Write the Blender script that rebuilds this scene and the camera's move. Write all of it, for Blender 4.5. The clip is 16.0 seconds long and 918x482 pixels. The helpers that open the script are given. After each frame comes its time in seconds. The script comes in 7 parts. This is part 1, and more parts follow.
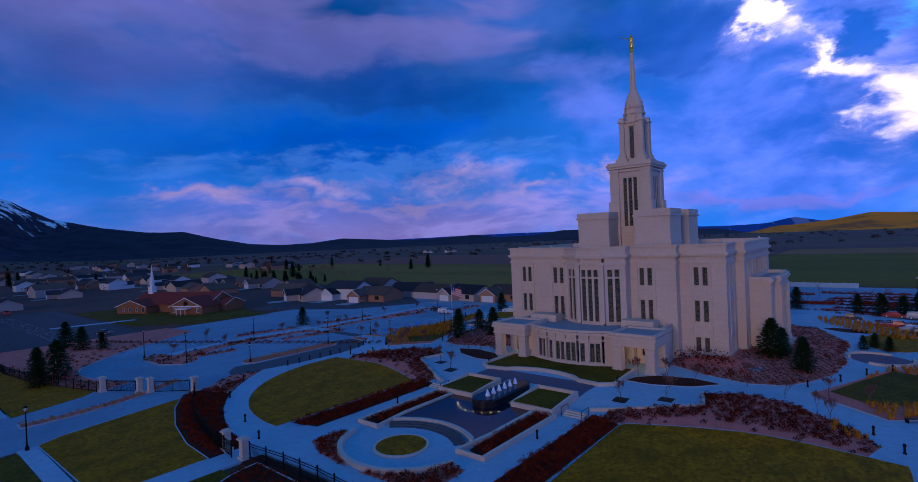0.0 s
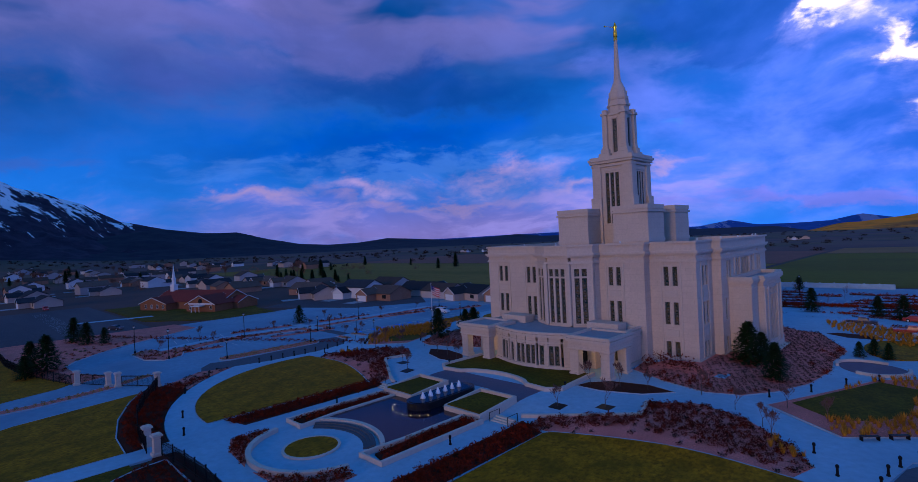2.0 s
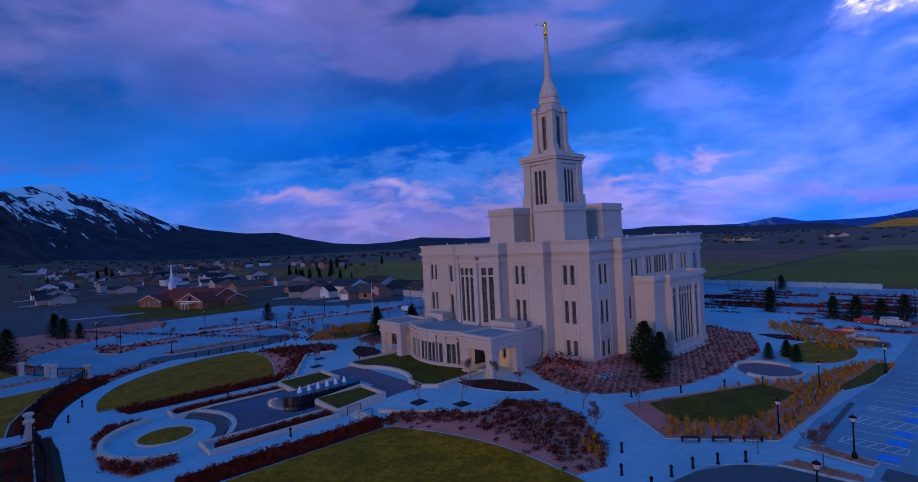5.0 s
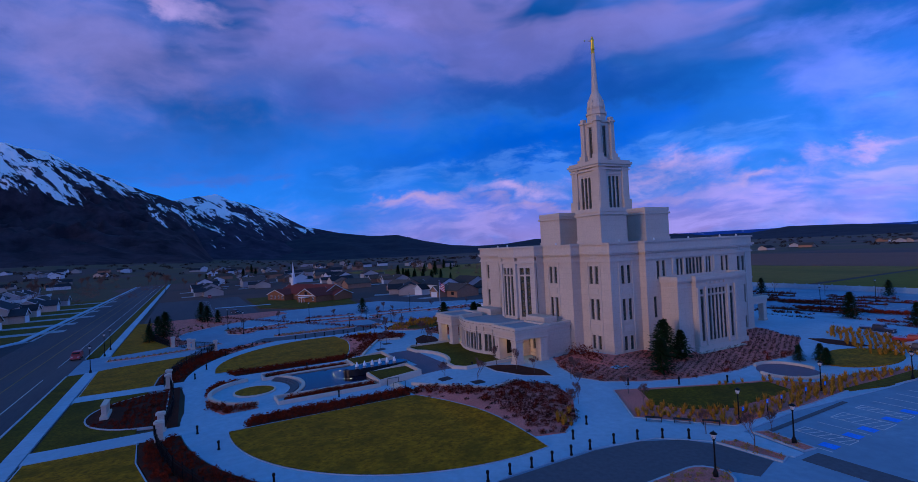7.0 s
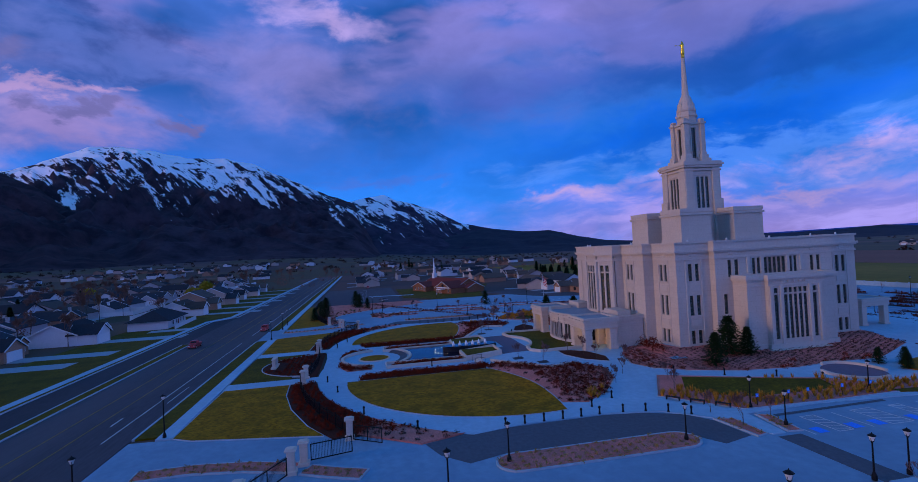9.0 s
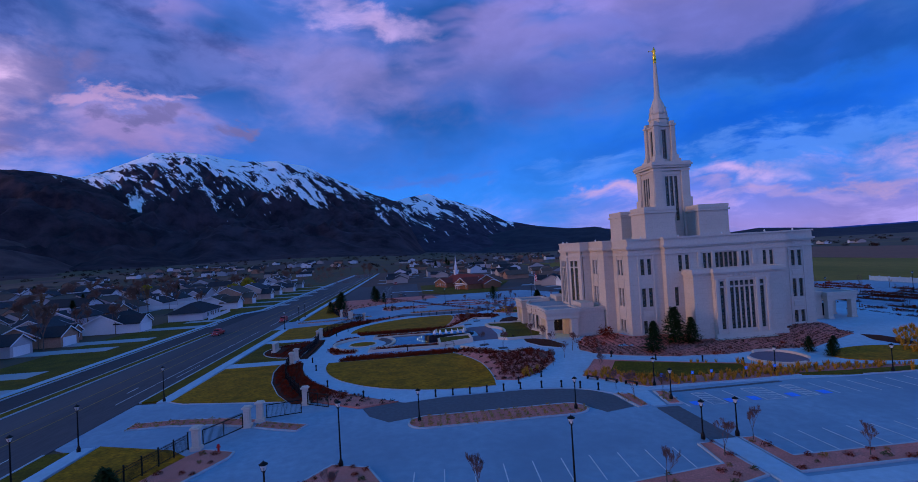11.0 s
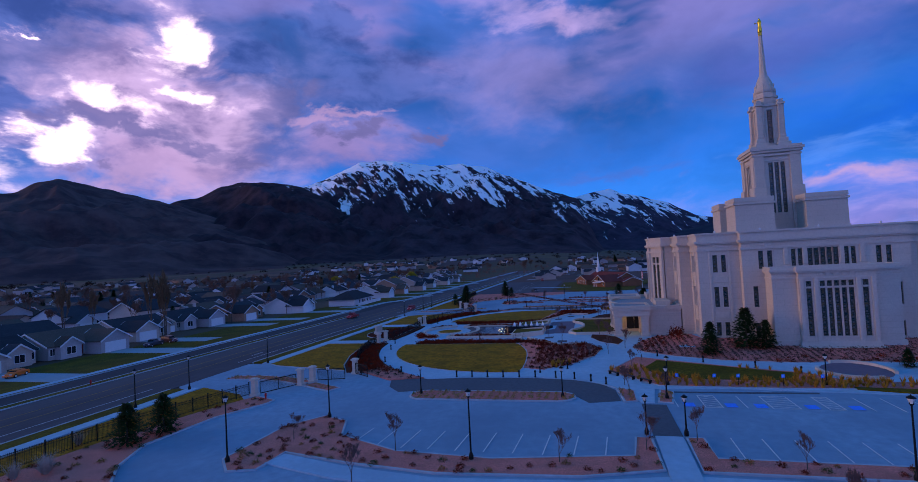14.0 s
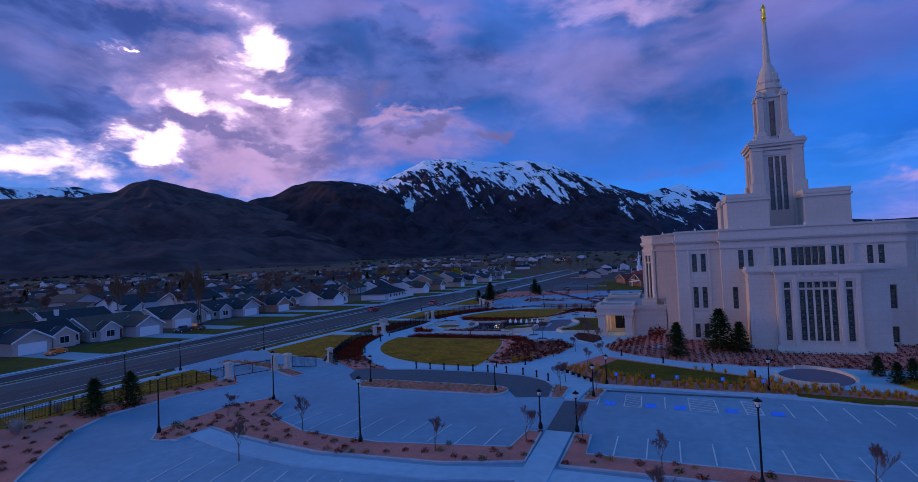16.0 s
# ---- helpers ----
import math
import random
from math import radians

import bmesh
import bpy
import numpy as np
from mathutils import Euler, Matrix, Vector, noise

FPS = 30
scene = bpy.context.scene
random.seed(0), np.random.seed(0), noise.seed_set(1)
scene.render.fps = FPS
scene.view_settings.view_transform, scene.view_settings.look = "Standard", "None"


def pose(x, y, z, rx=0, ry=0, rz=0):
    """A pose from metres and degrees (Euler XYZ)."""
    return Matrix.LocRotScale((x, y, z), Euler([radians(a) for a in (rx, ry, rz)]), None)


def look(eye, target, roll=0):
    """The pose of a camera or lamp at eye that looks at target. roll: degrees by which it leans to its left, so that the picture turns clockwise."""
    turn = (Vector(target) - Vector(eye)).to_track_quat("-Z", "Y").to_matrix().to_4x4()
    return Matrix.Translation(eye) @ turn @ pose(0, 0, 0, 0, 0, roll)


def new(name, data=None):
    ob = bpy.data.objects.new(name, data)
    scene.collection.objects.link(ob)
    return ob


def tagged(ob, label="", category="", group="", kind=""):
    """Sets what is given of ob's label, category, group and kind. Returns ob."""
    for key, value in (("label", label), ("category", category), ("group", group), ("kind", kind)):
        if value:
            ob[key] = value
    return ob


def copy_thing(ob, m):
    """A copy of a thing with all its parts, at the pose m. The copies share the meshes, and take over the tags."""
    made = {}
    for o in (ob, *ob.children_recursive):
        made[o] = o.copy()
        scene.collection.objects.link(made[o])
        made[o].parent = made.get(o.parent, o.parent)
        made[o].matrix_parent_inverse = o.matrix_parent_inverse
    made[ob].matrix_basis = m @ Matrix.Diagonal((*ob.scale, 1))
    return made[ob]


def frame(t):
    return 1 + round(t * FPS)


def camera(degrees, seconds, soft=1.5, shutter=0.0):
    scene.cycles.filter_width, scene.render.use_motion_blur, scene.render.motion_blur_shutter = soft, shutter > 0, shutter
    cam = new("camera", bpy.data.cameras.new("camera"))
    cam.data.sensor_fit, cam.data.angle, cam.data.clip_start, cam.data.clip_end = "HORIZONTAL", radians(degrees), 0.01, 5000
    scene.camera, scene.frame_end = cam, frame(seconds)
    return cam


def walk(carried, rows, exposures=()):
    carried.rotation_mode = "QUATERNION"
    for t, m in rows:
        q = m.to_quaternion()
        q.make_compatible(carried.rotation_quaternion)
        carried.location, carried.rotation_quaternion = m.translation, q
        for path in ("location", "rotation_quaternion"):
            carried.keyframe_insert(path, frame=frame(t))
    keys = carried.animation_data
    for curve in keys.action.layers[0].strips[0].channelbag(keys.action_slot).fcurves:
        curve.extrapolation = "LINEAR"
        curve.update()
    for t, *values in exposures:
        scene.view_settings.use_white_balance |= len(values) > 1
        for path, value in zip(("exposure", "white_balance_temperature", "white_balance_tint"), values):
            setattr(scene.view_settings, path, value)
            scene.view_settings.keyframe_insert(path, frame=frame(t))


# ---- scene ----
cam = camera(84.3, 16.0, 0.8)
PATH = [
    (0, (2.462, 0.6, 22.987), (1.182, 2.137, 22.978), -2.4),
    (0.5, (5.001, 3.14, 22.821), (3.676, 4.638, 22.813), -2.5),
    (1, (7.809, 6.087, 22.677), (6.432, 7.538, 22.669), -2.6),
    (1.5, (9.94, 9.141, 22.364), (8.543, 10.572, 22.359), -2.6),
    (2, (12.105, 12.028, 22.182), (10.693, 13.444, 22.178), -2.6),
    (2.5, (14.497, 15.102, 21.968), (13.061, 16.494, 21.964), -2.7),
    (3, (16.75, 17.856, 21.774), (15.292, 19.225, 21.771), -2.7),
    (3.5, (19.371, 20.689, 21.65), (17.894, 22.038, 21.647), -2.7),
    (4, (22.003, 23.092, 21.632), (20.512, 24.425, 21.629), -2.8),
    (6.5, (40.815, 30.692, 20.524), (39.167, 31.824, 20.548), -2.7),
    (7, (45.748, 31.21, 20.748), (43.982, 32.149, 20.776), -2.9),
    (7.5, (50.866, 32.455, 20.667), (49.014, 33.209, 20.704), -2.9),
    (8, (55.853, 34.105, 20.733), (53.945, 34.702, 20.774), -3.0),
    (8.5, (60.755, 35.776, 20.945), (58.81, 36.238, 20.985), -3.0),
    (9, (65.061, 38.135, 20.926), (63.096, 38.507, 20.966), -3.0),
    (11.5, (79.639, 54.954, 19.769), (77.645, 55.112, 19.809), -3.3),
    (12, (81.261, 58.662, 19.598), (79.264, 58.75, 19.638), -3.2),
    (12.5, (82.184, 62.675, 19.348), (80.186, 62.578, 19.395), -3.2),
    (13, (82.748, 66.855, 18.972), (80.764, 66.607, 19.028), -3.2),
    (13.5, (82.758, 71.025, 18.604), (80.796, 70.642, 18.666), -3.1),
    (14, (82.371, 75.055, 18.165), (80.438, 74.544, 18.235), -3.0),
    (14.5, (81.716, 79.393, 17.899), (79.814, 78.779, 17.971), -2.9),
    (15, (80.929, 83.389, 17.664), (79.048, 82.715, 17.738), -2.8),
    (15.5, (80.17, 87.432, 17.561), (78.305, 86.713, 17.631), -2.6),
    (16, (79.53, 91.475, 17.297), (77.678, 90.721, 17.367), -2.4),
]
walk(cam, [(t, look(eye, target, roll)) for t, eye, target, roll in PATH], [(0, -0.55, 5980, 10), (3, -0.40, 6020, 10), (6, -0.25, 6120, 10), (9, 0.0, 6550, 11), (12, 0.06, 6950, 12), (16, -0.02, 6900, 12)])

# ---------------------------------------------------------------- sky, sun
def build_sky():
    """A dusk sky: a clear blue gradient under broken, layered cloud, lit pink from below the horizon."""
    world = bpy.data.worlds.new("dusk_sky")
    scene.world = world
    world.use_nodes = True
    nt = world.node_tree
    nt.nodes.clear()
    N, L = nt.nodes.new, nt.links.new

    def put(sock, v):
        if isinstance(v, bpy.types.NodeSocket):
            L(v, sock)
        else:
            sock.default_value = v

    def mth(op, a, b=0.0, clamp=False):
        n = N("ShaderNodeMath")
        n.operation, n.use_clamp = op, clamp
        put(n.inputs[0], a), put(n.inputs[1], b)
        return n.outputs[0]

    def vec(op, a, b):
        n = N("ShaderNodeVectorMath")
        n.operation = op
        put(n.inputs[0], a), put(n.inputs[1], b)
        return n.outputs["Value"] if op == "DOT_PRODUCT" else n.outputs[0]

    def ramp(v, lo, hi, a=0.0, b=1.0):
        n = N("ShaderNodeMapRange")
        n.interpolation_type = "SMOOTHSTEP"
        put(n.inputs["Value"], v)
        for key, x in (("From Min", lo), ("From Max", hi), ("To Min", a), ("To Max", b)):
            n.inputs[key].default_value = x
        return n.outputs["Result"]

    def mix(f, a, b):
        n = N("ShaderNodeMix")
        n.data_type = "RGBA"
        put(n.inputs["Factor"], f)
        for sock, c in ((n.inputs[6], a), (n.inputs[7], b)):
            put(sock, (*c, 1.0) if isinstance(c, tuple) else c)
        return n.outputs[2]

    def noise_at(v, scale, detail=6.0, rough=0.55, dist=0.0):
        n = N("ShaderNodeTexNoise")
        put(n.inputs["Vector"], v)
        for key, x in (("Scale", scale), ("Detail", detail), ("Roughness", rough), ("Distortion", dist)):
            n.inputs[key].default_value = x
        return n.outputs["Fac"]

    way = N("ShaderNodeTexCoord").outputs["Generated"]
    sep = N("ShaderNodeSeparateXYZ")
    L(way, sep.inputs[0])
    up = sep.outputs[2]
    # bearing and height of every direction, in degrees
    az = mth("MULTIPLY", mth("ARCTAN2", mth("MULTIPLY", sep.outputs[0], -1.0), sep.outputs[1]), 57.2958)
    el = mth("MULTIPLY", mth("ARCSINE", up), 57.2958)
    # cloud grain: directions bent by slow noise, so that edges curl; flatter low down
    bend = N("ShaderNodeTexNoise")
    put(bend.inputs["Vector"], way)
    bend.inputs["Scale"].default_value, bend.inputs["Detail"].default_value = 4.0, 3.0
    curl = vec("MULTIPLY", vec("SUBTRACT", bend.outputs["Color"], (0.5, 0.5, 0.5)), (0.12, 0.12, 0.09))
    flat = vec("MULTIPLY", vec("ADD", way, curl), (1.0, 1.0, 2.1))
    long_ = vec("MULTIPLY", vec("ADD", way, curl), (1.0, 1.0, 4.2))
    wisp = noise_at(long_, 3.0, 4.0, 0.45)
    big = noise_at(flat, 2.4, 4.0, 0.48)
    fine = noise_at(flat, 8.5, 9.0, 0.56)
    frill = noise_at(flat, 22.0, 7.0, 0.6)
    streak = noise_at(long_, 9.0, 8.0, 0.56)
    puff = mth("ADD", mth("MULTIPLY", big, 0.55), mth("MULTIPLY", fine, 0.45))
    torn = mth("ADD", mth("MULTIPLY", fine, 0.62), mth("MULTIPLY", frill, 0.38))

    # outlines of the clouds wander: bearing and height pushed about by two more layers of noise
    def push(seed, wide, small):
        a = noise_at(vec("ADD", flat, (seed, 3.1, 7.7)), 4.5, 5.0, 0.55)
        b = noise_at(vec("ADD", flat, (seed, 9.4, 1.3)), 15.0, 7.0, 0.6)
        return mth("ADD", mth("MULTIPLY", mth("SUBTRACT", a, 0.5), wide), mth("MULTIPLY", mth("SUBTRACT", b, 0.5), small))

    azw, elw = mth("ADD", az, push(2.0, 15.0, 8.0)), mth("ADD", el, push(5.0, 6.5, 5.0))

    def cloud(a0, e0, wa, we, tilt=0.0, rag=1.6, edge=0.35, grain=None):
        """How far a direction lies inside one ragged cloud, 0 to 1."""
        ca, sa = math.cos(radians(tilt)), math.sin(radians(tilt))
        da, de = mth("SUBTRACT", azw, a0), mth("SUBTRACT", elw, e0)
        u = mth("DIVIDE", mth("ADD", mth("MULTIPLY", da, ca), mth("MULTIPLY", de, sa)), wa)
        v = mth("DIVIDE", mth("SUBTRACT", mth("MULTIPLY", de, ca), mth("MULTIPLY", da, sa)), we)
        d = mth("SQRT", mth("ADD", mth("MULTIPLY", u, u), mth("MULTIPLY", v, v)))
        d = mth("SUBTRACT", 1.0, d)
        d = mth("ADD", d, mth("MULTIPLY", mth("SUBTRACT", grain or puff, 0.5), rag))
        return ramp(d, 0.0, edge)

    def lay(c, mask, colour, amount=1.0):
        return mix(mth("MULTIPLY", mask, amount), c, colour)

    sky = N("ShaderNodeTexSky")
    sky.sky_type, sky.sun_disc = "NISHITA", False
    sky.sun_elevation, sky.sun_rotation = radians(6), radians(SUN_YAW_SKY)
    clear = vec("MULTIPLY", sky.outputs[0], (0.01, 0.015, 0.02))
    blue = mix(ramp(el, 2.0, 11.0), (0.006, 0.215, 0.92), (0.002, 0.155, 0.78))
    c = vec("ADD", blue, clear)
    # the high deck: blue-grey, with violet where it thins
    deckc = mix(ramp(big, 0.38, 0.60), (0.007, 0.10, 0.43), (0.05, 0.155, 0.60))
    deckc = mix(ramp(wisp, 0.44, 0.60), deckc, mix(ramp(el, 14.0, 24.0), (0.035, 0.14, 0.56), (0.20, 0.205, 0.62)))
    c = lay(c, ramp(mth("ADD", el, mth("MULTIPLY", mth("SUBTRACT", puff, 0.5), 22.0)), 10.0, 19.0), deckc)
    c = lay(c, cloud(98, 15, 34, 9, -4, 1.2, 0.8), deckc, 0.9)
    c = lay(c, cloud(48, 16.5, 22, 4.2, 4, 1.4, 0.8), (0.006, 0.085, 0.46), 0.8)
    c = lay(c, cloud(52, 11.0, 26, 4.6, -3, 1.2, 0.9), (0.001, 0.125, 0.80), 0.9)
    # the milky side of the sky, towards the north-east
    milky = mix(ramp(puff, 0.40, 0.60), (0.030, 0.14, 0.72), (0.13, 0.22, 0.90))
    c = lay(c, cloud(4, 9, 32, 19, 0, 0.9, 0.9), milky, 0.95)
    c = lay(c, cloud(24, 15, 9, 5, 30, 1.6, 0.9), (0.16, 0.24, 0.92), 0.6)
    c = lay(c, cloud(17, 19.5, 9, 4.2, 14, 1.7, 0.45), (0.016, 0.10, 0.52), 0.75)
    c = lay(c, cloud(62, 21.5, 14, 2.6, 6, 2.0, 1.0, wisp), (0.15, 0.18, 0.62), 0.8)
    c = lay(c, cloud(72, 17.0, 11, 4.0, -6, 1.8, 1.0), (0.075, 0.125, 0.52), 0.75)
    # pink cloud bank above the horizon: lilac below, blue-white tatters along its crest
    bankc = mix(ramp(el, 0.0, 5.5), (0.30, 0.23, 0.62), (0.13, 0.21, 0.80))
    bankc = mix(ramp(streak, 0.42, 0.62), bankc, (0.38, 0.31, 0.80))
    c = lay(c, cloud(47, 2.2, 44, 6.2, -1.0, 1.7, 0.8), bankc, 0.92)
    c = lay(c, cloud(50, 8.2, 28, 1.7, -1.5, 3.0, 0.9, streak), (0.09, 0.29, 1.0), 0.75)
    for a0, e0, wa, we, tone in ((55, 6.6, 8, 1.5, 1.0), (40, 6.9, 8, 1.6, 0.95), (30, 5.8, 7, 1.3, 0.8), (66, 5.2, 8, 1.2, 0.75), (48, 4.6, 17, 1.0, 0.7), (22, 6.8, 6, 1.1, 0.7)):
        c = lay(c, cloud(a0, e0, wa, we, -2.0, 1.8, 1.3, fine), (0.64 * tone, 0.46 * tone, 0.94 * tone), 0.9)
    c = lay(c, cloud(10, 3.0, 15, 1.2, 0, 2.4, 0.9, streak), (0.20, 0.20, 0.74), 0.7)
    c = lay(c, cloud(90, 8.2, 8, 1.3, 2, 2.6, 0.9, streak), (0.07, 0.15, 0.58), 0.5)
    # violet under the deck over the range
    c = lay(c, cloud(96, 19, 20, 6, 4, 1.8, 1.0), (0.23, 0.225, 0.62), 0.85)
    c = lay(c, cloud(92, 24.5, 13, 2.2, 8, 2.4, 1.0), (0.58, 0.43, 0.88), 0.75)
    c = lay(c, cloud(70, 25.5, 12, 2.2, 5, 2.2, 1.0), (0.26, 0.24, 0.72), 0.7)
    # towards the west: slate deck, a mauve glow and torn bright gaps round the hidden sun
    slate = mix(ramp(puff, 0.42, 0.58), (0.075, 0.112, 0.37), (0.19, 0.205, 0.56))
    c = lay(c, cloud(138, 18, 34, 15, 0, 1.0, 0.9), slate, 0.95)
    mauve = mix(ramp(fine, 0.40, 0.60), (0.25, 0.19, 0.46), (0.56, 0.40, 0.74))
    c = lay(c, cloud(133, 15, 15, 9, 12, 1.8, 0.8), mauve, 0.9)
    c = lay(c, cloud(117, 12.5, 9, 4, 0, 1.8, 0.9), (0.38, 0.26, 0.58), 0.7)
    c = lay(c, cloud(136, 10.2, 10, 2.4, 0, 2.0, 0.9), (0.50, 0.34, 0.66), 0.8)
    for a0, e0, wa, we, tilt, amt in ((146, 22.8, 11, 3.4, -4, 0.95), (127.6, 22.4, 4.6, 3.0, -25, 0.95), (118, 24.5, 5, 2.4, 0, 0.8), (112, 19.6, 9, 4.4, 0, 0.75), (149, 14.4, 7, 2.4, 4, 0.9)):
        c = lay(c, cloud(a0, e0, wa, we, tilt, 2.4, 0.55, torn), mix(ramp(fine, 0.4, 0.6), (0.035, 0.085, 0.36), (0.085, 0.15, 0.52)), amt)
    halo, light = (0.74, 0.54, 0.94), (1.5, 1.2, 1.5)
    gaps = ((139.4, 16.4, 5.4, 1.5, 4), (133.8, 22.4, 2.2, 2.8, -24), (130.4, 17.2, 3.4, 1.2, 8), (144.5, 11.9, 2.4, 1.7, -10), (152.0, 10.0, 7.5, 2.2, 4), (147.2, 19.9, 0.8, 0.4, 0))
    for a0, e0, wa, we, tilt in gaps:
        c = lay(c, cloud(a0, e0, wa * 1.5, we * 1.7, tilt, 2.4, 1.2, fine), halo, 0.75)
    for a0, e0, wa, we, tilt in gaps:
        c = lay(c, cloud(a0, e0, wa, we, tilt, 2.2, 0.75, torn), light, 0.98)
    for a0, e0, wa, we, amt in ((139, 14.0, 8.5, 1.2, 0.85), (133.5, 12.6, 4.5, 1.0, 0.75), (122.4, 17.6, 3.6, 3.2, 0.6), (115.8, 13.9, 2.8, 1.3, 0.9), (108.6, 13.5, 2.8, 1.3, 0.9), (128, 11.6, 5, 0.9, 0.6), (141, 10.4, 3.0, 0.9, 0.6)):
        c = lay(c, cloud(a0, e0, wa, we, 0, 2.8, 0.7, torn), (0.15, 0.145, 0.40), amt)
    c = lay(c, cloud(116.8, 16.0, 6, 0.8, 4, 2.4, 0.9, streak), (0.46, 0.31, 0.62), 0.8)
    # the bright break in the north-east
    for a0, e0, wa, we, tilt in ((9.6, 19.6, 3.4, 1.9, 50), (4.6, 14.4, 4.2, 1.7, 42), (-1.5, 9.6, 6, 3.6, 40), (-12, 12, 8, 4, 10)):
        c = lay(c, cloud(a0, e0, wa * 1.7, we * 1.9, tilt, 2.2, 1.1, fine), (0.34, 0.36, 0.96), 0.75)
        c = lay(c, cloud(a0, e0, wa, we, tilt, 2.2, 0.8, torn), light, 0.98)
    c = lay(c, cloud(-2.5, 18.4, 4.5, 2.4, 10, 2.0, 0.8, torn), (0.10, 0.42, 1.15), 0.9)
    c = lay(c, cloud(3.0, 17.2, 3.6, 2.4, 20, 2.6, 0.5, torn), (0.018, 0.12, 0.58), 0.95)
    # an added lilac cloud, unseen in the east behind the walk, tints east walls
    c = lay(c, cloud(-85, 16, 62, 17, 0, 1.2, 0.9), mix(ramp(puff, 0.4, 0.6), (0.22, 0.20, 0.50), (0.42, 0.31, 0.66)), 0.9)
    # soft light and shade within every cloud
    shade = N("ShaderNodeVectorMath")
    shade.operation = "SCALE"
    L(c, shade.inputs[0])
    L(mth("MULTIPLY", ramp(puff, 0.36, 0.64, 0.86, 1.14), ramp(az, 6.0, 46.0, 1.6, 1.0)), shade.inputs["Scale"])
    c = shade.outputs[0]
    # overhead the deck breaks up over deep blue
    c = mix(ramp(up, 0.50, 0.66), c, mix(ramp(big, 0.42, 0.60), (0.008, 0.225, 0.70), (0.014, 0.19, 0.60)))
    bg = N("ShaderNodeBackground")
    L(c, bg.inputs["Color"])
    bg.inputs["Strength"].default_value = SKY_STRENGTH
    L(bg.outputs[0], N("ShaderNodeOutputWorld").inputs[0])


SKY_STRENGTH, SUN_YAW_SKY = 1.0, 185.0
build_sky()
sun = new("sun", bpy.data.lights.new("sun", "SUN"))
sun.data.energy, sun.data.angle, sun.data.color = 1.3, radians(20), (1.0, 0.62, 0.38)
sun.matrix_world = look((0, 0, 0), (-0.12, 1.0, -0.12))

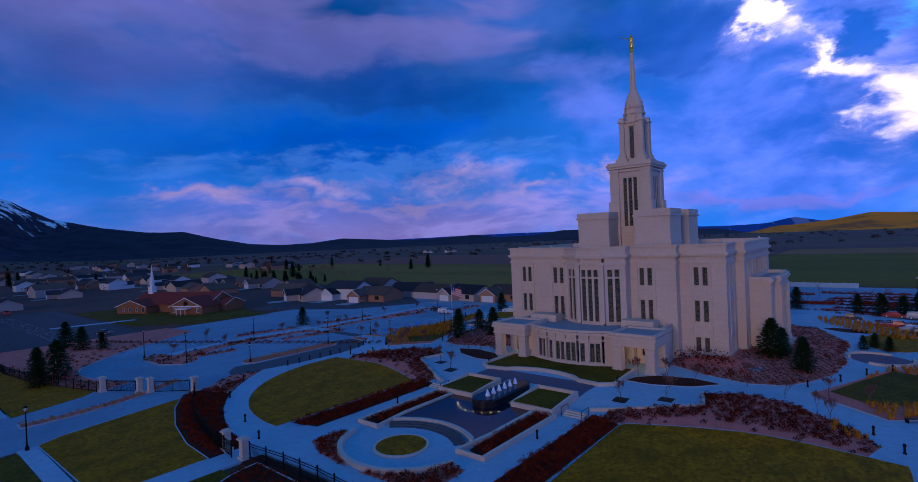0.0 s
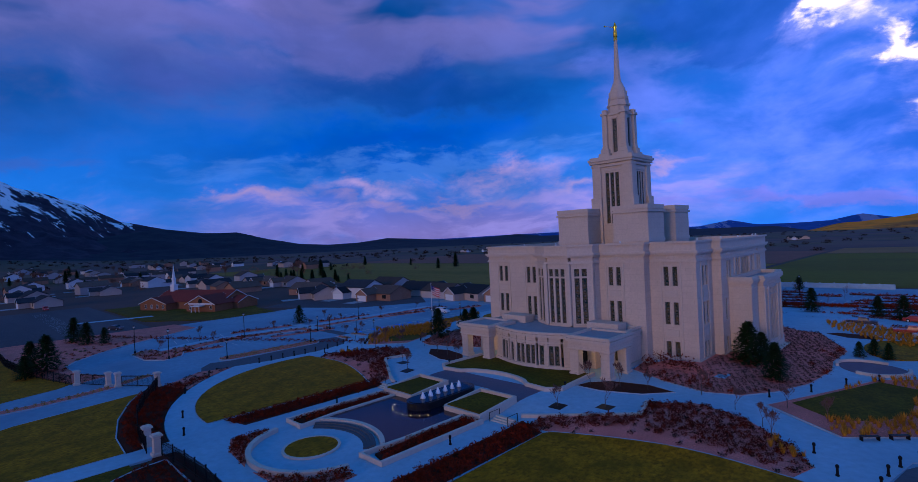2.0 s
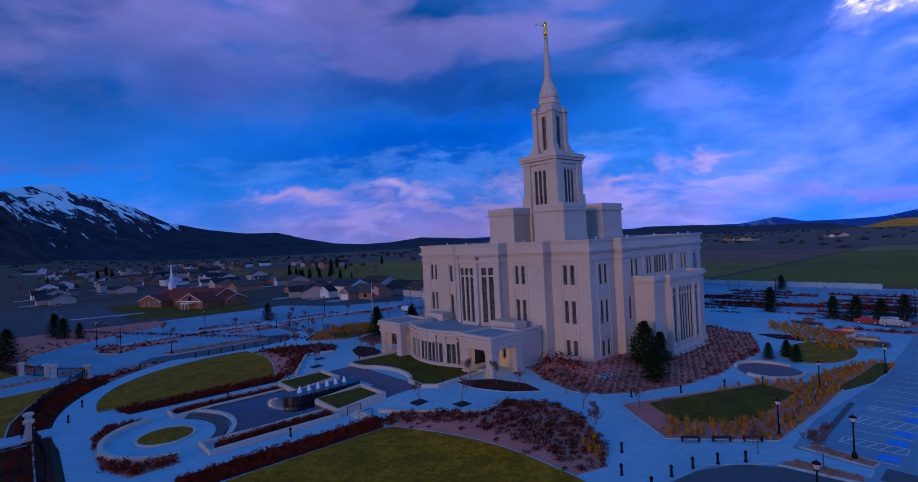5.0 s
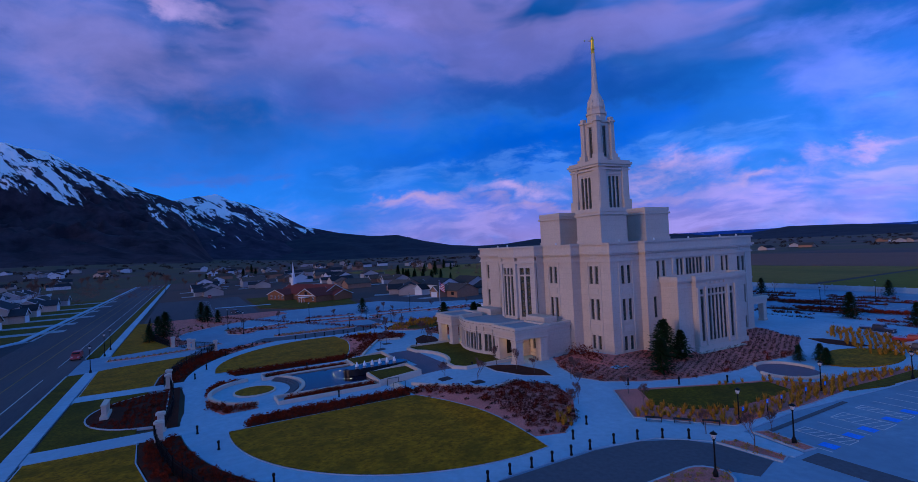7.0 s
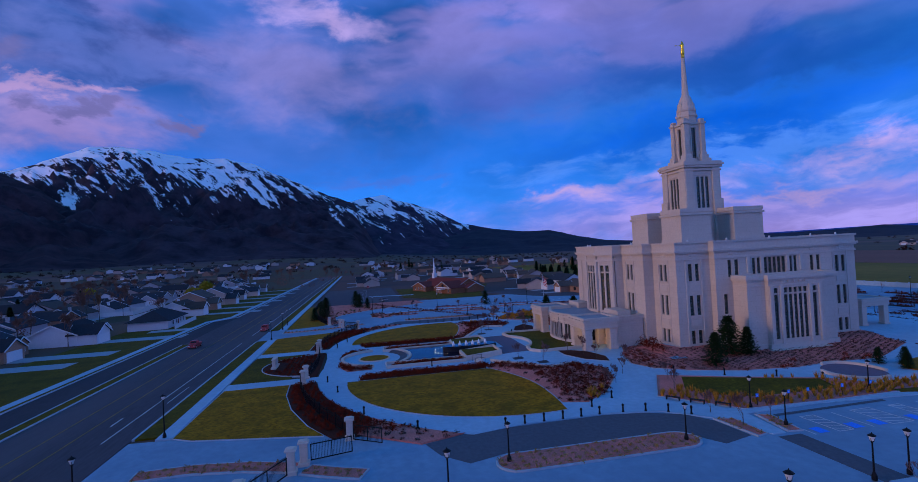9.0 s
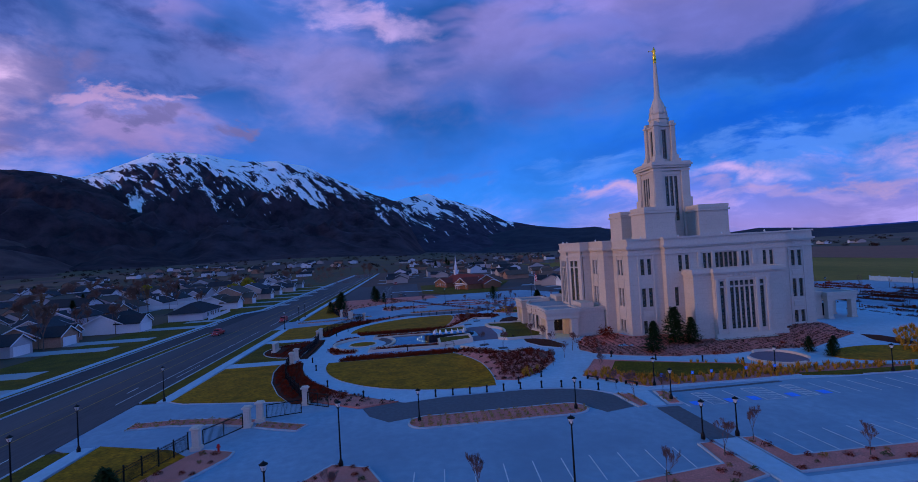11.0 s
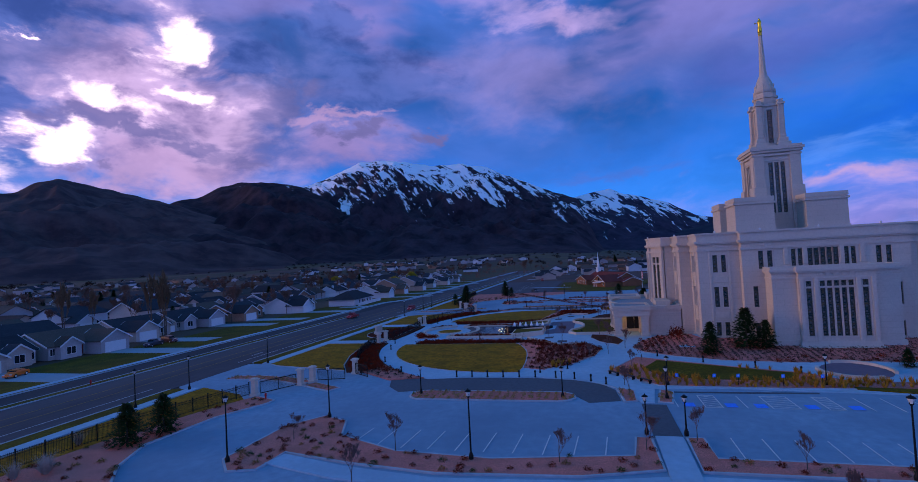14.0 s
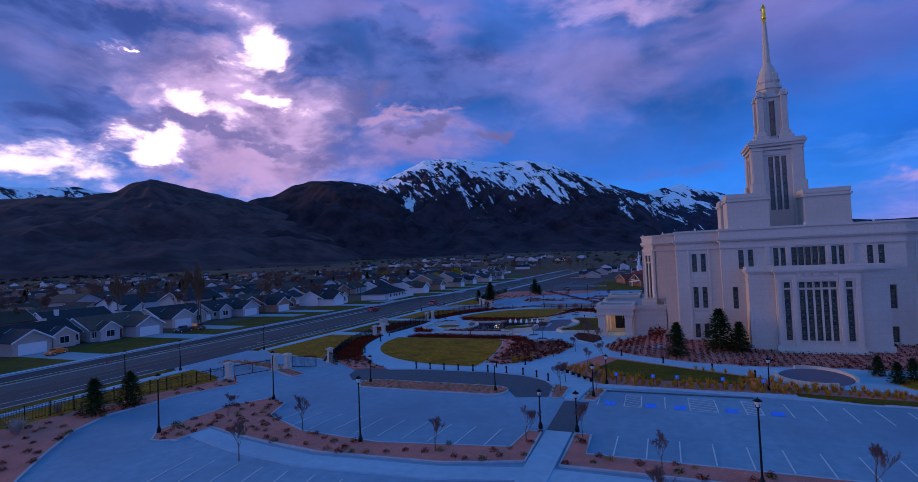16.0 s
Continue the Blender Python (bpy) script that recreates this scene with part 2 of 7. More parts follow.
# ---------------------------------------------------------------- materials
def surface(name, colour, rough=0.8, spread=0.25, grain=1.5, coarse=0.12, bump=0.15, metal=0.0, stain=None, stain_amount=0.4, by_piece=0.0, stretch=(1, 1, 1), spec=0.15, joints=0.0):
    """A surface with colour varied at two scales, fine relief and an optional stain colour. grain, coarse: per metre."""
    m = bpy.data.materials.new(name)
    m.use_nodes = True
    nt = m.node_tree
    b = nt.nodes["Principled BSDF"]
    b.inputs["Roughness"].default_value, b.inputs["Metallic"].default_value = rough, metal
    b.inputs["Specular IOR Level"].default_value = spec
    N, L = nt.nodes.new, nt.links.new
    pos = N("ShaderNodeNewGeometry").outputs["Position"]
    scale = N("ShaderNodeMapping")
    scale.inputs["Scale"].default_value = stretch
    L(pos, scale.inputs["Vector"])

    def tex(s, detail):
        n = N("ShaderNodeTexNoise")
        L(scale.outputs[0], n.inputs["Vector"])
        n.inputs["Scale"].default_value, n.inputs["Detail"].default_value, n.inputs["Roughness"].default_value = s, detail, 0.6
        return n.outputs["Fac"]

    def blend(f, a, c, kind="MIX"):
        n = N("ShaderNodeMix")
        n.data_type, n.blend_type = "RGBA", kind
        L(f, n.inputs["Factor"])
        for sock, v in ((n.inputs[6], a), (n.inputs[7], c)):
            if isinstance(v, tuple):
                sock.default_value = (*v, 1.0)
            else:
                L(v, sock)
        return n.outputs[2]

    def steps(f, lo, hi):
        n = N("ShaderNodeMapRange")
        L(f, n.inputs["Value"])
        n.inputs["From Min"].default_value, n.inputs["From Max"].default_value = lo, hi
        return n.outputs["Result"]

    dark = tuple(v * (1 - spread) for v in colour)
    light = tuple(min(1.0, v * (1 + spread)) for v in colour)
    fine, wide = tex(grain, 6.0), tex(coarse, 4.0)
    c = blend(steps(fine, 0.3, 0.7), dark, light)
    other = stain or tuple(v * (1 - spread * 1.2) for v in colour)
    n = N("ShaderNodeMath")
    n.operation = "MULTIPLY"
    L(steps(wide, 0.42, 0.66), n.inputs[0])
    n.inputs[1].default_value = stain_amount
    c = blend(n.outputs[0], c, other)
    if by_piece:
        info = N("ShaderNodeObjectInfo")
        h = N("ShaderNodeHueSaturation")
        L(c, h.inputs["Color"])
        mr = N("ShaderNodeMapRange")
        L(info.outputs["Random"], mr.inputs["Value"])
        mr.inputs["To Min"].default_value, mr.inputs["To Max"].default_value = 1 - by_piece, 1 + by_piece
        L(mr.outputs[0], h.inputs["Value"])
        h.inputs["Fac"].default_value = 1.0
        c = h.outputs[0]
    if joints:
        # recessed joints between blocks, in courses of the given height
        sep = N("ShaderNodeSeparateXYZ")
        L(pos, sep.inputs[0])
        add = N("ShaderNodeMath")
        L(sep.outputs[0], add.inputs[0]), L(sep.outputs[1], add.inputs[1])
        uv = N("ShaderNodeCombineXYZ")
        L(add.outputs[0], uv.inputs[0]), L(sep.outputs[2], uv.inputs[1])
        bk = N("ShaderNodeTexBrick")
        L(uv.outputs[0], bk.inputs["Vector"])
        for key, v in (("Scale", 1.0), ("Mortar Size", 0.022), ("Mortar Smooth", 0.4), ("Brick Width", joints * 2.4), ("Row Height", joints)):
            bk.inputs[key].default_value = v
        bk.inputs["Color1"].default_value, bk.inputs["Color2"].default_value = (1, 1, 1, 1), (0.965, 0.965, 0.97, 1)
        bk.inputs["Mortar"].default_value = (0.86, 0.85, 0.84, 1)
        full = N("ShaderNodeValue")
        full.outputs[0].default_value = 1.0
        c = blend(full.outputs[0], c, bk.outputs["Color"], "MULTIPLY")
    L(c, b.inputs["Base Color"])
    if bump:
        bn = N("ShaderNodeBump")
        bn.inputs["Strength"].default_value, bn.inputs["Distance"].default_value = bump, 0.05
        L(fine, bn.inputs["Height"])
        L(bn.outputs[0], b.inputs["Normal"])
    return m


def glow(name, colour, strength):
    m = bpy.data.materials.new(name)
    m.use_nodes = True
    b = m.node_tree.nodes["Principled BSDF"]
    b.inputs["Base Color"].default_value = (*colour, 1)
    b.inputs["Emission Color"].default_value = (*colour, 1)
    b.inputs["Emission Strength"].default_value = strength
    return m


STONE = surface("cast_stone", (0.64, 0.52, 0.42), 0.75, 0.07, 3.0, 0.15, 0.08, stain=(0.54, 0.43, 0.35), stain_amount=0.5, joints=0.95)
STONE_TRIM = surface("cast_stone_trim", (0.61, 0.505, 0.42), 0.75, 0.07, 2.5, 0.2, 0.08)
ROOFING = surface("roof_membrane", (0.30, 0.31, 0.33), 0.8, 0.08, 0.8, 0.2, 0.05)
GLASS = surface("leaded_glass", (0.018, 0.05, 0.045), 0.10, 0.5, 3.0, 1.6, 0.2, stain=(0.30, 0.17, 0.05), stain_amount=0.6, spec=0.6)
LEAD = surface("window_bars", (0.13, 0.125, 0.11), 0.5, 0.2, 4, 1, 0.05)
GOLD = surface("gold_leaf", (0.90, 0.58, 0.06), 0.3, 0.08, 6, 2, 0.05, metal=0.85)
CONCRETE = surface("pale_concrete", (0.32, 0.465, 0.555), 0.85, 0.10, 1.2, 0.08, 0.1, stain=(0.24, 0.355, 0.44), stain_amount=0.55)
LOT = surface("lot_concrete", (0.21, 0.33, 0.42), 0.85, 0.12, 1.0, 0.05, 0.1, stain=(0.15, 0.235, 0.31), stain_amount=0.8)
ASPHALT = surface("asphalt", (0.075, 0.068, 0.075), 0.9, 0.22, 2.5, 0.06, 0.2, stain=(0.12, 0.105, 0.11), stain_amount=0.7, stretch=(0.12, 1, 1))
FRONTAGE = surface("dark_asphalt", (0.045, 0.046, 0.052), 0.9, 0.22, 2.5, 0.06, 0.2, stain=(0.065, 0.066, 0.07), stain_amount=0.6, stretch=(0.2, 1, 1))
DARKPAVE = surface("dark_pavers", (0.10, 0.105, 0.12), 0.85, 0.15, 2.0, 0.15, 0.15)
PAVERS = surface("plum_pavers", (0.19, 0.13, 0.16), 0.85, 0.12, 3.0, 0.3, 0.1)
KERB = surface("kerb_concrete", (0.38, 0.43, 0.47), 0.85, 0.12, 1.5, 0.2, 0.1)
LAWN = surface("dormant_lawn", (0.34, 0.135, 0.002), 0.95, 0.6, 2.6, 0.4, 0.6, stain=(0.15, 0.072, 0.001), stain_amount=0.75, stretch=(1.0, 0.7, 1))
LAWN_GREEN = surface("green_lawn", (0.12, 0.078, 0.002), 0.95, 0.5, 2.5, 0.22, 0.6, stain=(0.05, 0.036, 0.001), stain_amount=0.7)
GRAVEL = surface("red_gravel", (0.68, 0.195, 0.15), 0.95, 0.45, 9.0, 0.3, 0.6, stain=(0.46, 0.13, 0.095), stain_amount=0.6)
MULCH = surface("dark_mulch", (0.075, 0.018, 0.009), 0.95, 0.5, 5.0, 0.4, 0.6)
TWIG_RED = surface("red_twigs", (0.20, 0.020, 0.005), 0.9, 0.7, 2.0, 0.4, 0.0, by_piece=0.3)
TWIG_BROWN = surface("brown_twigs_low", (0.085, 0.030, 0.020), 0.9, 0.5, 4.0, 0.5, 0.0)
TWIG_DARK = surface("dark_twigs", (0.035, 0.012, 0.007), 0.9, 0.5, 4.0, 0.5, 0.0)
STRAW = surface("straw_grass", (0.52, 0.23, 0.025), 0.9, 0.5, 3.0, 0.5, 0.0)
NEEDLES = surface("pine_needles", (0.014, 0.040, 0.008), 0.9, 0.5, 3.0, 0.7, 0.0)
BARK = surface("bark", (0.11, 0.085, 0.07), 0.95, 0.3, 6, 1, 0.3)
IRON = surface("black_iron", (0.008, 0.008, 0.009), 0.5, 0.2, 5, 1, 0.0)
WATER = surface("pool_water", (0.003, 0.008, 0.02), 0.08, 0.3, 1.0, 0.3, 0.05, spec=0.25)
GRANITE = surface("dark_granite", (0.02, 0.02, 0.024), 0.18, 0.3, 8, 1, 0.0)
WHITE_PAINT = surface("line_paint", (0.62, 0.62, 0.62), 0.8, 0.12, 6, 0.8, 0.0)
YELLOW_PAINT = surface("yellow_line_paint", (0.34, 0.21, 0.06), 0.8, 0.3, 2, 0.5, 0.0)
BLUE_PAINT = surface("blue_paint", (0.03, 0.26, 0.95), 0.7, 0.2, 6, 0.8, 0.0)
LAMPLIGHT = glow("lamp_light", (1.0, 0.72, 0.35), 6.0)
JET = surface("white_water", (0.85, 0.88, 0.92), 0.4, 0.05, 8, 2, 0.3)

# ---------------------------------------------------------------- building helpers
from mathutils.geometry import tessellate_polygon


def part(name, bm, material, parent=None, label="", smooth=False, kind=""):
    """Links a bmesh as one mesh object, under a thing or part when given."""
    me = bpy.data.meshes.new(name)
    bmesh.ops.recalc_face_normals(bm, faces=bm.faces)
    bm.to_mesh(me)
    bm.free()
    me.materials.append(material)
    if smooth:
        for p in me.polygons:
            p.use_smooth = True
    ob = new(name, me)
    if parent is not None:
        ob.parent = parent
    tagged(ob, label, kind=kind)
    return ob


def thing(name, label, category, at=(0, 0, 0), turn=0.0, group="", kind=""):
    ob = new(name)
    ob.matrix_world = pose(*at, 0, 0, turn)
    return tagged(ob, label, category, group, kind)


def box(bm, x0, x1, y0, y1, z0, z1, bevel=0.0):
    r = bmesh.ops.create_cube(bm, size=1.0)
    for v in r["verts"]:
        v.co = Vector(((x0 + x1) / 2 + v.co.x * (x1 - x0), (y0 + y1) / 2 + v.co.y * (y1 - y0), (z0 + z1) / 2 + v.co.z * (z1 - z0)))
    if bevel:
        edges = list({e for v in r["verts"] for e in v.link_edges})
        bmesh.ops.bevel(bm, geom=edges, offset=bevel, segments=1, affect="EDGES")
    return bm


def boxes(*some, bevel=0.0):
    bm = bmesh.new()
    for b in some:
        box(bm, *b, bevel=bevel)
    return bm


def prism(bm, outline, z0, z1):
    """An upright solid over an outline of (x, y)."""
    a = [bm.verts.new((x, y, z0)) for x, y in outline]
    b = [bm.verts.new((x, y, z1)) for x, y in outline]
    n = len(a)
    bm.faces.new(a), bm.faces.new(b)
    for i in range(n):
        bm.faces.new((a[i], a[(i + 1) % n], b[(i + 1) % n], b[i]))
    return bm


def lathe(bm, profile, n=16, x=0.0, y=0.0, turn=0.0):
    """A solid turned about the z axis from (radius, z) pairs."""
    rings = []
    for r, z in profile:
        rings.append([bm.verts.new((x + r * math.cos(turn + 2 * math.pi * k / n), y + r * math.sin(turn + 2 * math.pi * k / n), z)) for k in range(n)])
    for a, b in zip(rings, rings[1:]):
        for k in range(n):
            bm.faces.new((a[k], a[(k + 1) % n], b[(k + 1) % n], b[k]))
    bm.faces.new(rings[0]), bm.faces.new(rings[-1])
    return bm


def arc(cx, cy, r, a0, a1, n=16):
    """Points on a circle from a0 to a1 degrees (from +x, towards +y)."""
    return [(cx + r * math.cos(radians(a0 + (a1 - a0) * k / n)), cy + r * math.sin(radians(a0 + (a1 - a0) * k / n))) for k in range(n + 1)]


def smooth01(v):
    v = max(0.0, min(1.0, v))
    return v * v * (3 - 2 * v)


AX, TX, TY = -39.4, -38.7, 112.3  # the garden's axis, the temple's centre


def ground_at(x, y):
    """The height of the grounds: a low terrace before the porches and a bank round the walls."""
    terrace = 0.8 * smooth01((y - 58) / 8) * smooth01((165 - y) / 20) * smooth01((42 - abs(x - TX)) / 14)
    dx = max(abs(x - TX) - 22, 0)
    dy = max(abs(y - TY) - 20, 0)
    bank = 1.5 * smooth01((9.5 - math.hypot(dx, dy)) / 9)
    if y < 93 and abs(x - AX) < 17:
        bank = 0
    return max(terrace, bank)


def pad(name, outline, material, lift, thick=0.3, parent=None, label="", cell=2.0, kind="structure", drape=True):
    """A slab over an outline that follows the ground, its top lift above it."""
    bm = bmesh.new()
    vs = [bm.verts.new((x, y, 0)) for x, y in outline]
    for tri in tessellate_polygon([[Vector((x, y, 0)) for x, y in outline]]):
        if len(set(tri)) == 3:
            bm.faces.new([vs[k] for k in tri])
    bmesh.ops.recalc_face_normals(bm, faces=bm.faces)
    if drape:
        xs, ys = [p[0] for p in outline], [p[1] for p in outline]
        for k, (lo, hi) in enumerate(((min(xs), max(xs)), (min(ys), max(ys)))):
            v = math.ceil(lo / cell) * cell
            while v < hi:
                co, no = [0, 0, 0], [0, 0, 0]
                co[k], no[k] = v, 1
                bmesh.ops.bisect_plane(bm, geom=bm.verts[:] + bm.edges[:] + bm.faces[:], plane_co=co, plane_no=no)
                v += cell
        for v in bm.verts:
            v.co.z = ground_at(v.co.x, v.co.y)
    for v in bm.verts:
        v.co.z += lift
    top = bm.faces[:]
    r = bmesh.ops.extrude_face_region(bm, geom=top)
    for v in r["geom"]:
        if isinstance(v, bmesh.types.BMVert):
            v.co.z -= thick
    return part(name, bm, material, parent, label, kind=kind)


def ribbon(path, width):
    """The outline of a band of that width along a line of (x, y)."""
    left, right = [], []
    for i, (x, y) in enumerate(path):
        (ax, ay), (bx, by) = path[max(i - 1, 0)], path[min(i + 1, len(path) - 1)]
        d = math.hypot(bx - ax, by - ay)
        nx, ny = -(by - ay) / d * width / 2, (bx - ax) / d * width / 2
        left.append((x + nx, y + ny)), right.append((x - nx, y - ny))
    return left + right[::-1]


def wall_band(bm, path, width, z0, z1, closed=False):
    """A low wall along a line, draped on the ground; z0 and z1 are above it."""
    pts = list(path) + ([path[0]] if closed else [])
    out = ribbon(pts, width)
    n = len(pts)
    L_, R_ = out[:n], out[n:][::-1]
    rows = []
    for (lx, ly), (rx, ry) in zip(L_, R_):
        g = ground_at((lx + rx) / 2, (ly + ry) / 2)
        rows.append([bm.verts.new((lx, ly, g + z0)), bm.verts.new((rx, ry, g + z0)), bm.verts.new((rx, ry, g + z1)), bm.verts.new((lx, ly, g + z1))])
    for a, b in zip(rows, rows[1:]):
        for k in range(4):
            bm.faces.new((a[k], a[(k + 1) % 4], b[(k + 1) % 4], b[k]))
    bm.faces.new(rows[0]), bm.faces.new(rows[-1])
    return bm


def mirrored(outline, axis=None):
    axis = AX if axis is None else axis
    return [(2 * axis - x, y) for x, y in outline][::-1]


def inside(x, y, outline):
    hit, j = False, len(outline) - 1
    for i, (xi, yi) in enumerate(outline):
        xj, yj = outline[j]
        if (yi > y) != (yj > y) and x < (xj - xi) * (y - yi) / (yj - yi) + xi:
            hit = not hit
        j = i
    return hit

# ---------------------------------------------------------------- the land: plain, hills, mountains
def spaced(lo, hi, fine_lo, fine_hi, step, growth=1.18):
    """Grid lines, even between fine_lo and fine_hi, then wider and wider."""
    v = list(np.arange(fine_lo, fine_hi + step / 2, step))
    d, x = step, fine_hi
    while x < hi:
        d *= growth
        x = min(x + d, hi)
        v.append(x)
    d, x = step, fine_lo
    while x > lo:
        d *= growth
        x = max(x - d, lo)
        v.insert(0, x)
    return v


def field_material():
    """Winter farmland: long plots of green, straw and ploughed brown, with hedge lines and scrub between them."""
    m = bpy.data.materials.new("farmland")
    m.use_nodes = True
    nt = m.node_tree
    N, L = nt.nodes.new, nt.links.new
    b = nt.nodes["Principled BSDF"]
    b.inputs["Roughness"].default_value = 1.0
    pos = N("ShaderNodeNewGeometry").outputs["Position"]
    mp = N("ShaderNodeMapping")
    mp.inputs["Scale"].default_value = (0.0030, 0.0075, 0.0)
    mp.inputs["Rotation"].default_value = (0, 0, radians(8))
    L(pos, mp.inputs["Vector"])
    vo = N("ShaderNodeTexVoronoi")
    vo.distance = "CHEBYCHEV"
    vo.inputs["Scale"].default_value, vo.inputs["Randomness"].default_value = 1.0, 0.75
    L(mp.outputs[0], vo.inputs["Vector"])
    sep = N("ShaderNodeSeparateColor")
    L(vo.outputs["Color"], sep.inputs[0])
    cr = N("ShaderNodeValToRGB")
    cr.color_ramp.interpolation = "CONSTANT"
    stops = ((0.0, (0.050, 0.040, 0.007)), (0.22, (0.080, 0.036, 0.024)), (0.4, (0.070, 0.050, 0.009)), (0.58, (0.095, 0.052, 0.026)), (0.74, (0.042, 0.025, 0.020)), (0.88, (0.040, 0.034, 0.007)))
    el = cr.color_ramp.elements
    el[0].position, el[0].color = 0.0, (*stops[0][1], 1)
    el[1].position, el[1].color = stops[1][0], (*stops[1][1], 1)
    for p, c in stops[2:]:
        el.new(p).color = (*c, 1)
    L(sep.outputs[0], cr.inputs[0])
    n1 = N("ShaderNodeTexNoise")
    n1.inputs["Scale"].default_value, n1.inputs["Detail"].default_value = 0.012, 8.0
    n1.inputs["Roughness"].default_value = 0.65
    L(pos, n1.inputs["Vector"])
    mr = N("ShaderNodeMapRange")
    mr.inputs["From Min"].default_value, mr.inputs["From Max"].default_value = 0.5, 0.66
    L(n1.outputs["Fac"], mr.inputs["Value"])
    mx = N("ShaderNodeMix")
    mx.data_type = "RGBA"
    L(mr.outputs[0], mx.inputs["Factor"])
    L(cr.outputs[0], mx.inputs[6])
    mx.inputs[7].default_value = (0.030, 0.020, 0.016, 1)
    L(mx.outputs[2], b.inputs["Base Color"])
    return m


FIELDS = field_material()


def valley(x, y):
    """The plain, which rises slowly towards the range in the south."""
    r = math.hypot(x, y)
    yaw = math.degrees(math.atan2(-x, y))
    south = smooth01((yaw - 72) / 30) if yaw > 0 else 0.0
    south = max(south, smooth01((-150 - yaw) / 20))
    return -0.12 + south * 0.028 * max(0.0, r - 500) - (1 - south) * 0.004 * max(0, r - 600)


def build_ground():
    xs, ys = spaced(-4800, 2600, -200, 120, 4.0), spaced(-3600, 4800, -40, 230, 4.0)
    verts = [(x, y, valley(x, y)) for y in ys for x in xs]
    n = len(xs)
    faces = [(j * n + i, j * n + i + 1, (j + 1) * n + i + 1, (j + 1) * n + i) for j in range(len(ys) - 1) for i in range(n - 1)]
    me = bpy.data.meshes.new("ground")
    me.from_pydata(verts, [], faces)
    me.materials.append(FIELDS)
    tagged(new("ground", me), "wide plain of winter fields and scrub", "ground", kind="structure")


build_ground()


def range_material(name, low, high, snow_from, snow_to, snow_amount=1.0, gold=None):
    """Scrub and rock by noise, snow above a torn line on the gentler slopes."""
    m = bpy.data.materials.new(name)
    m.use_nodes = True
    nt = m.node_tree
    N, L = nt.nodes.new, nt.links.new
    b = nt.nodes["Principled BSDF"]
    b.inputs["Roughness"].default_value = 0.95
    b.inputs["Specular IOR Level"].default_value = 0.1
    geo = N("ShaderNodeNewGeometry")
    pos = geo.outputs["Position"]

    def tex(scale, detail, rough=0.6):
        n = N("ShaderNodeTexNoise")
        n.inputs["Scale"].default_value, n.inputs["Detail"].default_value, n.inputs["Roughness"].default_value = scale, detail, rough
        L(pos, n.inputs["Vector"])
        return n.outputs["Fac"]

    def rng(v, lo, hi, a=0.0, c=1.0):
        n = N("ShaderNodeMapRange")
        L(v, n.inputs["Value"])
        for key, x in (("From Min", lo), ("From Max", hi), ("To Min", a), ("To Max", c)):
            n.inputs[key].default_value = x
        return n.outputs[0]

    def op(kind, a, c):
        n = N("ShaderNodeMath")
        n.operation = kind
        for s, v in zip(n.inputs, (a, c)):
            if isinstance(v, float):
                s.default_value = v
            else:
                L(v, s)
        return n.outputs[0]

    def blend(f, a, c):
        n = N("ShaderNodeMix")
        n.data_type = "RGBA"
        L(f, n.inputs["Factor"])
        for s, v in ((n.inputs[6], a), (n.inputs[7], c)):
            if isinstance(v, tuple):
                s.default_value = (*v, 1)
            else:
                L(v, s)
        return n.outputs[2]

    c = blend(rng(tex(0.012, 9.0, 0.65), 0.38, 0.62), low, high)
    # gold patches imitate sunlight on the slope through the base colour
    if gold:
        c = blend(rng(tex(0.003, 6.0), 0.40, 0.52), c, gold)
    if snow_amount:
        sep = N("ShaderNodeSeparateXYZ")
        L(pos, sep.inputs[0])
        nz = N("ShaderNodeSeparateXYZ")
        L(geo.outputs["Normal"], nz.inputs[0])
        # snow lies in branching gullies that slant down the slope, and is torn away on the ribs between them
        yaw = op("ARCTAN2", op("MULTIPLY", op("SUBTRACT", sep.outputs[0], 40.0), -1.0), op("SUBTRACT", sep.outputs[1], 40.0))
        slant = N("ShaderNodeCombineXYZ")
        L(op("ADD", op("MULTIPLY", yaw, 3600.0), op("MULTIPLY", sep.outputs[2], -0.75)), slant.inputs[0])
        L(op("MULTIPLY", sep.outputs[2], 0.55), slant.inputs[1])

        def streak(scale, detail, bent):
            n = N("ShaderNodeTexNoise")
            n.inputs["Scale"].default_value, n.inputs["Detail"].default_value, n.inputs["Roughness"].default_value = scale, detail, 0.66
            n.inputs["Distortion"].default_value = bent
            L(slant.outputs[0], n.inputs["Vector"])
            return op("SUBTRACT", n.outputs["Fac"], 0.5)

        line = op("ADD", op("MULTIPLY", sep.outputs[2], 0.5), op("MULTIPLY", streak(0.0048, 9.0, 1.1), 1150.0))
        line = op("ADD", line, op("MULTIPLY", streak(0.016, 8.0, 0.8), 950.0))
        line = op("ADD", line, op("MULTIPLY", streak(0.05, 6.0, 0.4), 420.0))
        line = op("ADD", line, op("MULTIPLY", op("SUBTRACT", tex(0.0016, 4.0), 0.5), 300.0))
        line = op("ADD", line, op("MINIMUM", op("MULTIPLY", op("SUBTRACT", sep.outputs[2], 0.9 * snow_from + 90.0), 0.7), 0.0))
        c = blend(op("MULTIPLY", rng(line, snow_from, snow_to), snow_amount), c, (0.92, 0.86, 0.86))
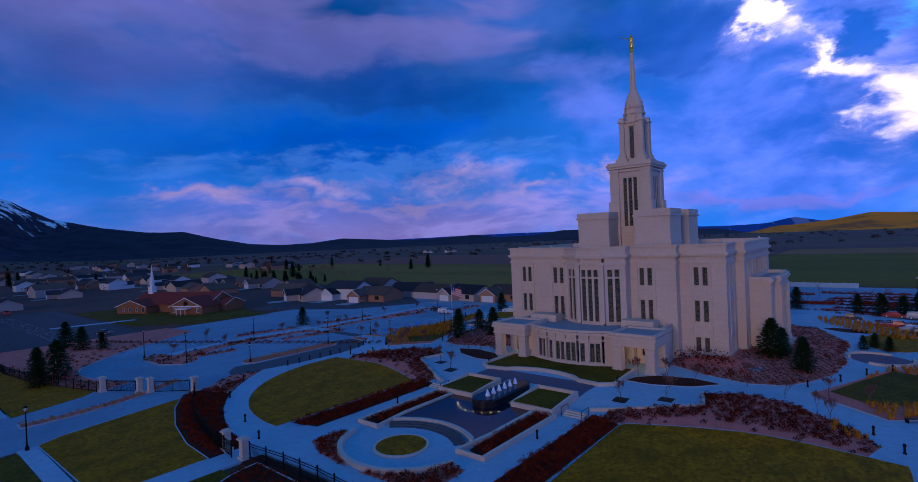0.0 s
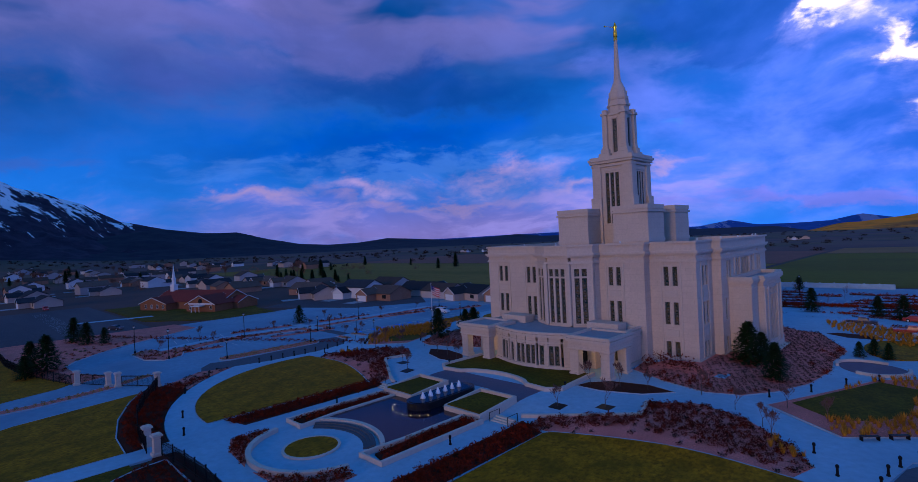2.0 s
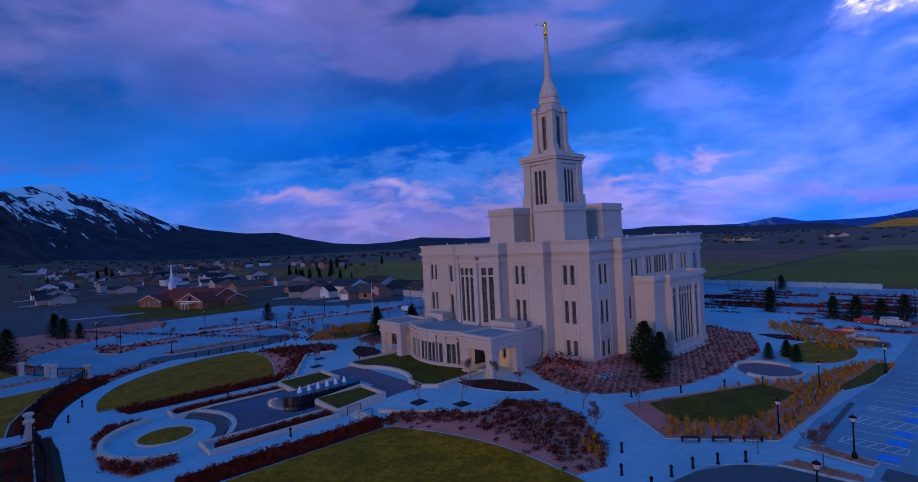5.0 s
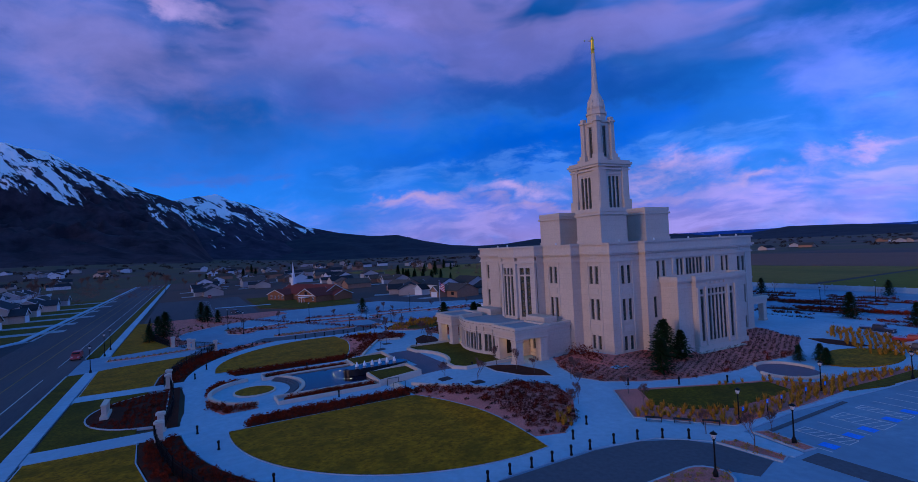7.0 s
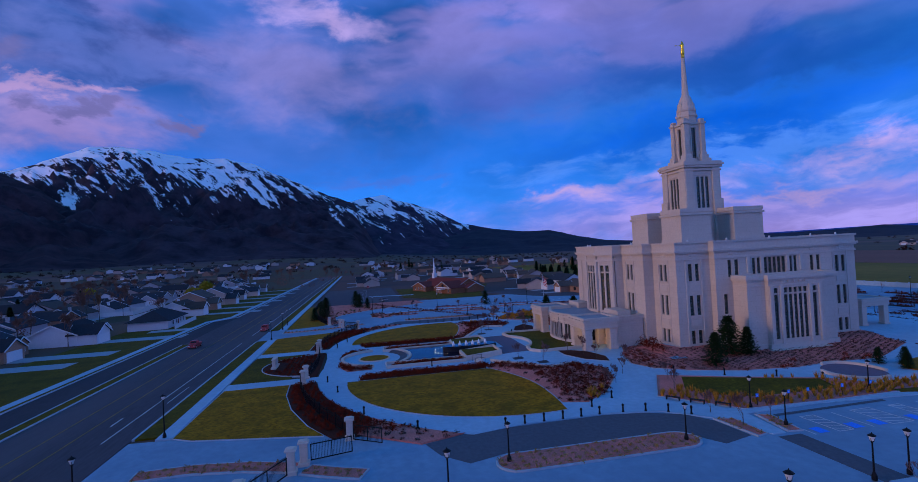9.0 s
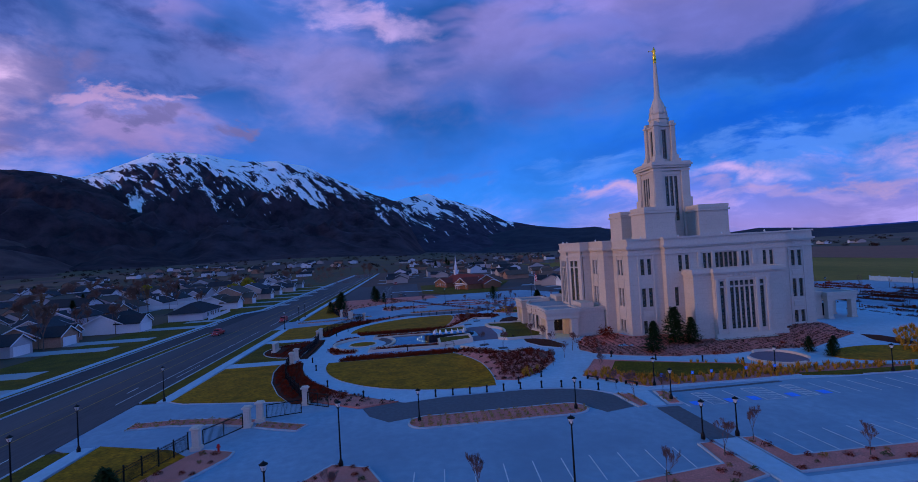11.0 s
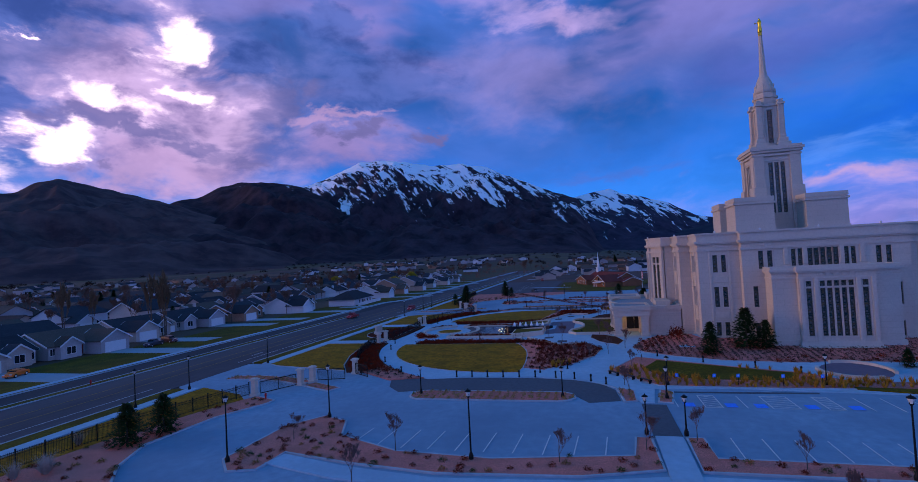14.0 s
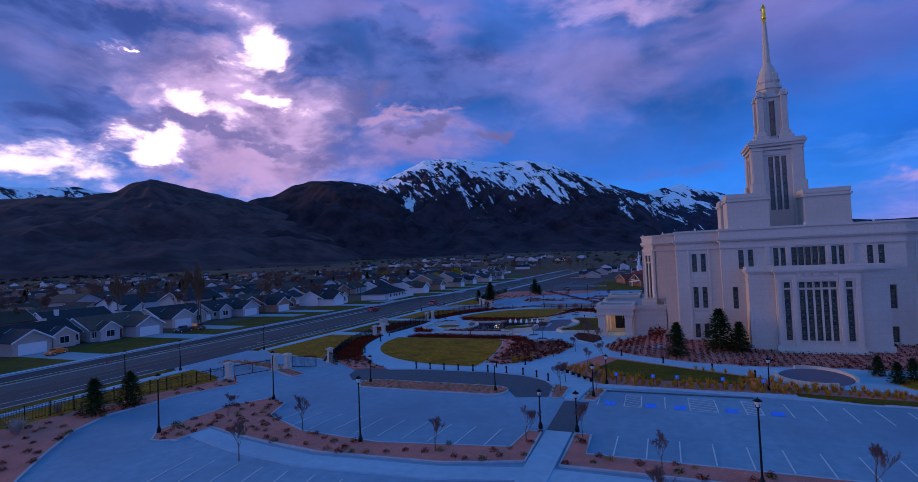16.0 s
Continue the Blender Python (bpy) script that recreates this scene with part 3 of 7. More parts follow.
    L(c, b.inputs["Base Color"])
    return m


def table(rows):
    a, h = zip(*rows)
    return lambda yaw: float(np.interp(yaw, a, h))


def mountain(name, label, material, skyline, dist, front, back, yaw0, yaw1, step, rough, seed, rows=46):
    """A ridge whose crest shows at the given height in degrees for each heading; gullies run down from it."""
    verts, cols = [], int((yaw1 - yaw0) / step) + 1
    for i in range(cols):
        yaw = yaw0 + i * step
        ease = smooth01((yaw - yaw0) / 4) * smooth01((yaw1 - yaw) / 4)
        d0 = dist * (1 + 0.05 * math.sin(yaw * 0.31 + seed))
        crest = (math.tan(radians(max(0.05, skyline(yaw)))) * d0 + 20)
        for j in range(rows):
            f = j / (rows - 1)
            r = front + (d0 - front) * (f / 0.82) if f < 0.82 else d0 + (back - d0) * (f - 0.82) / 0.18
            x, y = 40 - r * math.sin(radians(yaw)), 40 + r * math.cos(radians(yaw))
            base = valley(x, y) - 6
            s = min(1.0, f / 0.82)
            rise = s ** 1.35 if f < 0.82 else 1 - 0.8 * ((f - 0.82) / 0.18)
            warp = Vector((noise.noise(Vector((x * 0.0011, y * 0.0011, seed))), noise.noise(Vector((x * 0.0011, y * 0.0011, seed + 9))), 0)) * 0.45
            p = Vector((x * 0.0021, y * 0.0021, seed)) + warp
            gully = sum(w * (1 - abs(noise.noise(p * k))) for w, k in ((1.0, 1.0), (0.55, 2.1), (0.3, 4.3), (0.16, 9.0))) / 2.01
            cut = rough * crest * 2.6 * (gully - 0.76) * math.sin(math.pi * min(1.0, s * 0.99)) ** 0.9
            cut += 0.016 * crest * noise.noise(Vector((yaw * 0.7, 0, seed + 5))) * s
            verts.append((x, y, base + (max(0.0, crest - base) * rise + cut) * ease))
    faces = [(i * rows + j, i * rows + j + 1, (i + 1) * rows + j + 1, (i + 1) * rows + j) for i in range(cols - 1) for j in range(rows - 1)]
    me = bpy.data.meshes.new(name)
    me.from_pydata(verts, [], faces)
    me.materials.append(material)
    me.shade_smooth()
    tagged(new(name, me), label, "mountain", kind="structure")


SNOWY = range_material("snowy_range", (0.022, 0.014, 0.020), (0.066, 0.040, 0.048), 268, 312)
SNOWY_FAR = range_material("snowy_far_peak", (0.022, 0.018, 0.032), (0.055, 0.040, 0.060), 190, 225)
FOOT = range_material("scrub_hills", (0.052, 0.027, 0.030), (0.125, 0.064, 0.060), 900, 1100, 0.0)
FOOT_DARK = range_material("dark_scrub_hills", (0.022, 0.013, 0.018), (0.070, 0.036, 0.040), 400, 440, 0.6)
# distance haze is put into the base colour as blue
FARBLUE = range_material("far_ranges_hazed", (0.012, 0.065, 0.27), (0.02, 0.085, 0.32), 74, 110, 0.2)
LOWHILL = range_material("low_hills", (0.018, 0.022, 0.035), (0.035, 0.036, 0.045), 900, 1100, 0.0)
# sunlight on this hill is painted: bright gold base colours
SUNLIT_GOLD = range_material("painted_sunlit_hill", (0.30, 0.10, 0.02), (0.70, 0.22, 0.02), 900, 1100, 0.0, gold=(0.98, 0.27, 0.008))
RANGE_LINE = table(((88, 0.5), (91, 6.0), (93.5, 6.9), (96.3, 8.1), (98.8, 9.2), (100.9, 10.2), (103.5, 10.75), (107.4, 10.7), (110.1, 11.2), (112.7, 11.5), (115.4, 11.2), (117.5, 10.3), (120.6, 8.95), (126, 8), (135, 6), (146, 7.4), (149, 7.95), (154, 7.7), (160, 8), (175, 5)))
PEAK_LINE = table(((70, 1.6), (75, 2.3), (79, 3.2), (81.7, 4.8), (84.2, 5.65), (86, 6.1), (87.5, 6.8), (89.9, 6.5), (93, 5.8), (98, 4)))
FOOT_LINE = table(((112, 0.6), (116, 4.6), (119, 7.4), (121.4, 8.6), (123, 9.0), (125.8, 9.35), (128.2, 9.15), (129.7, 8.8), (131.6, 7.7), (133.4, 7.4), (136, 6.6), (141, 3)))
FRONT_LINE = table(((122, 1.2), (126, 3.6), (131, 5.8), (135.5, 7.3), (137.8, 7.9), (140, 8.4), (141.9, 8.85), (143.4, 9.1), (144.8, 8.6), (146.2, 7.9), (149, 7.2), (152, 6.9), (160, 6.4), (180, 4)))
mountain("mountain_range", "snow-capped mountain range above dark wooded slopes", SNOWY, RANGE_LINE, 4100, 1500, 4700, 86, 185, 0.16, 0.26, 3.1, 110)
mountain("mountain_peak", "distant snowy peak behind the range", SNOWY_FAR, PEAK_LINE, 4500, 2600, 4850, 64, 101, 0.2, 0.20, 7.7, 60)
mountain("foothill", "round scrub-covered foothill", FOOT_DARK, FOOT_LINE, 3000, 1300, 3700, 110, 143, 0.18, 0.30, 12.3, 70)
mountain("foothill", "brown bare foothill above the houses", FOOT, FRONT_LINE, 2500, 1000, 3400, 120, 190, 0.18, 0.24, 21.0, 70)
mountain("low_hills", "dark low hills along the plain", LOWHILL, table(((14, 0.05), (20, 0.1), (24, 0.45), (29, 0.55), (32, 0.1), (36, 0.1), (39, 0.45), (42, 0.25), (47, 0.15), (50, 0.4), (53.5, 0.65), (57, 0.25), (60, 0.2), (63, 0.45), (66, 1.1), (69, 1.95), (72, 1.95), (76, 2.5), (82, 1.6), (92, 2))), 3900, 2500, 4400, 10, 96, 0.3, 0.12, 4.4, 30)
mountain("far_range", "mountains far across the valley, haze painted as blue colour", FARBLUE, table(((-8, 0.3), (2, 0.3), (4.5, 0.35), (6.8, 0.85), (9, 0.35), (12, 0.25), (14.9, 0.3), (17.2, 0.85), (20, 0.35), (27, 0.4), (34, 0.45), (40, 0.4), (47, 0.3), (58, 0.25))), 4700, 4000, 4900, -14, 62, 0.3, 0.12, 9.1, 20)
mountain("golden_hill", "far hill with golden sunlight painted into its colour", SUNLIT_GOLD, table(((-20, 0.5), (-6, 0.5), (-2, 0.75), (1.3, 0.95), (4, 0.45), (7, 0.1), (10, 0.05))), 3300, 2400, 3900, -26, 12, 0.3, 0.10, 14.2, 30)

# ---------------------------------------------------------------- the temple
def offset(poly, d):
    """An outline (counter-clockwise) moved outwards by d, with mitred corners."""
    out, n = [], len(poly)
    for i, (x, y) in enumerate(poly):
        (ax, ay), (bx, by) = poly[i - 1], poly[(i + 1) % n]
        d1, d2 = Vector((x - ax, y - ay)).normalized(), Vector((bx - x, by - y)).normalized()
        n1, n2 = Vector((d1.y, -d1.x)), Vector((d2.y, -d2.x))
        m = n1 + n2
        m = m / max(0.2, m.dot(n1))
        out.append((x + m.x * d, y + m.y * d))
    return out


def band(poly, d, z0, z1, inner=-0.35):
    """A moulding round an outline, standing d proud of it."""
    bm = bmesh.new()
    o, i = offset(poly, d), offset(poly, inner)
    n = len(poly)
    rows = [[bm.verts.new((*p, z)) for p in ring] for ring, z in ((o, z0), (o, z1), (i, z1), (i, z0))]
    for a, b in zip(rows, rows[1:] + rows[:1]):
        for k in range(n):
            bm.faces.new((a[k], a[(k + 1) % n], b[(k + 1) % n], b[k]))
    return bm


def wall_mesh(length, z0, z1, openings, start=0.0, thick=0.5):
    """A wall along +x with its outer face at y = 0, of blocks that leave the openings (u, width, sill, head) free."""
    bm = bmesh.new()
    cuts = sorted({start, length, *(u - w / 2 for u, w, a, b in openings), *(u + w / 2 for u, w, a, b in openings)})
    for u0, u1 in zip(cuts, cuts[1:]):
        mid = (u0 + u1) / 2
        holes = sorted((a, b) for u, w, a, b in openings if u - w / 2 < mid < u + w / 2)
        z = z0
        for a, b in holes:
            box(bm, u0, u1, 0, thick, z, a)
            z = b
        box(bm, u0, u1, 0, thick, z, z1)
    bmesh.ops.remove_doubles(bm, verts=bm.verts[:], dist=0.002)
    return bm


WINDOWS = {}


def window_meshes(w, h):
    """Frame, leaded bars and pane of a tall narrow art-glass window, made once for each size."""
    key = (round(w, 2), round(h, 2))
    if key not in WINDOWS:
        f = boxes((-w / 2, -w / 2 + 0.07, 0.18, 0.32, 0, h), (w / 2 - 0.07, w / 2, 0.18, 0.32, 0, h), (-w / 2 + 0.07, w / 2 - 0.07, 0.18, 0.32, 0, 0.07), (-w / 2 + 0.07, w / 2 - 0.07, 0.18, 0.32, h - 0.07, h))
        for s in (-1, 1):
            box(f, s * w * 0.27 - 0.015, s * w * 0.27 + 0.015, 0.22, 0.27, 0.07, h - 0.07)
        k = max(2, round(h / 0.85))
        for j in range(1, k):
            box(f, -w / 2 + 0.07, w / 2 - 0.07, 0.22, 0.27, h * j / k - 0.015, h * j / k + 0.015)
            box(f, -0.11, 0.11, 0.21, 0.28, h * (j - 0.5) / k - 0.16, h * (j - 0.5) / k + 0.16)
        p = boxes((-w / 2 + 0.05, w / 2 - 0.05, 0.28, 0.30, 0.05, h - 0.05))
        made = []
        for name, bm, mat in (("frame", f, LEAD), ("pane", p, GLASS)):
            me = bpy.data.meshes.new(name)
            bm.to_mesh(me)
            bm.free()
            me.materials.append(mat)
            made.append(me)
        WINDOWS[key] = made
    return WINDOWS[key]


def window_in(parent, m, u, w, z0, z1):
    frame_me, pane_me = window_meshes(w, z1 - z0)
    ob = new("window", frame_me)
    ob.parent = parent
    ob.matrix_local = m @ Matrix.Translation((u, 0, z0))
    pn = new("pane", pane_me)
    pn.parent = ob
    sill = boxes((-w / 2 - 0.08, w / 2 + 0.08, -0.10, 0.10, -0.16, -0.02))
    part("sill", sill, STONE_TRIM, ob)
    if z1 - z0 < 4.5:
        h, e = z1 - z0, w / 2
        part("surround", boxes((-e - 0.16, -e - 0.02, -0.05, 0.04, 0, h), (e + 0.02, e + 0.16, -0.05, 0.04, 0, h), (-e - 0.2, e + 0.2, -0.08, 0.04, h + 0.02, h + 0.2)), STONE_TRIM, ob)


def walls_round(parent, poly, z0, z1, openings, thick=0.5):
    """Walls along every edge of an outline; openings by the number of the edge."""
    n = len(poly)
    for i in range(n):
        p, q, o = Vector(poly[i]), Vector(poly[(i + 1) % n]), Vector(poly[i - 1])
        d = (q - p).normalized()
        before = (p - o).normalized()
        convex = before.x * d.y - before.y * d.x > 0
        m = Matrix.Translation((p.x, p.y, 0)) @ Matrix.Rotation(math.atan2(d.y, d.x), 4, "Z")
        holes = openings.get(i, [])
        w = part("wall", wall_mesh((q - p).length, z0, z1, holes, thick if convex else 0.0, thick), STONE, parent)
        w.matrix_local = m
        for u, wd, a, b in holes:
            window_in(parent, m, u, wd, a, b)


def pair(u, rows, w=0.78, gap=0.62):
    return [(u + s * (w + gap) / 2, w, a, b) for s in (-1, 1) for a, b in rows]


def row_of(u, count, rows, w=0.78, pitch=1.08):
    return [(u + (k - (count - 1) / 2) * pitch, w, a, b) for k in range(count) for a, b in rows]


TOP, MID, LOWR = (13.3, 16.4), (7.1, 10.7), (2.0, 4.4)


def build_temple():
    t = thing("temple", "pale cast-stone temple of three storeys with a tall stepped spire", "temple", (TX, TY, 0))
    px, py, cx, cy, bx0, by0, bx1, by1, sy, sx = 21.3, 19.2, 13.9, 21.2, 2.35, 25.5, 5.9, 23.4, 12.4, 22.7
    # the middle of the front is a three-sided bay
    quarter = [(bx0, -by0), (bx1, -by1), (bx1, -cy), (cx, -cy), (cx, -py), (px, -py), (px, -sy), (sx, -sy)]
    east = quarter + [(x, -y) for x, y in reversed(quarter)]
    poly = east + [(-x, -y) for x, y in east]
    three = [LOWR, MID, TOP]
    tall = [(6.9, 14.7), (15.0, 16.3)]
    front = {31: row_of(2.35, 3, tall, 0.8, 1.2), 0: row_of(2.06, 2, tall, 0.85, 1.25), 30: row_of(2.06, 2, tall, 0.85, 1.25),
             2: pair(2.8, [MID, TOP]), 28: pair(8.0 - 2.8, [MID, TOP]), 4: pair(3.4, three), 26: pair(7.4 - 3.4, three)}
    side = pair(12.4 - 8.7, [(13.7, 16.8)]) + pair(12.4 + 8.7, [(13.7, 16.8)]) + pair(12.4 - 3.9, [(13.9, 16.9)], 0.7, 0.3) + pair(12.4 + 3.9, [(13.9, 16.9)], 0.7, 0.3)
    side += row_of(12.4, 5, [(13.9, 16.9)], 0.74, 0.95) + [(12.4 + s * 10.5, 0.78, a, b) for s in (-1, 1) for a, b in (MID, LOWR)]
    ops = {k: v for k, v in front.items() if v}
    ops.update({5: pair(3.5, three), 9: pair(6.8 - 3.5, three), 7: side, 23: side, 25: pair(3.3, three), 21: pair(3.5, three)})
    walls_round(t, poly, 0.3, 20.0, ops)
    for name, d, z0, z1 in (("plinth", 0.32, 0.2, 1.55), ("plinth", 0.20, 1.55, 1.9), ("string_course", 0.22, 17.15, 17.4), ("string_course", 0.12, 17.4, 17.6), ("cornice", 0.28, 18.3, 18.55), ("cornice", 0.48, 18.55, 18.95), ("parapet", 0.12, 18.95, 20.1), ("coping", 0.34, 20.1, 20.42)):
        part(name, band(poly, d, z0, z1), STONE_TRIM, t)
    # raised strips that frame each column of windows
    n = len(poly)
    for i, holes in ops.items():
        p, q = Vector(poly[i]), Vector(poly[(i + 1) % n])
        d = (q - p).normalized()
        m = Matrix.Translation((p.x, p.y, 0)) @ Matrix.Rotation(math.atan2(d.y, d.x), 4, "Z")
        lows = sorted({round(u, 2) for u, w, a, b in holes if w > 0.75})
        if i in (31, 30, 0, 7, 23):
            continue
        mid = sum(lows) / len(lows)
        for u0, u1 in ((mid - 1.72, mid - 1.42), (mid + 1.42, mid + 1.72)):
            strip = part("strip", boxes((u0, u1, -0.11, 0.02, 1.92, 17.14), bevel=0.03), STONE_TRIM, t)
            strip.matrix_local = m
        for z0, z1 in ((5.2, 6.3), (11.5, 12.5)):
            if z0 > 6 or any(b < 6 for u, w, a, b in holes):
                slab = part("spandrel", boxes((mid - 1.05, mid + 1.05, -0.07, 0.02, z0, z1), bevel=0.03), STONE_TRIM, t)
                slab.matrix_local = m
    rf = offset(poly, -0.45)
    part("roof", prism(bmesh.new(), rf, 19.2, 19.5), ROOFING, t, "flat grey membrane roof")
    # pilaster strips beside the big front windows and on the middle of each side
    for s in (-1, 1):
        for u, v in ((bx0, by0), (bx1 - 0.3, by1)):
            part("pilaster", boxes((s * u - 0.36, s * u + 0.36, -v - 0.16, -v + 0.3, 6.6, 17.15), bevel=0.04), STONE_TRIM, t)
        for dy in (-5.6, -2.75, 2.75, 5.6):
            part("pilaster", boxes((s * sx - 0.02, s * sx + 0.2, dy - 0.3, dy + 0.3, 14.3, 17.15), bevel=0.03) if s > 0 else boxes((s * sx - 0.2, s * sx + 0.02, dy - 0.3, dy + 0.3, 14.3, 17.15), bevel=0.03), STONE_TRIM, t)
    # carved medallions in the frieze
    for u in (-17.6, -9.2, 9.2, 17.6):
        y = -(py if abs(u) > 14 else cy)
        part("carved_panel", boxes((u - 0.9, u + 0.9, y - 0.07, y + 0.02, 17.75, 18.15), (u - 0.25, u + 0.25, y - 0.11, y + 0.02, 17.6, 18.3), bevel=0.03), STONE_TRIM, t)
    for v in (-15.8, -8.6, 8.6, 15.8):
        x = px if abs(v) > 13 else sx
        part("carved_panel", boxes((x - 0.02, x + 0.07, v - 0.9, v + 0.9, 17.75, 18.15), (x - 0.02, x + 0.11, v - 0.25, v + 0.25, 17.6, 18.3), bevel=0.03), STONE_TRIM, t)
    # the bay on each long side
    for s in (1, -1):
        bx, b2, wd, w2 = 26.1, 26.9, 9.0, 5.4
        ring = [(sx, -wd), (bx, -wd), (bx, -w2), (b2, -w2), (b2, w2), (bx, w2), (bx, wd), (sx, wd)]
        ring = [(s * x, s * y) for x, y in ring]
        holes = {3: row_of(w2, 5, [(2.7, 10.4), (10.7, 11.6)], 0.74, 1.0) + [(w2 + k * 3.95, 0.8, a, b) for k in (-1, 1) for a, b in ((2.7, 10.4), (10.7, 11.6))]}
        walls_round(t, ring, 0.3, 13.7, holes, 0.45)
        for name, d, z0, z1 in (("plinth", 0.25, 0.2, 1.9), ("string_course", 0.12, 12.0, 12.25), ("cornice", 0.22, 12.95, 13.2), ("cornice", 0.42, 13.2, 13.6), ("coping", 0.24, 13.6, 14.0)):
            part(name, band(ring, d, z0, z1), STONE_TRIM, t)
        part("roof", prism(bmesh.new(), offset(ring, -0.4), 13.2, 13.4), ROOFING, t)
        for dy in (-5.0, -2.95, 2.95, 5.0):
            x0, x1 = sorted((s * (b2 - 0.02), s * (b2 + 0.22)))
            part("pilaster", boxes((x0, x1, dy - 0.28, dy + 0.28, 1.9, 12.0), bevel=0.03), STONE_TRIM, t)
        x0, x1 = sorted((s * b2, s * (b2 + 1.1)))
        part("step", boxes((x0, x1, -6, 6, 0.2, 1.1), bevel=0.05), STONE_TRIM, t)
        for k in range(5):
            x0, x1 = sorted((s * (b2 - 0.02), s * (b2 + 0.1)))
            part("medallion", boxes((x0, x1, (k - 2) * 1.15 - 0.38, (k - 2) * 1.15 + 0.38, 12.4, 13.15), bevel=0.1), STONE_TRIM, t)
    # roof lights along the parapet
    for x, y in ((-10, -21.3), (0, -25.4), (10, -21.3), (20.5, -16), (21.8, -9), (21.8, 0), (21.8, 9), (20.5, 16)):
        part("roof_light", lathe(bmesh.new(), ((0.16, 20.42), (0.16, 20.7), (0.02, 20.85)), 8, x, y), WHITE_PAINT, t)
    # four corner blocks and the tower between them
    a, b = 9.7, 2.75
    for i, j in ((-1, -1), (1, -1), (1, 1), (-1, 1)):
        x0, x1 = sorted((i * b, i * a))
        y0, y1 = sorted((j * b, j * a))
        sq = [(x0, y0), (x1, y0), (x1, y1), (x0, y1)]
        part("corner_block", prism(bmesh.new(), sq, 19.4, 26.5), STONE, t)
        part("cornice", band(sq, 0.28, 25.9, 26.3, -0.3), STONE_TRIM, t)
        part("coping", prism(bmesh.new(), offset(sq, 0.12), 26.5, 27.3), STONE_TRIM, t)
        part("plinth", band(sq, 0.12, 20.4, 21.0, -0.3), STONE_TRIM, t)
    h = 4.1
    sq = [(-h, -h), (h, -h), (h, h), (-h, h)]
    walls_round(t, sq, 19.4, 36.6, {k: row_of(h, 3, [(24.2, 34.6)], 0.8, 1.1) for k in range(4)}, 0.45)
    for k in range(4):
        m = Matrix.Rotation(k * math.pi / 2, 4, "Z")
        for s in (-1, 1):
            pier = part("pier", boxes((s * 3.3 - 0.95, s * 3.3 + 0.95, -h - 0.32, -h + 0.02, 19.5, 36.6), (s * 3.4 - 1.15, s * 3.4 + 1.15, -h - 0.62, -h - 0.3, 19.5, 29.6), bevel=0.06), STONE, t)
            pier.matrix_local = m
        lintel = part("lintel", boxes((-2.3, 2.3, -h - 0.12, -h + 0.01, 34.9, 35.5), bevel=0.03), STONE_TRIM, t)
        lintel.matrix_local = m
    big = [(-h - 0.36, -h - 0.36), (h + 0.36, -h - 0.36), (h + 0.36, h + 0.36), (-h - 0.36, h + 0.36)]
    for name, d, z0, z1 in (("string_course", 0.05, 35.9, 36.3), ("cornice", 0.25, 36.6, 37.1), ("cornice", 0.5, 37.1, 37.6), ("coping", 0.2, 37.6, 38.0)):
        part(name, prism(bmesh.new(), offset(big, d), z0, z1), STONE_TRIM, t)
    g = 2.05
    sq = [(-g, -g), (g, -g), (g, g), (-g, g)]
    walls_round(t, sq, 38.0, 47.0, {k: [(g, 0.95, 39.0, 45.9)] for k in range(4)}, 0.4)
    for i, j in ((-1, -1), (1, -1), (1, 1), (-1, 1)):
        cxx, cyy = i * 2.05, j * 2.05
        part("pinnacle_base", boxes((cxx - 1.25, cxx + 1.25, cyy - 1.25, cyy + 1.25, 38.0, 38.9), (cxx - 0.9, cxx + 0.9, cyy - 0.9, cyy + 0.9, 38.9, 39.8), bevel=0.08), STONE_TRIM, t)
        part("pilaster", boxes((cxx - 0.55, cxx + 0.55, cyy - 0.55, cyy + 0.55, 39.8, 46.8), (cxx - 0.62, cxx + 0.62, cyy - 0.62, cyy + 0.62, 39.8, 40.4), bevel=0.06), STONE, t)
        part("capital", boxes((cxx - 0.75, cxx + 0.75, cyy - 0.75, cyy + 0.75, 46.8, 47.3), (cxx - 0.5, cxx + 0.5, cyy - 0.5, cyy + 0.5, 47.3, 48.0), bevel=0.06), STONE_TRIM, t)
    part("cornice", boxes((-2.3, 2.3, -2.3, 2.3, 46.7, 47.15), bevel=0.05), STONE_TRIM, t)
    for k in range(4):
        hood = part("window_hood", boxes((-0.8, 0.8, -g - 0.16, -g + 0.02, 46.0, 46.4), (-0.8, -0.58, -g - 0.1, -g + 0.02, 38.9, 46.0), (0.58, 0.8, -g - 0.1, -g + 0.02, 38.9, 46.0), bevel=0.03), STONE_TRIM, t)
        hood.matrix_local = Matrix.Rotation(k * math.pi / 2, 4, "Z")
    part("drum", lathe(bmesh.new(), ((2.15, 47.1), (2.15, 48.6), (2.4, 48.65), (2.4, 49.1), (2.1, 49.15), (2.1, 49.8)), 8, 0, 0, math.pi / 8), STONE, t)
    part("dome", lathe(bmesh.new(), ((2.0, 49.8), (1.95, 50.5), (1.75, 51.5), (1.42, 52.5), (1.05, 53.4), (0.8, 53.9), (0.72, 54.3), (0.76, 54.45)), 16), STONE, t, smooth=True)
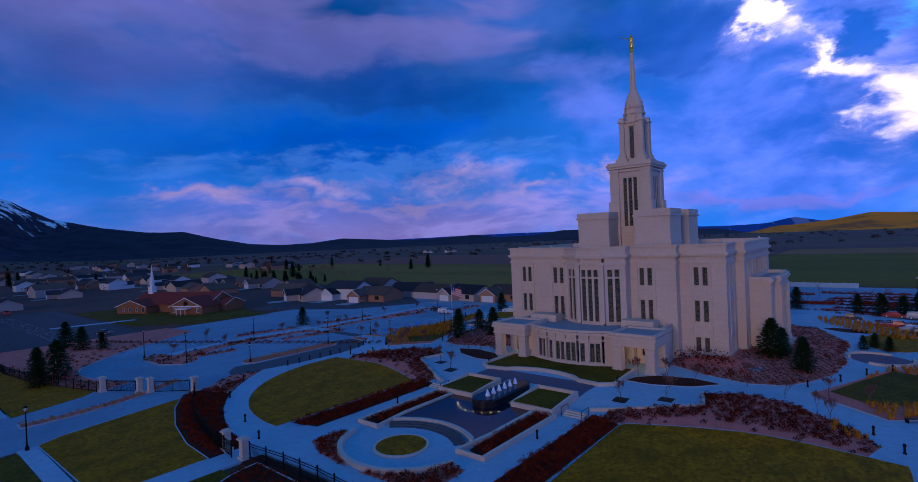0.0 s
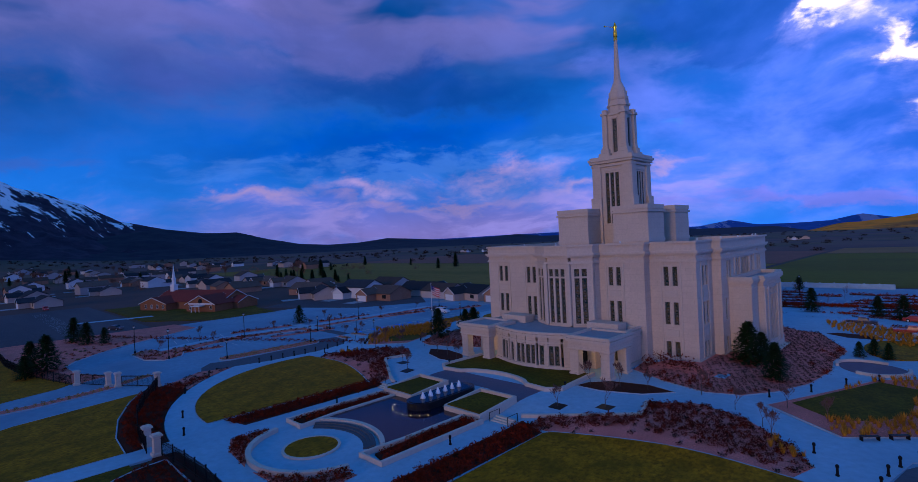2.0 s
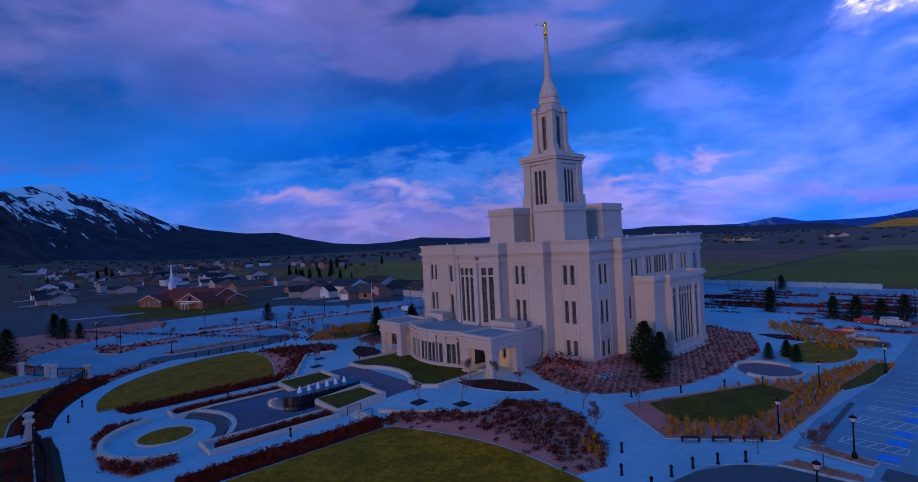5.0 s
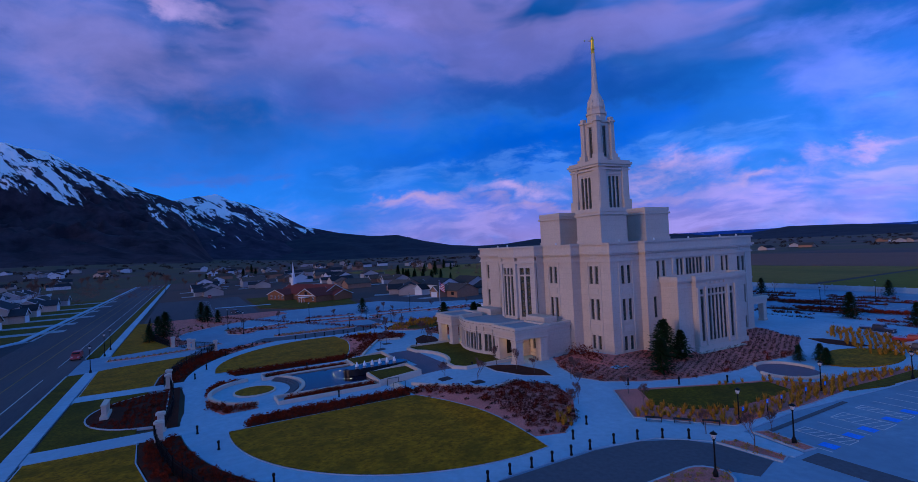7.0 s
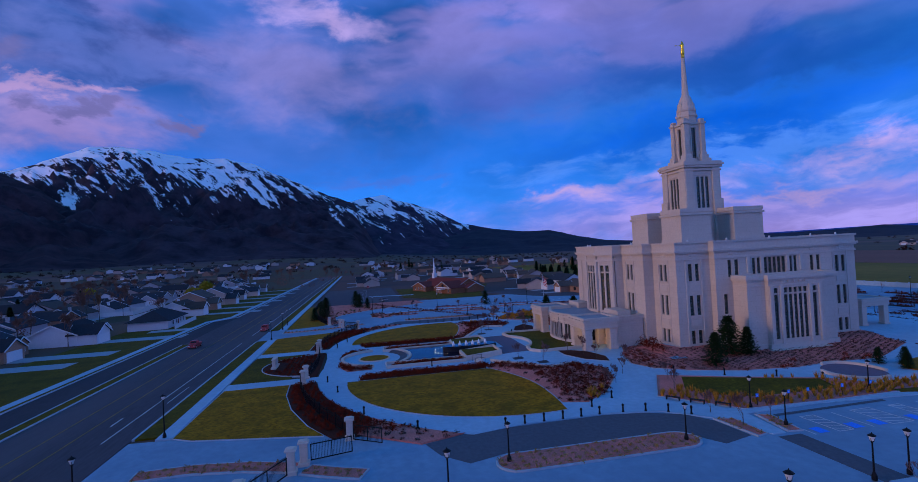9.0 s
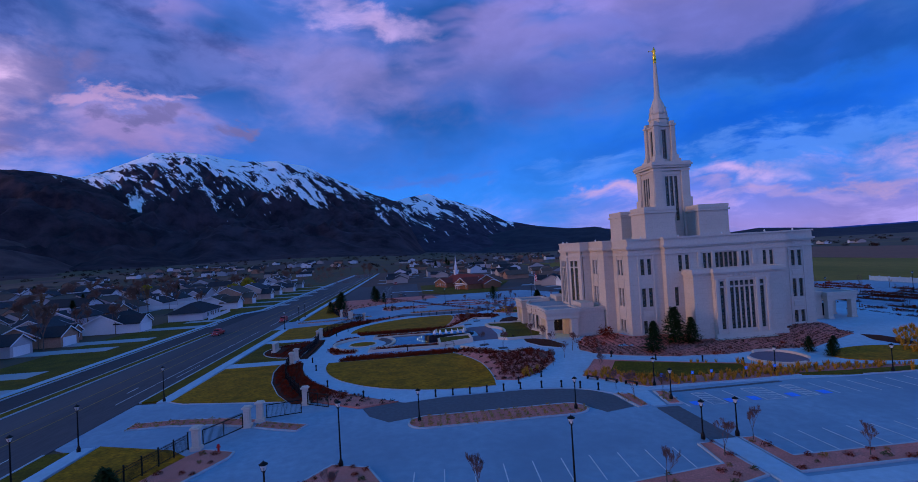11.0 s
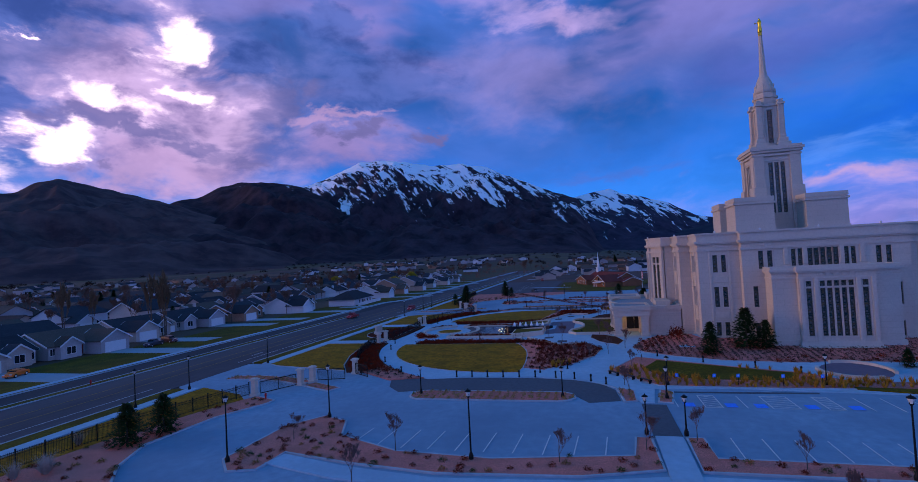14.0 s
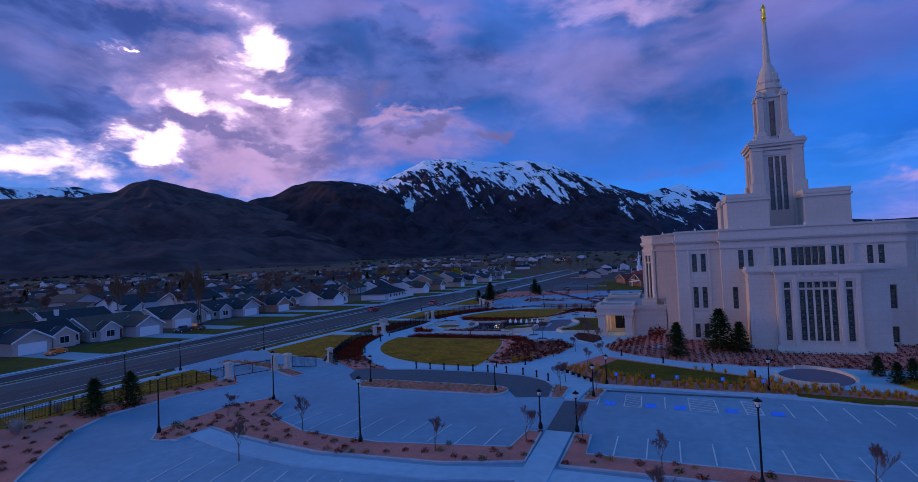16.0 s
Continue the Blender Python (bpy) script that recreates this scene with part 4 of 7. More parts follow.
    for k in range(8):
        rib = part("rib", boxes((1.9, 2.08, -0.09, 0.09, 49.8, 50.6), (1.62, 1.86, -0.08, 0.08, 50.6, 51.8), bevel=0.03), STONE_TRIM, t)
        rib.matrix_local = Matrix.Rotation((k + 0.5) * math.pi / 4, 4, "Z")
    part("spire", lathe(bmesh.new(), ((0.76, 54.3), (0.66, 55.5), (0.54, 58.5), (0.36, 62.6)), 8), STONE, t)
    part("finial", lathe(bmesh.new(), ((0.36, 62.55), (0.46, 62.7), (0.3, 62.9), (0.42, 63.15), (0.3, 63.3)), 10), GOLD, t, "gilded finial ball", smooth=True)


build_temple()


def build_statue():
    bm = bmesh.new()
    lathe(bm, ((0.34, 63.3), (0.44, 63.45), (0.40, 64.2), (0.30, 65.0), (0.42, 65.5), (0.34, 65.85), (0.12, 65.95)), 10)
    lathe(bm, ((0.05, 65.9), (0.19, 66.0), (0.21, 66.2), (0.1, 66.42)), 8)
    arm = bmesh.new()
    lathe(arm, ((0.10, 0.0), (0.08, 0.9), (0.05, 1.0), (0.04, 2.0), (0.16, 2.3)), 8)
    bmesh.ops.transform(arm, matrix=Matrix.Translation((-0.25, -0.1, 65.5)) @ Matrix.Rotation(radians(-68), 4, "Y"), verts=arm.verts)
    me = bpy.data.meshes.new("arm")
    arm.to_mesh(me)
    arm.free()
    bm.from_mesh(me)
    ob = part("statue", bm, GOLD, None, "gilded figure with a raised horn on the spire", smooth=True)
    ob.location = (TX, TY, 0)
    tagged(ob, category="statue")


build_statue()


# the entrance wing: two open porches and a bowed hall between them
def build_wing():
    t = thing("entrance_wing", "low pale stone entrance wing with two columned porches", "building wing", (AX, 0, 0))
    g = 0.75
    # bowed hall
    bow = [(x, 80.2 - 2.3 * math.cos(x / 8.3 * math.pi / 2)) for x in np.linspace(-8.0, 8.0, 9)]
    hall = [tuple(p) for p in bow] + [(8.0, 84.9), (13.6, 84.9), (13.6, 90.9), (-13.6, 90.9), (-13.6, 84.9), (-8.0, 84.9)]
    glass = [(1.6, 4.7)]
    ops = {k: row_of(1.02, 2 if k in (1, 6) else 1, glass, 0.72, 0.92) for k in range(1, 7)}
    ops.update({3: row_of(1.0, 2, glass, 0.72, 0.92), 4: row_of(1.0, 2, glass, 0.72, 0.92), 9: row_of(2.9, 3, [(2.2, 4.2)], 0.7, 1.6), 11: row_of(3.1, 3, [(2.2, 4.2)], 0.7, 1.6), 8: [(2.2, 1.9, g, 3.3), (4.4, 0.6, 1.6, 3.6)], 12: [(5.6 - 2.2, 1.9, g, 3.3), (1.2, 0.6, 1.6, 3.6)]})
    walls_round(t, hall, 0.3, 6.5, ops, 0.4)
    for name, d, z0, z1 in (("plinth", 0.2, 0.3, 1.5), ("string_course", 0.12, 5.1, 5.35), ("cornice", 0.28, 6.0, 6.4), ("coping", 0.18, 6.5, 6.8)):
        part(name, band(hall, d, z0, z1), STONE_TRIM, t)
    part("roof", prism(bmesh.new(), offset(hall, -0.38), 6.1, 6.3), ROOFING, t, "flat grey roof")
    for x0, x1 in ((-12.0, -6.4), (6.4, 12.0)):
        part("clerestory", boxes((x0, x1, 86.5, 89.3, 6.2, 7.6), bevel=0.06), STONE, t)
    for s in (-1, 1):
        x0, x1 = sorted((s * 8.1, s * 15.0))
        sq = [(x0, 78.1), (x1, 78.1), (x1, 85.0), (x0, 85.0)]
        part("porch_roof", prism(bmesh.new(), sq, 4.9, 6.6), STONE, t)
        part("cornice", band(sq, 0.3, 6.1, 6.5), STONE_TRIM, t)
        part("coping", band(sq, 0.16, 6.6, 7.0), STONE_TRIM, t)
        part("string_course", band(sq, 0.1, 5.0, 5.25), STONE_TRIM, t)
        part("roof", prism(bmesh.new(), offset(sq, -0.4), 6.6, 6.7), ROOFING, t)
        part("porch_floor", prism(bmesh.new(), sq, 0.3, 0.86), DARKPAVE, t, "dark paved porch floor")
        for x in (x0 + 0.85, x1 - 0.85):
            for y in (78.95, 84.0):
                part("column", boxes((x - 0.72, x + 0.72, y - 0.72, y + 0.72, 0.86, 4.9), (x - 0.85, x + 0.85, y - 0.85, y + 0.85, 0.8, 1.35), (x - 0.82, x + 0.82, y - 0.82, y + 0.82, 4.5, 4.8), bevel=0.04), STONE, t)
        xd = s * 10.2
        part("door", boxes((xd - 0.9, xd - 0.03, 85.1, 85.18, 0.86, 3.25), (xd + 0.03, xd + 0.9, 85.1, 85.18, 0.86, 3.25), bevel=0.02), GRANITE, t, "dark double door")
        xa, xb = sorted((s * 7.98, s * 8.14))
        part("door", boxes((xa, xb, 80.9, 82.35, 0.86, 4.2), (xa, xb, 82.45, 83.9, 0.86, 4.2), bevel=0.02), GRANITE, t, "dark glazed porch doors")
        part("ceiling_lamp", lathe(bmesh.new(), ((0.22, 4.62), (0.28, 4.72), (0.24, 4.9)), 10, s * 11.6, 80.2), LAMPLIGHT, t, "small glowing ceiling lamp")


build_wing()


U2 = AX + 0.7


def build_rear_porch(x0, x1, y0, y1):
    t = thing("rear_porch", "small pale stone porch with square columns at the rear entrance", "porch", (0, 0, 0))
    sq = [(x0, y0), (x1, y0), (x1, y1), (x0, y1)]
    part("porch_roof", prism(bmesh.new(), sq, 4.9, 6.3), STONE, t)
    part("cornice", band(sq, 0.3, 5.9, 6.25), STONE_TRIM, t)
    part("coping", band(sq, 0.16, 6.3, 6.6), STONE_TRIM, t)
    part("roof", prism(bmesh.new(), offset(sq, -0.4), 6.3, 6.4), ROOFING, t, "flat grey roof")
    part("porch_floor", prism(bmesh.new(), sq, 0.0, 0.86), DARKPAVE, t)
    for x in (x0 + 0.8, x1 - 0.7):
        for y in (y0 + 0.7, y1 - 0.7):
            part("column", boxes((x - 0.6, x + 0.6, y - 0.6, y + 0.6, 0.86, 4.9), (x - 0.72, x + 0.72, y - 0.72, y + 0.72, 0.8, 1.3), bevel=0.04), STONE, t)
    part("door", boxes((x0 + 1.2, x1 - 1.2, y0 + 0.05, y0 + 0.25, 0.86, 4.2), bevel=0.02), GRANITE, t, "dark rear double door")
    part("ceiling_lamp", lathe(bmesh.new(), ((0.22, 4.62), (0.28, 4.72), (0.24, 4.9)), 10, (x0 + x1) / 2, y0 + 1.6), LAMPLIGHT, t, "small glowing ceiling lamp")


build_rear_porch(U2 - 15.0, U2 - 8.1, 139.6, 146.5)
build_rear_porch(U2 + 8.1, U2 + 15.0, 139.6, 146.5)


def build_rear_hall():
    t = thing("rear_hall", "low pale stone hall between the rear porches", "building wing", (0, 0, 0))
    o = [(U2 - 13.6, 132.8), (U2 + 13.6, 132.8), (U2 + 13.6, 139.5), (U2 + 8.0, 139.5), (U2 + 8.0, 144.4), (U2 - 8.0, 144.4), (U2 - 8.0, 139.5), (U2 - 13.6, 139.5)]
    walls_round(t, o, 0.2, 6.5, {1: row_of(3.3, 3, [(2.2, 4.2)], 0.7, 1.6), 7: row_of(3.3, 3, [(2.2, 4.2)], 0.7, 1.6)}, 0.4)
    for name, d, z0, z1 in (("plinth", 0.2, 0.2, 1.5), ("cornice", 0.28, 6.0, 6.4), ("coping", 0.18, 6.5, 6.8)):
        part(name, band(o, d, z0, z1), STONE_TRIM, t)
    part("roof", prism(bmesh.new(), offset(o, -0.38), 6.1, 6.3), ROOFING, t, "flat grey roof")


build_rear_hall()
for s in (-1, 1):
    lamp = new("porch_light", bpy.data.lights.new("porch_light", "POINT"))
    lamp.data.energy, lamp.data.color, lamp.data.shadow_soft_size = 70.0, (1.0, 0.68, 0.35), 0.2
    lamp.location = (AX + s * 11.6, 81.0, 4.2)

# ---------------------------------------------------------------- paved ground, lawns and beds round the temple
def both(name, outline, material, lift, **kw):
    """A pad and its mirror image on the other side of the garden's axis."""
    return pad(name, outline, material, lift, **kw), pad(name, mirrored(outline), material, lift, **kw)


def kerb_round(outline, closed=True, height=0.16, width=0.22, twin=True, material=None):
    for o in ([outline, mirrored(outline)] if twin else [outline]):
        tagged(part("kerb", wall_band(bmesh.new(), o, width, -0.25, height, closed), material or KERB, kind="structure"), "pale concrete kerb")


def capsule(x0, y0, x1, y1, r, n=8):
    a = math.degrees(math.atan2(y1 - y0, x1 - x0))
    return arc(x1, y1, r, a - 90, a + 90, n) + arc(x0, y0, r, a + 90, a + 270, n)


U = lambda u: AX + u
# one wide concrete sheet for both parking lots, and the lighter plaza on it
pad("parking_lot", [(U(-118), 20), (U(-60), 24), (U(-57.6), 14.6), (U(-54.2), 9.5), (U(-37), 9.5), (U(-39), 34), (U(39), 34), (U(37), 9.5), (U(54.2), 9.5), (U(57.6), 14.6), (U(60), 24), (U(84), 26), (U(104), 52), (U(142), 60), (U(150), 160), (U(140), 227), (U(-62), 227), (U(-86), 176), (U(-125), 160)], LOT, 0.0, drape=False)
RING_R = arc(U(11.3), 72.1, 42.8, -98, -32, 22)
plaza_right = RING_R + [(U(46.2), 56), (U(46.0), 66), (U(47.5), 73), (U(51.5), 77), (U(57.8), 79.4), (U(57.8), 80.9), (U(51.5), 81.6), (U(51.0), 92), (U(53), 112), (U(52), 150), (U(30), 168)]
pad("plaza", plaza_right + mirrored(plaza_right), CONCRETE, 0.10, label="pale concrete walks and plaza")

# the two oval lawns, each with its kerb
lawn_arc = arc(-20.7, 59.2, 24.7, -92, 8, 22)
inner_arc = arc(-1.1, 9.6, 53.4, 88, 112.4, 10)
LAWN_R = lawn_arc + inner_arc + [(U(17.4), 58.0)]
both("lawn", LAWN_R, LAWN, 0.20, label="dormant yellow-green oval lawn")
kerb_round(LAWN_R, height=0.2, width=0.16)
# shrub bed between the lawn and the terrace
BED_R = inner_arc[:: 1] + [(U(14.9), 58.6), (U(14.7), 61.2), (U(24.4), 67.6), (U(23.0), 72.4), (U(27.5), 75.6), (U(33.5), 74.2), (U(38.5), 70.4), (U(41.2), 66.5)]
both("planting_bed", BED_R, GRAVEL, 0.17, label="red gravel bed of dormant shrubs")
kerb_round(BED_R[12:], closed=False, height=0.2, width=0.16)
tagged(part("terrace_wall", wall_band(bmesh.new(), [(U(12.6), 60.4), (U(14.7), 61.4), (U(24.4), 67.6), (U(23.0), 72.4)], 0.45, -0.2, 0.5), STONE_TRIM, kind="structure"), "low pale stone terrace wall")
tagged(part("terrace_wall", wall_band(bmesh.new(), mirrored([(U(12.6), 60.4), (U(14.7), 61.4), (U(24.4), 67.6), (U(23.0), 72.4)]), 0.45, -0.2, 0.5), STONE_TRIM, kind="structure"), "low pale stone terrace wall")
# straight hedge beds beside the walks, the wedge beds before the round seat
HEDGE_R = [(U(13.4), 37.5), (U(17.2), 36.6), (U(17.2), 58.2), (U(13.4), 59.6)]
both("hedge_bed", HEDGE_R, MULCH, 0.17, label="dark mulched hedge bed")
SIDE_R = [(U(7.2), 42.6), (U(9.6), 42.0), (U(9.6), 56.0), (U(7.2), 56.0)]
both("planting_bed", SIDE_R, MULCH, 0.30)
WEDGE_R = [(U(1.0), 32.4), (U(6.0), 32.9), (U(9.8), 34.3), (U(9.6), 38.8), (U(8.4), 38.6), (U(6.8), 35.6), (U(3.6), 33.7)]
both("planting_bed", WEDGE_R, GRAVEL, 0.17)
# the lens-shaped bed on the forecourt
LENS_R = [(U(12.0), 73.6), (U(16), 73.4), (U(21), 75.2), (U(24.0), 78.4), (U(20), 79.6), (U(15), 78.4), (U(12.6), 76)]
both("lens_bed", LENS_R, MULCH, 0.17, label="lens-shaped mulched bed with bare saplings")
kerb_round(LENS_R, height=0.2, width=0.14)
# the gravel bank at the foot of the walls
BANK_R = [(U(14.6), 85.8), (U(21), 82.4), (U(27), 80.6), (U(31), 82.2), (U(33.6), 86.5), (U(36), 93.5), (U(37.1), 103), (U(36.4), 109), (U(37), 118), (U(31), 131), (U(21.5), 132), (U(21.5), 92.8), (U(13.8), 91)]
both("bank_bed", BANK_R, GRAVEL, 0.16, cell=2.0, label="sloping red gravel bed along the temple wall")
kerb_round(BANK_R[:9], closed=False, height=0.19, width=0.14)
# golden grass bed and its lawn towards the lot
GRASS_R = [(U(34.0), 80.7), (U(42), 75.9), (U(50.2), 82.4), (U(50.8), 96), (U(50.6), 104), (U(52.4), 110), (U(53.2), 116), (U(53.2), 123), (U(50.0), 121), (U(47.2), 114), (U(46.8), 105.6), (U(42.2), 101.9), (U(38.2), 91.5)]
both("grass_bed", GRASS_R, GRAVEL, 0.17, label="gravel bed of golden ornamental grass")
kerb_round(GRASS_R, height=0.2, width=0.14)
GREEN_R = [(U(36.0), 83.6), (U(40.6), 81.0), (U(44.4), 83.6), (U(46.6), 87.6), (U(46.8), 99.4), (U(42.6), 100.9), (U(38.8), 91.5)]
both("lawn", GREEN_R, LAWN_GREEN, 0.21)
LAWN_BACK = [(U(43.2) + 4.8 * math.cos(radians(a)), 124.8 + 8.4 * math.sin(radians(a))) for a in range(0, 360, 15)]
both("lawn", LAWN_BACK, LAWN, 0.21)
COVER_R = [(U(50.0), 104.4), (U(50.9), 104.4), (U(52.6), 110.2), (U(53.0), 116), (U(53.0), 122.6), (U(51.2), 121.6), (U(50.8), 113)]
both("ground_cover", COVER_R, LAWN_GREEN, 0.23, label="low green ground cover in front of the grasses")
# the round seat plaza on the side walk
for s in (1, -1):
    o = arc(U(s * 41.2), 108.3, 4.1, 0, 345, 23)
    pad("seat_plaza", o, PAVERS, 0.14, label="plum paved round seat plaza")
    for a0, a1 in ((70, 200), (250, 380)):
        w = arc(U(s * 41.2), 108.3, 4.3, a0, a1, 14)
        tagged(part("seat_wall", wall_band(bmesh.new(), w, 0.4, -0.2, 0.5), STONE_TRIM, kind="structure"), "curved pale stone seat wall")

# drop-off paving, islands and crossings of the lots
DROP_R = [(U(48.6), 43.8), (U(46.7), 49.2), (U(46.3), 66), (U(47.2), 71.2), (U(49.3), 75.0), (U(52.2), 76.7), (U(57.2), 77.2), (U(58.3), 73.4), (U(55.8), 72.0), (U(53.9), 69.5), (U(53.7), 51.5), (U(55), 47.5), (U(52.2), 45)]
both("drop_off", DROP_R, DARKPAVE, 0.03, label="dark paved drop-off lane")
ISLAND_R = capsule(U(56.3), 52.0, U(56.1), 69.6, 2.1)
CROSS_R = [(U(58.4), 79.4), (U(69.4), 79.6), (U(69.4), 82.3), (U(58.4), 82.1)]
both("crossing", CROSS_R, DARKPAVE, 0.03, label="dark paved crossing")
STUB1_R = [(U(51.8), 76.9), (U(54), 77.2), (U(57.8), 77.6), (U(57.4), 79.0), (U(52.6), 79.0)]
STUB2_R = [(U(52.0), 82.2), (U(57.6), 81.4), (U(57.8), 82.9), (U(53), 83.6)]
WALK_R = [(U(69.4), 79.7), (U(84), 79.9), (U(84), 82.2), (U(69.4), 82.2)]
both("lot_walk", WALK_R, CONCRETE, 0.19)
BAND_R = [(U(66.4), 42.6), (U(70.5), 39.8), (U(80), 39.4), (U(82.5), 41.8), (U(81.8), 44.4), (U(77.6), 44.6), (U(79.2), 52), (U(80.3), 61), (U(79.3), 73), (U(77.2), 79.6), (U(69.8), 79.3), (U(69.8), 77.9), (U(74.4), 77.5), (U(76.6), 65), (U(75.9), 55.5), (U(72.4), 48), (U(67.9), 46.2)]
BAND2_R = [(U(69.4), 82.5), (U(77.2), 82.5), (U(76.9), 100), (U(76.6), 128), (U(70), 128.4), (U(70), 126), (U(74.0), 125.6), (U(74.2), 84.2), (U(69.4), 84.0)]
for o in (ISLAND_R, STUB1_R, STUB2_R, BAND_R, BAND2_R):
    both("island_bed", o, GRAVEL, 0.14, label="red gravel parking island with low shrubs")
    kerb_round(o, height=0.17)
PATH_R = ribbon([(U(79.2), 44.6), (U(81.2), 52), (U(82.4), 61), (U(81.4), 73), (U(79.4), 81), (U(79), 104), (U(78.8), 126)], 2.4)
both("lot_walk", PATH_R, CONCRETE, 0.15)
# the driveway medians and the bed along the street fence
MED_R = ribbon([(U(48.2), 14.5), (U(48.0), 20), (U(49.0), 25.5), (U(50.8), 30.5)], 2.4)
MED2_R = ribbon([(U(51.6), 31.5), (U(53.2), 34.5), (U(54.4), 37.2)], 2.2)
for o in (MED_R, MED2_R):
    both("island_bed", o, GRAVEL, 0.14, label="narrow gravel driveway median with low shrubs")
    kerb_round(o, height=0.17)
STREET_R = [(U(58.9), 27.8), (U(60.4), 31.4), (U(62), 31.4), (U(68.2), 28.5), (U(77.5), 27.5), (U(83), 30), (U(88.5), 35.0), (U(93), 39.5), (U(108), 62), (U(122), 60), (U(122), 19), (U(90), 20), (U(77.4), 21.5), (U(66.7), 24.4), (U(60.5), 26.6)]
both("street_bed", STREET_R, GRAVEL, 0.12, label="red gravel bed inside the street fence")
kerb_round(STREET_R[:9], closed=False, height=0.17)
STRIP_R = [(U(54.5), 14.6), (U(122), 14.6), (U(122), 18.9), (U(90), 19.9), (U(77.4), 21.4), (U(66.7), 24.3), (U(60.4), 26.5), (U(58.0), 24)]
both("lawn", STRIP_R, LAWN, 0.05)
pad("lens_bed", [(-7.4, 131.4), (-4, 130.4), (-0.5, 132.0), (1.2, 135.0), (-2.5, 135.2), (-6, 133.6)], MULCH, 0.17, label="lens-shaped mulched bed by the rear porch")

# ground before the fence: lawns, cross paths, the sign bed
FRONT_R = [(U(15.4), 14.7), (U(37.2), 14.4), (U(38.8), 17), (U(42.4), 32.6), (U(38), 30.2), (U(30), 27.2), (U(22), 25.4), (U(15.4), 25.0)]
both("lawn", FRONT_R, LAWN, 0.10, label="dormant yellow-green lawn by the street")
kerb_round(FRONT_R, height=0.12, width=0.14)
pad("lawn", [(U(-11.4), 14.7), (U(11.4), 14.7), (U(11.4), 24.5), (U(-11.4), 24.5)], LAWN_GREEN, 0.10)
SIGN_BED = arc(AX, 27.5, 9.6, 180, 360, 18)
pad("sign_bed", SIGN_BED, MULCH, 0.17, label="dark mulched bed round the sign")
kerb_round(SIGN_BED, height=0.22, width=0.18, twin=False)
both("path", [(U(11.5), 14.4), (U(15.2), 14.4), (U(15.2), 30), (U(11.5), 30)], CONCRETE, 0.12)
FENCE_R = [(U(13.4), 26.6), (U(20), 27.3), (U(28), 29.0), (U(35), 31.5), (U(40), 33.8), (U(44), 35.6)]
both("hedge_bed", [(U(15.4), 25.2), (U(22), 25.6), (U(30), 27.4), (U(38), 30.4), (U(43.6), 33.6)] + arc(U(11.3), 72.1, 42.95, -40, -84.5, 14), MULCH, 0.14, label="dark mulched bed along the fence")
both("hedge_bed", [(U(-11.3), 26.6), (U(0), 25.6), (U(0), 29.0), (U(-11.3), 29.0)], MULCH, 0.12)
CORNER_R = [(U(43.4), 36.4), (U(48.6), 43.4), (U(46.9), 48.6)] + arc(U(11.3), 72.1, 42.95, -34, -52, 6)
both("planting_bed", CORNER_R, GRAVEL, 0.18, label="red gravel bed with rows of low shrubs")

# street, verges, frontage road
pad("road", [(-900, -7.6), (420, -7.6), (420, 9.4), (-900, 9.4)], ASPHALT, 0.02, drape=False, label="two-lane asphalt road with a turning lane")
pad("frontage_road", [(-142, -10.2), (-132, -16.4), (420, -16.4), (420, -9.8), (-142, -9.8)], FRONTAGE, 0.015, drape=False, label="asphalt frontage road before the houses")
pad("verge", [(-80, -9.7), (420, -9.7), (420, -7.8), (-80, -7.8)], LAWN_GREEN, 0.12, drape=False)
pad("road", [(-640, -9.75), (-80.2, -9.75), (-80.2, -7.65), (-640, -7.65)], ASPHALT, 0.018, drape=False)
for a, b in ((U(-36), U(36)), (U(56), 420), (-640, U(-56))):
    pad("verge", [(a, 9.8), (b, 9.8), (b, 12.3), (a, 12.3)], LAWN_GREEN, 0.12, drape=False)
    pad("sidewalk", [(a - 1, 12.4), (b + 1, 12.4), (b + 1, 14.3), (a - 1, 14.3)], CONCRETE, 0.14, drape=False, label="concrete sidewalk")
    kerb_round([(a, 9.6), (b, 9.6)], closed=False, twin=False, height=0.15, width=0.3)
kerb_round([(-80, -7.7), (420, -7.7)], closed=False, twin=False, height=0.15, width=0.3)
kerb_round([(-80, -9.75), (420, -9.75)], closed=False, twin=False, height=0.15, width=0.3)
kerb_round([(-640, -9.8), (-142, -10.2), (-132, -16.5), (420, -16.5)], closed=False, twin=False, height=0.15, width=0.35)
pad("sidewalk", [(-640, -13.2), (-145, -13.6), (-133, -19.3), (420, -19.3), (420, -17.6), (-131, -17.6), (-143, -11.9), (-640, -11.6)], CONCRETE, 0.10, drape=False)
pad("verge", [(-131, -17.55), (420, -17.55), (420, -16.7), (-131, -16.7)], LAWN_GREEN, 0.09, drape=False)


